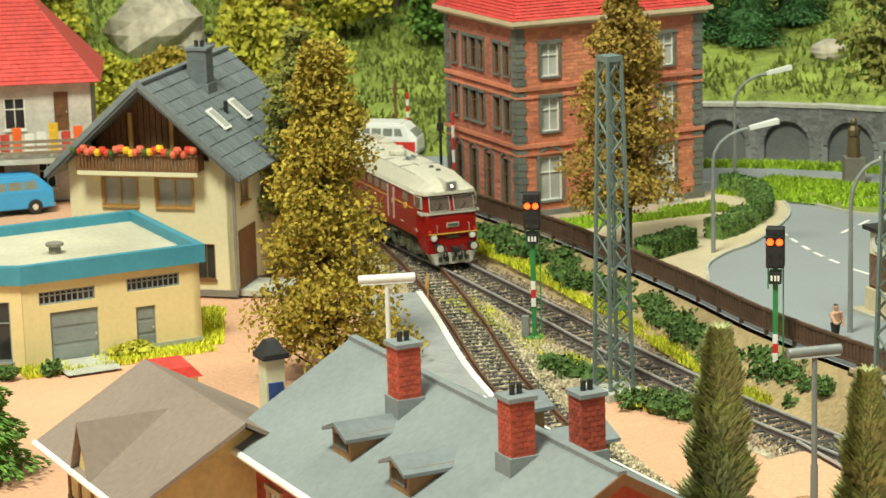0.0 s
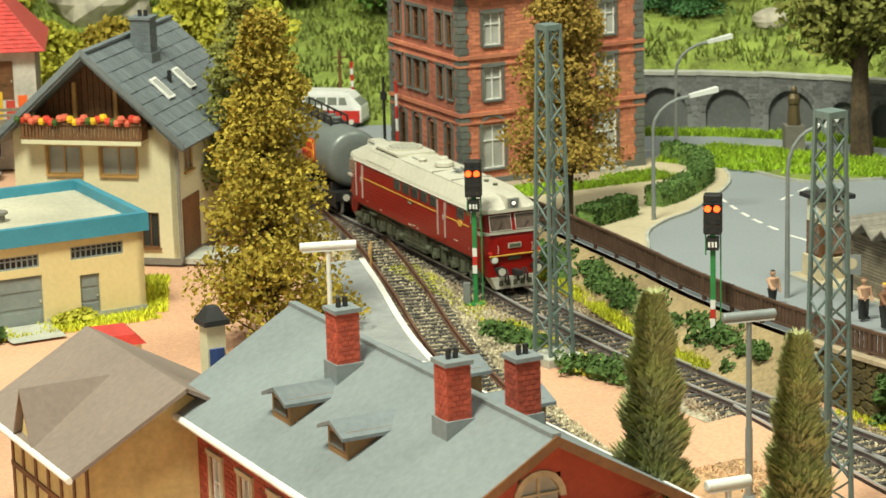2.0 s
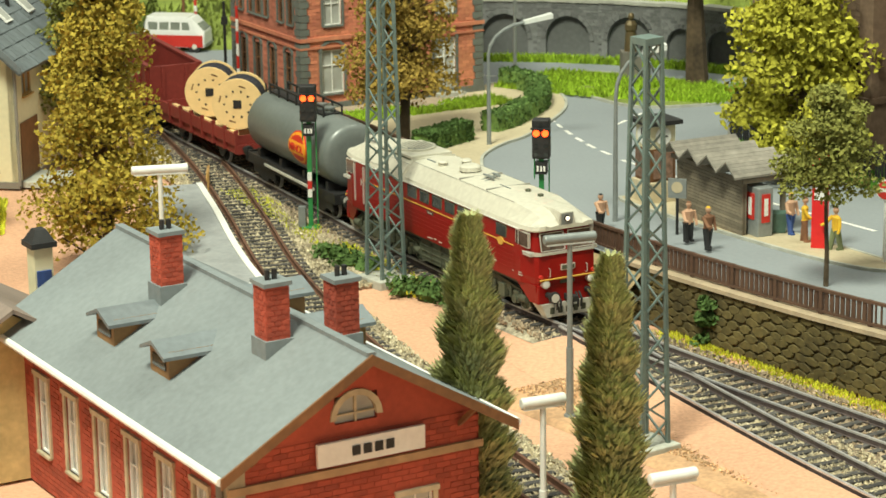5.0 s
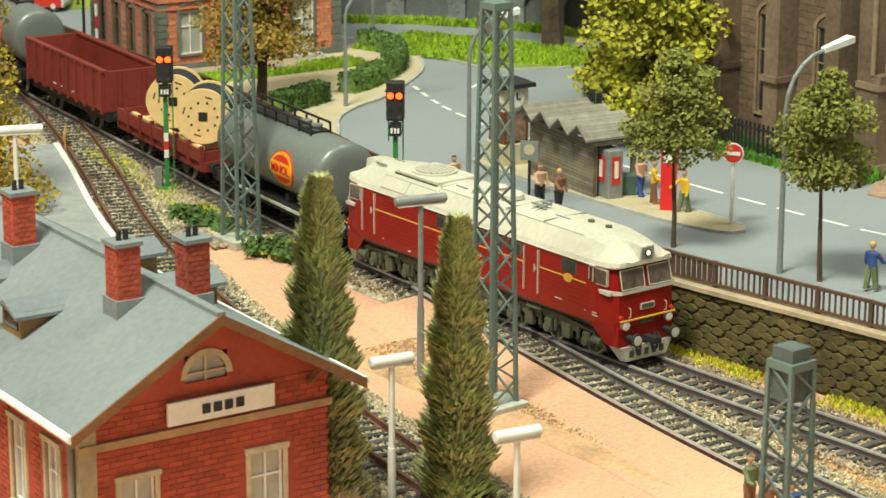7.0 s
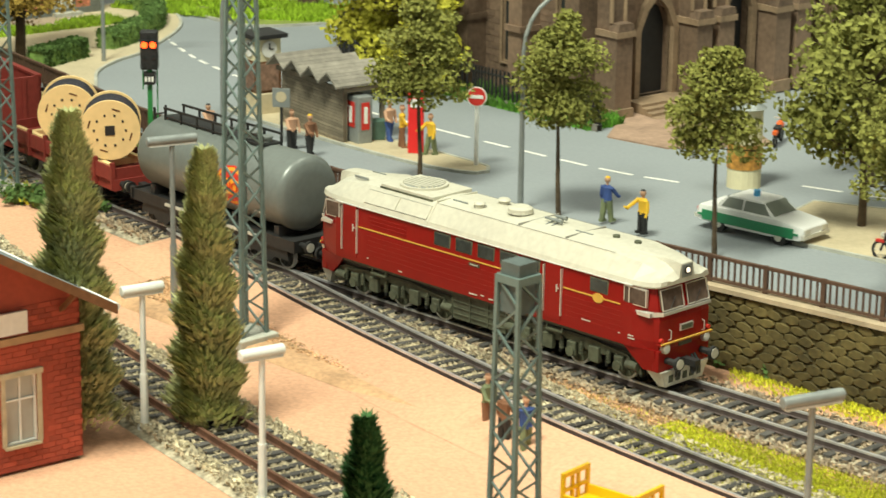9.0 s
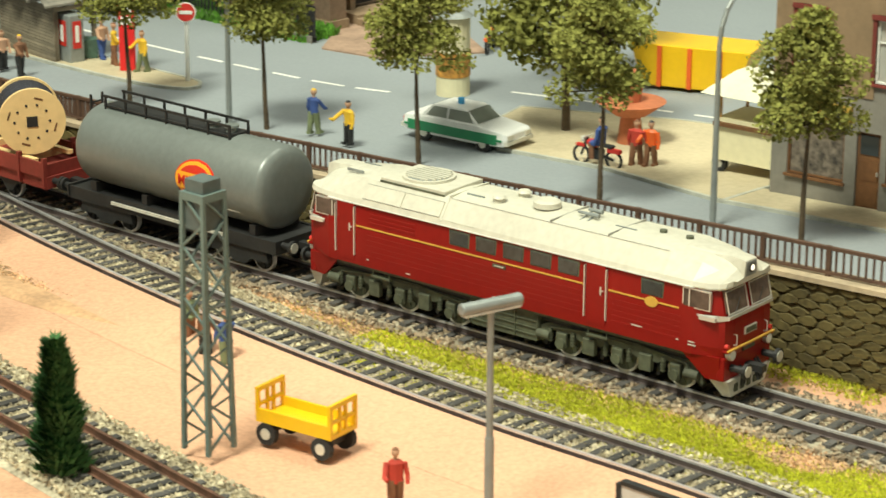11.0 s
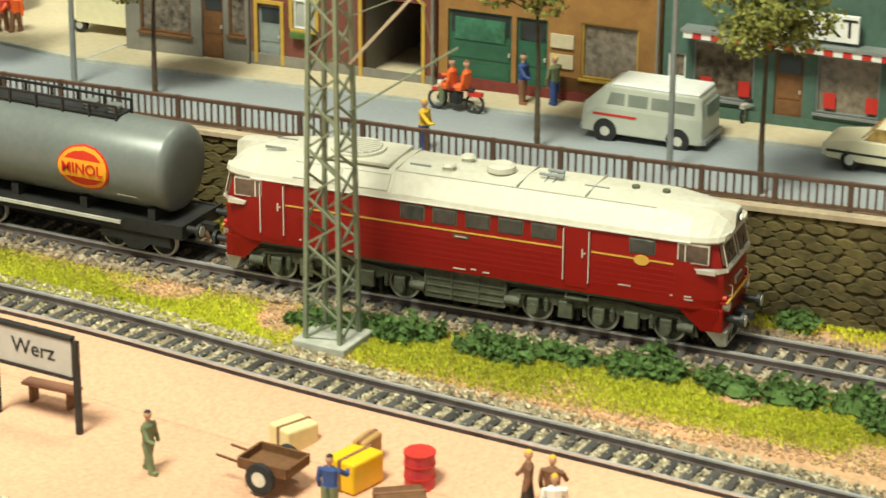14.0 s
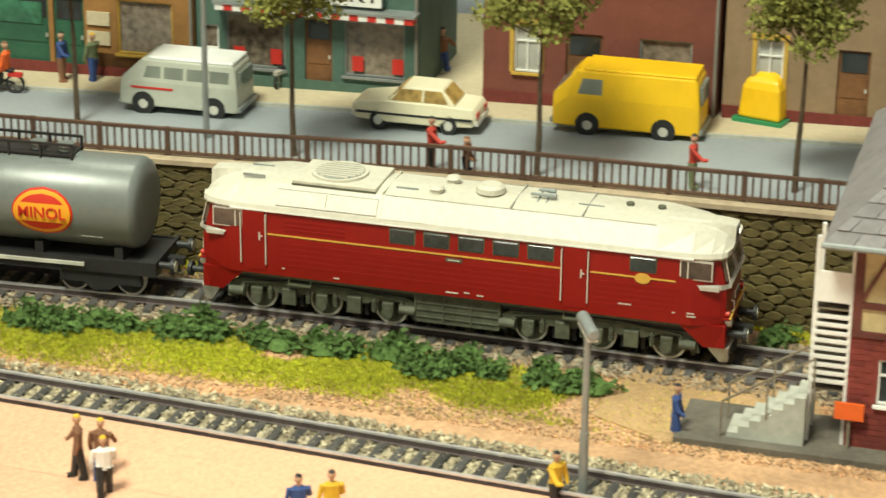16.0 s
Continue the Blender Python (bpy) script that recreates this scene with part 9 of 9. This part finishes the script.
minibus(-3.6, 168.8, hill_z(-3.6, 168.8) - 0.05, -15, CAR_WHITE, "white minibus with a red stripe on the slope behind the track", CAR_WHITE, 4, 2.25, 2.1, RED_PAINT)
boom = thing("crossing_barrier", -2.4, 169.8, hill_z(-2.4, 169.8) - 0.05, 0, "raised red and white crossing barrier", "barrier")
for k in range(8):
    part("band", Shape().cyl((0, 0, 0.4 + 0.42 * k), (0, 0, 0.82 + 0.42 * k), 0.11, n=8), RED_PAINT if k % 2 else PAINT_WHITE, boom)
part("pivot", Shape().box(-0.25, 0.25, -0.2, 0.2, 0, 0.5), LAMP_GREY, boom, bevel=0.04)
solo("telegraph_post", Shape().cyl((0, 0, 0), (0, 0, 4.6), 0.13, 0.09, n=8).bar((-0.45, 0, 4.1), (0.45, 0, 4.1), 0.07), WOOD_BROWN, "dark brown wooden telegraph post", "post", -3.2, 169.8, hill_z(-3.2, 169.8) - 0.05)
cb = thing("crossing_barrier", 0.6, 150.2, 0.9, 0, "raised red and white crossing barrier with dark post", "barrier")
for k in range(6):
    part("barrier_band", Shape().cyl((0, 0, 1.0 + k * 0.75), (0, 0, 1.75 + k * 0.75), 0.09, n=8), RED_PAINT if k % 2 else PAINT_WHITE, cb)
part("stand", Shape().box(-0.3, 0.3, -0.2, 0.2, 0, 1.0), LAMP_GREY, cb)
part("post", Shape().cyl((-0.75, 0, 0), (-0.75, 0, 5.8), 0.09, n=8).box(-0.95, -0.55, -0.1, 0.1, 4.4, 4.9), DARK, cb)


def motorbike(x, y, rz, paint, riders, label):
    t = thing("motorcycle", x, y, road_z(y), rz, label, "motorcycle", "motorcycles")
    for x_ in (-0.78, 0.78):
        s = Shape()
        n = 18
        for k in range(n):
            a, b = 2 * math.pi * k / n, 2 * math.pi * (k + 1) / n
            s.cyl((x_ + 0.36 * math.cos(a), 0, 0.4 + 0.36 * math.sin(a)), (x_ + 0.36 * math.cos(b), 0, 0.4 + 0.36 * math.sin(b)), 0.06, n=6, caps=False)
        w = part("wheel", s, TYRE, t)
        sp = Shape()
        for k in range(6):
            a = k * math.pi / 3
            sp.bar((x_, 0, 0.4), (x_ + 0.34 * math.cos(a), 0, 0.4 + 0.34 * math.sin(a)), 0.02)
        part("spoke", sp, PALE_METAL, w)
    part("frame", Shape().bar((-0.78, 0, 0.4), (0.1, 0, 0.6), 0.09).bar((0.1, 0, 0.6), (0.6, 0, 1.0), 0.09).bar((0.78, 0, 0.4), (0.5, 0, 1.15), 0.08).box(-0.25, 0.25, -0.15, 0.15, 0.35, 0.75), DARK, t)
    part("fuel_tank", Shape().ball((0.2, 0, 0.95), 0.38, 0.17, 0.18, 8, 5), paint, t)
    part("mudguard", Shape().box(-1.1, -0.5, -0.1, 0.1, 0.7, 0.86).box(0.6, 1.0, -0.08, 0.08, 0.74, 0.84), paint, t)
    part("saddle", Shape().box(-0.75, 0.0, -0.14, 0.14, 0.88, 1.0), DARK, t, bevel=0.04)
    part("handlebar", Shape().bar((0.48, -0.35, 1.2), (0.48, 0.35, 1.2), 0.05), PALE_METAL, t)
    part("headlamp", Shape().cyl((0.6, 0, 1.05), (0.75, 0, 1.05), 0.12, n=10), PALE_METAL, t)
    return t


def figurine(name, label, x, y, z, rz, coat, seed, h=2.0, sit=False, category="figurine"):
    """A small painted model figure, one plain mesh."""
    rng = random.Random(seed)
    s = Shape()
    k = h / 2.0
    st = rng.uniform(0.02, 0.2)
    if sit:
        s.cyl((0.35, -0.14, 0.1), (0.4, -0.12, 0.75), 0.12, 0.13, n=7).cyl((0.35, 0.14, 0.1), (0.4, 0.12, 0.75), 0.12, 0.13, n=7).cyl((0.4, -0.12, 0.72), (0, -0.12, 0.78), 0.14, n=7).cyl((0.4, 0.12, 0.72), (0, 0.12, 0.78), 0.14, n=7)
    else:
        s.cyl((st, -0.14, 0), (0, -0.12, 0.95 * k), 0.11, 0.15, n=7).cyl((-st, 0.14, 0), (0, 0.12, 0.95 * k), 0.11, 0.15, n=7)
        s.box(st - 0.1, st + 0.2, -0.22, -0.06, 0, 0.1).box(-st - 0.1, -st + 0.2, 0.06, 0.22, 0, 0.1)
    z0 = 0.75 if sit else 0.85 * k
    s.loft([[(0.14 * math.cos(a) * u, 0.25 * math.sin(a) * u, zz) for a in [2 * math.pi * i / 8 for i in range(8)]] for zz, u in ((z0, 0.95), (z0 + 0.35 * k, 1.0), (z0 + 0.62 * k, 1.15), (z0 + 0.72 * k, 0.6))])
    za = z0 + 0.62 * k
    e = rng.uniform(0.0, 0.4)
    s.cyl((0, -0.28, za), (0.12 + e, -0.36, za - 0.35), 0.085, 0.075, n=6).cyl((0.12 + e, -0.36, za - 0.35), (0.3 + e, -0.3, za - 0.5 + e * 0.6), 0.075, 0.06, n=6)
    s.cyl((0, 0.28, za), (0.02, 0.36, za - 0.38), 0.085, 0.075, n=6).cyl((0.02, 0.36, za - 0.38), (0.12, 0.36, za - 0.66), 0.075, 0.06, n=6)
    s.cyl((0, 0, z0 + 0.7 * k), (0, 0, z0 + 0.82 * k), 0.07, n=6)
    s.ball((0.01, 0, z0 + 0.95 * k), 0.14, 0.125, 0.16, 8, 6)
    ob = solo(name, s, coat, label, category, x, y, z, rz, "painted model figures")
    me = ob.data
    me.materials.append(rng.choice((BLUE, BROWN_CLOTH, DARK, GREEN_CLOTH)))
    me.materials.append(SKIN)
    me.materials.append(rng.choice((DARK, BROWN_CLOTH, YELLOW)))
    for f in me.polygons:
        c = f.center.z / CM
        if c < z0 * 0.98:
            f.material_index = 1
        elif c > z0 + 1.04 * k:
            f.material_index = 3
        elif c > z0 + 0.74 * k:
            f.material_index = 2
    return ob


COATS = {"yellow": YELLOW, "blue": BLUE, "red": RED_CLOTH, "brown": BROWN_CLOTH, "green": GREEN_CLOTH, "orange": ORANGE, "pale": SKIN, "white": PAINT_WHITE}
for k, (x, y, z, rz, c, h) in enumerate((
        (25.7, 108.5, None, -60, "pale", 2.0), (26.0, 106.9, None, -20, "yellow", 2.1), (27.0, 105.1, None, 200, "yellow", 2.0),
        (20.9, 107.6, None, -70, "pale", 1.9), (21.5, 106.0, None, -60, "brown", 2.0), (31.6, 91.2, None, 30, "blue", 2.0), (32.5, 89.0, None, 200, "yellow", 1.9),
        (42.5, 82.3, None, 40, "red", 1.9), (43.0, 82.0, None, 220, "orange", 1.9), (55.7, 61.6, None, -60, "blue", 2.1), (56.7, 60.9, None, 100, "green", 2.0),
        (63.0, 54.2, None, 90, "red", 1.9), (59.8, 43.8, None, -60, "red", 2.0), (60.5, 42.7, None, -60, "brown", 1.3), (49.7, 58.8, None, -60, "yellow", 1.9),
        (65.3, 36.3, None, -60, "red", 2.0), (70.0, 48.6, None, -120, "orange", 2.1), (75.4, 37.1, None, -60, "green", 2.2), (67.7, 52.6, None, 30, "brown", 1.9), (17.4, 111.0, None, -60, "pale", 1.6),
        (26.0, 59.4, 0, -100, "red", 2.1), (33.0, 46.4, 0, -60, "green", 2.1), (36.4, 41.2, 0, 40, "blue", 2.0),
        (41.4, 38.3, 0, 150, "brown", 2.2), (41.9, 37.8, 0, 40, "brown", 2.1), (41.4, 36.9, 0, 60, "white", 2.0), (51.2, 27.7, 0, -90, "yellow", 2.0), (57.3, 28.8, 0, -60, "blue", 2.0),
        (23.0, 75.4, 0, -60, "green", 2.1), (23.2, 73.6, 0, 30, "brown", 2.1), (23.7, 72.6, 0, 100, "blue", 2.2), (44.5, 31.4, 0, 60, "blue", 1.9), (45.4, 31.0, 0, 60, "yellow", 1.9))):
    zz = road_z(y) + (0.12 if z is None else 0) if z is None else -0.1
    figurine("figurine", "painted model figure in %s clothing" % c, x, y, zz, rz, COATS[c], 900 + k, h)
motorbike(53.2, 62.4, STREET + 180, RED_PAINT, 2, "red motorcycle with two seated riders")
figurine("rider_figurine", "painted seated rider figure in orange jacket and white helmet", 53.1, 62.55, road_z(62.5) + 0.25, STREET + 180, ORANGE, 950, 2.0, True)
figurine("rider_figurine", "painted seated rider figure in orange jacket and white helmet", 53.45, 62.05, road_z(62.5) + 0.25, STREET + 180, ORANGE, 951, 2.0, True)
motorbike(41.1, 82.9, STREET + 180, RED_PAINT, 1, "red motorcycle standing at the kerb")
figurine("rider_figurine", "painted seated rider figure in blue jacket", 41.2, 82.75, road_z(82.8) + 0.25, STREET + 180, BLUE, 952, 2.0, True)
motorbike(62.3, 55.4, 20, PALE_METAL, 0, "pale grey moped on the pavement")
motorbike(43.8, 104.9, 60, ORANGE, 0, "red scooter before the church")

fo = thing("fountain", 43.6, 85.8, road_z(85.8) + 0.12, 0, "orange-red stone fountain with a wide bowl and statue", "fountain")
TERRA = mat("terracotta", (0.50, 0.16, 0.07), 0.8, vary=0.12)
part("pedestal", Shape().cyl((0, 0, 0), (0, 0, 1.2), 0.55, 0.4, n=12), TERRA, fo)
part("bowl", Shape().cyl((0, 0, 1.2), (0, 0, 1.75), 0.7, 1.45, n=20), TERRA, fo)
part("upper_stem", Shape().cyl((0, 0, 1.75), (0, 0, 2.6), 0.4, 0.5, n=10).ball((0, 0, 2.8), 0.4, 0.4, 0.35), TERRA, fo)
stl = thing("market_stall", 47.0, 79.8, road_z(80) + 0.12, STREET, "cream market stall with white parasol roof", "market stall")
part("counter", Shape().box(-1.6, 1.9, -1.2, 1.0, 0.5, 2.2), CREAM, stl)
part("shelf", Shape().box(-1.7, 2.0, -1.35, -1.2, 1.9, 2.05), WOOD_BROWN, stl)
for x in (-1.5, 1.8):
    part("post", Shape().cyl((x, -1.1, 2.2), (x, -1.1, 3.3), 0.07, n=6).cyl((x, 0.9, 2.2), (x, 0.9, 3.3), 0.07, n=6), WOOD_LIGHT, stl)
    wheel_at(stl, x, -1.0, 0.32)
part("canopy", Shape().loft([[(-2.1, -1.7, 3.2), (2.4, -1.7, 3.2), (2.4, 1.5, 3.2), (-2.1, 1.5, 3.2)], [(-1.2, -0.6, 4.0), (1.4, -0.6, 4.0), (1.4, 0.4, 4.0), (-1.2, 0.4, 4.0)]]), mat("canvas", (0.74, 0.70, 0.52), 0.8, vary=0.06), stl)
sk = thing("yellow_skip", 50.3, 94.8, road_z(95) + 0.1, -40, "bright orange-yellow waste skip", "skip")
part("tub", Shape().prism([(-2.2, 0.1), (2.2, 0.1), (2.8, 2.0), (-2.8, 2.0)], -1.3, 1.3), CAR_YELLOW, sk, bevel=0.05)
for x in (-1.4, 0, 1.4):
    part("rib", Shape().box(x - 0.1, x + 0.1, -1.4, 1.4, 0.1, 1.95), ORANGE, sk)
ac = thing("advertising_column", 39.4, 96.8, road_z(96.8), 0, "pale advertising column with a red and yellow poster", "advertising column")
part("drum", Shape().cyl((0, 0, 0), (0, 0, 3.6), 0.75, n=18), CREAM, ac)
part("poster_band", Shape().cyl((0, 0, 0.9), (0, 0, 2.0), 0.78, n=18), mat("loud_poster", (0.6, 0.22, 0.04), 0.5, vary=0.6, grain=3), ac)
part("cap", Shape().cyl((0, 0, 3.6), (0, 0, 3.8), 0.9, 0.6, n=18), LAMP_GREY, ac)
bb = thing("bottle_bank", 73.0, 40.0, road_z(40.5) + 0.12, 20, "yellow rounded bottle bank with a green foot", "bottle bank")
part("shell", Shape().loft([[(-u, -u, z), (u, -u, z), (u, u, z), (-u, u, z)] for u, z in ((0.85, 0.15), (0.76, 1.3), (0.62, 1.66), (0.28, 1.85))]), CAR_YELLOW, bb, bevel=0.12)
part("foot", Shape().box(-1.0, 1.0, -1.0, 1.0, 0, 0.16), CAR_GREEN, bb)

# ---- platform clutter ----
yc = thing("yellow_trolley", 24.6, 64.8, 0, -52, "yellow four-wheeled luggage trolley with end rails", "luggage trolley")
part("deck", Shape().box(-1.5, 1.5, -0.7, 0.7, 0.75, 0.9), CAR_YELLOW, yc)
for x in (-1.45, 1.45):
    part("end_frame", Shape().box(x - 0.06, x + 0.06, -0.7, 0.7, 1.75, 1.9).box(x - 0.06, x + 0.06, -0.7, -0.58, 0.9, 1.75).box(x - 0.06, x + 0.06, 0.58, 0.7, 0.9, 1.75).box(x - 0.05, x + 0.05, -0.58, 0.58, 1.25, 1.35).box(x - 0.05, x + 0.05, -0.2, -0.1, 0.9, 1.75).box(x - 0.05, x + 0.05, 0.1, 0.2, 0.9, 1.75), CAR_YELLOW, yc)
part("side_board", Shape().box(-1.4, 1.4, -0.7, -0.6, 0.9, 1.2).box(-1.4, 1.4, 0.6, 0.7, 0.9, 1.2), CAR_YELLOW, yc)
for x in (-1.1, 1.1):
    for y in (-0.6, 0.6):
        wheel_at(yc, x, y, 0.38)
part("axle", Shape().box(-1.2, -1.0, -0.6, 0.6, 0.35, 0.75).box(1.0, 1.2, -0.6, 0.6, 0.35, 0.75), DARK, yc)
hc = thing("hand_cart", 35.8, 43.6, 0, 120, "dark brown two-wheeled wooden hand cart", "hand cart")
hc.scale = (0.78, 0.78, 0.78)
part("bed", Shape().box(-1.1, 1.1, -0.8, 0.8, 0.75, 0.88), WOOD_BROWN, hc)
part("side_board", Shape().box(-1.1, 1.1, -0.85, -0.75, 0.8, 1.2).box(-1.1, 1.1, 0.75, 0.85, 0.8, 1.2).box(-1.15, -1.05, -0.75, 0.75, 0.8, 1.2).box(1.05, 1.15, -0.75, 0.75, 0.8, 1.2), WOOD_BROWN, hc)
part("shaft", Shape().bar((1.1, -0.5, 0.8), (2.3, -0.5, 0.9), 0.08).bar((1.1, 0.5, 0.8), (2.3, 0.5, 0.9), 0.08), WOOD_BROWN, hc)
for y in (-0.95, 0.95):
    wheel_at(hc, 0, y, 0.62)
for nm, lb, x, y, sx, sy, sz, m, rz in (("parcel", "yellow cardboard parcel on the platform", 38.0, 42.6, 0.7, 0.55, 1.0, CAR_YELLOW, 20), ("suitcase", "brown leather suitcase standing upright", 38.8, 43.3, 0.5, 0.25, 1.1, WOOD_LIGHT, 30), ("sack", "pale straw-coloured sack beside the cart", 37.6, 45.8, 0.6, 0.5, 0.8, CREAM_YELLOW, 10), ("crate", "small brown wooden crate", 38.3, 40.4, 0.75, 0.5, 0.6, WOOD_BROWN, -20)):
    t = thing(nm, x, y, -0.1, rz, lb, nm)
    part("box", Shape().box(-sx, sx, -sy, sy, 0, sz), m, t, bevel=0.08)
    part("strap", Shape().box(-sx - 0.02, sx + 0.02, -0.06, 0.06, 0, sz + 0.02), BROWN_CLOTH, t)
bl = thing("red_barrel", 39.6, 41.5, -0.1, 0, "red steel barrel on the platform", "barrel")
part("drum", Shape().cyl((0, 0, 0), (0, 0, 1.15), 0.46, n=18), mat("barrel_red", (0.55, 0.04, 0.05), 0.5), bl)
for z in (0.35, 0.75, 1.1):
    part("hoop", Shape().cyl((0, 0, z), (0, 0, z + 0.06), 0.49, n=18), RED_PAINT, bl)
rk = thing("red_kiosk_roof", -12.6, 112.5, 0, 20, "low bright red canvas-roofed hut", "hut")
part("hut_body", Shape().box(-1.2, 1.2, -0.9, 0.9, 0, 1.0), CREAM, rk)
part("hut_roof", Shape().prism([(-1.4, 1.0), (1.4, 1.0), (0.9, 1.5), (-0.9, 1.5)], -1.1, 1.1), mat("hut_red", (0.65, 0.06, 0.05), 0.5), rk)
wf = thing("picket_fence", -0.9, 128.6, 0, 90, "short brown picket fence at the platform end", "fence")
for k in range(9):
    part("picket", Shape().box(k * 0.22, k * 0.22 + 0.14, -0.05, 0.05, 0, 1.2), WOOD_LIGHT, wf)
part("rail", Shape().box(0, 1.9, 0.05, 0.12, 0.8, 0.95), WOOD_LIGHT, wf)
yg = thing("yellow_loader", -10.2, 76.0, 0, 20, "yellow vehicle parked beside the hut", "vehicle")
part("body", Shape().box(-1.6, 1.6, -1.0, 1.0, 0.5, 2.2), CAR_YELLOW, yg, bevel=0.15)
for x in (-1.0, 1.0):
    for y in (-0.95, 0.95):
        wheel_at(yg, x, y, 0.5)


motions()
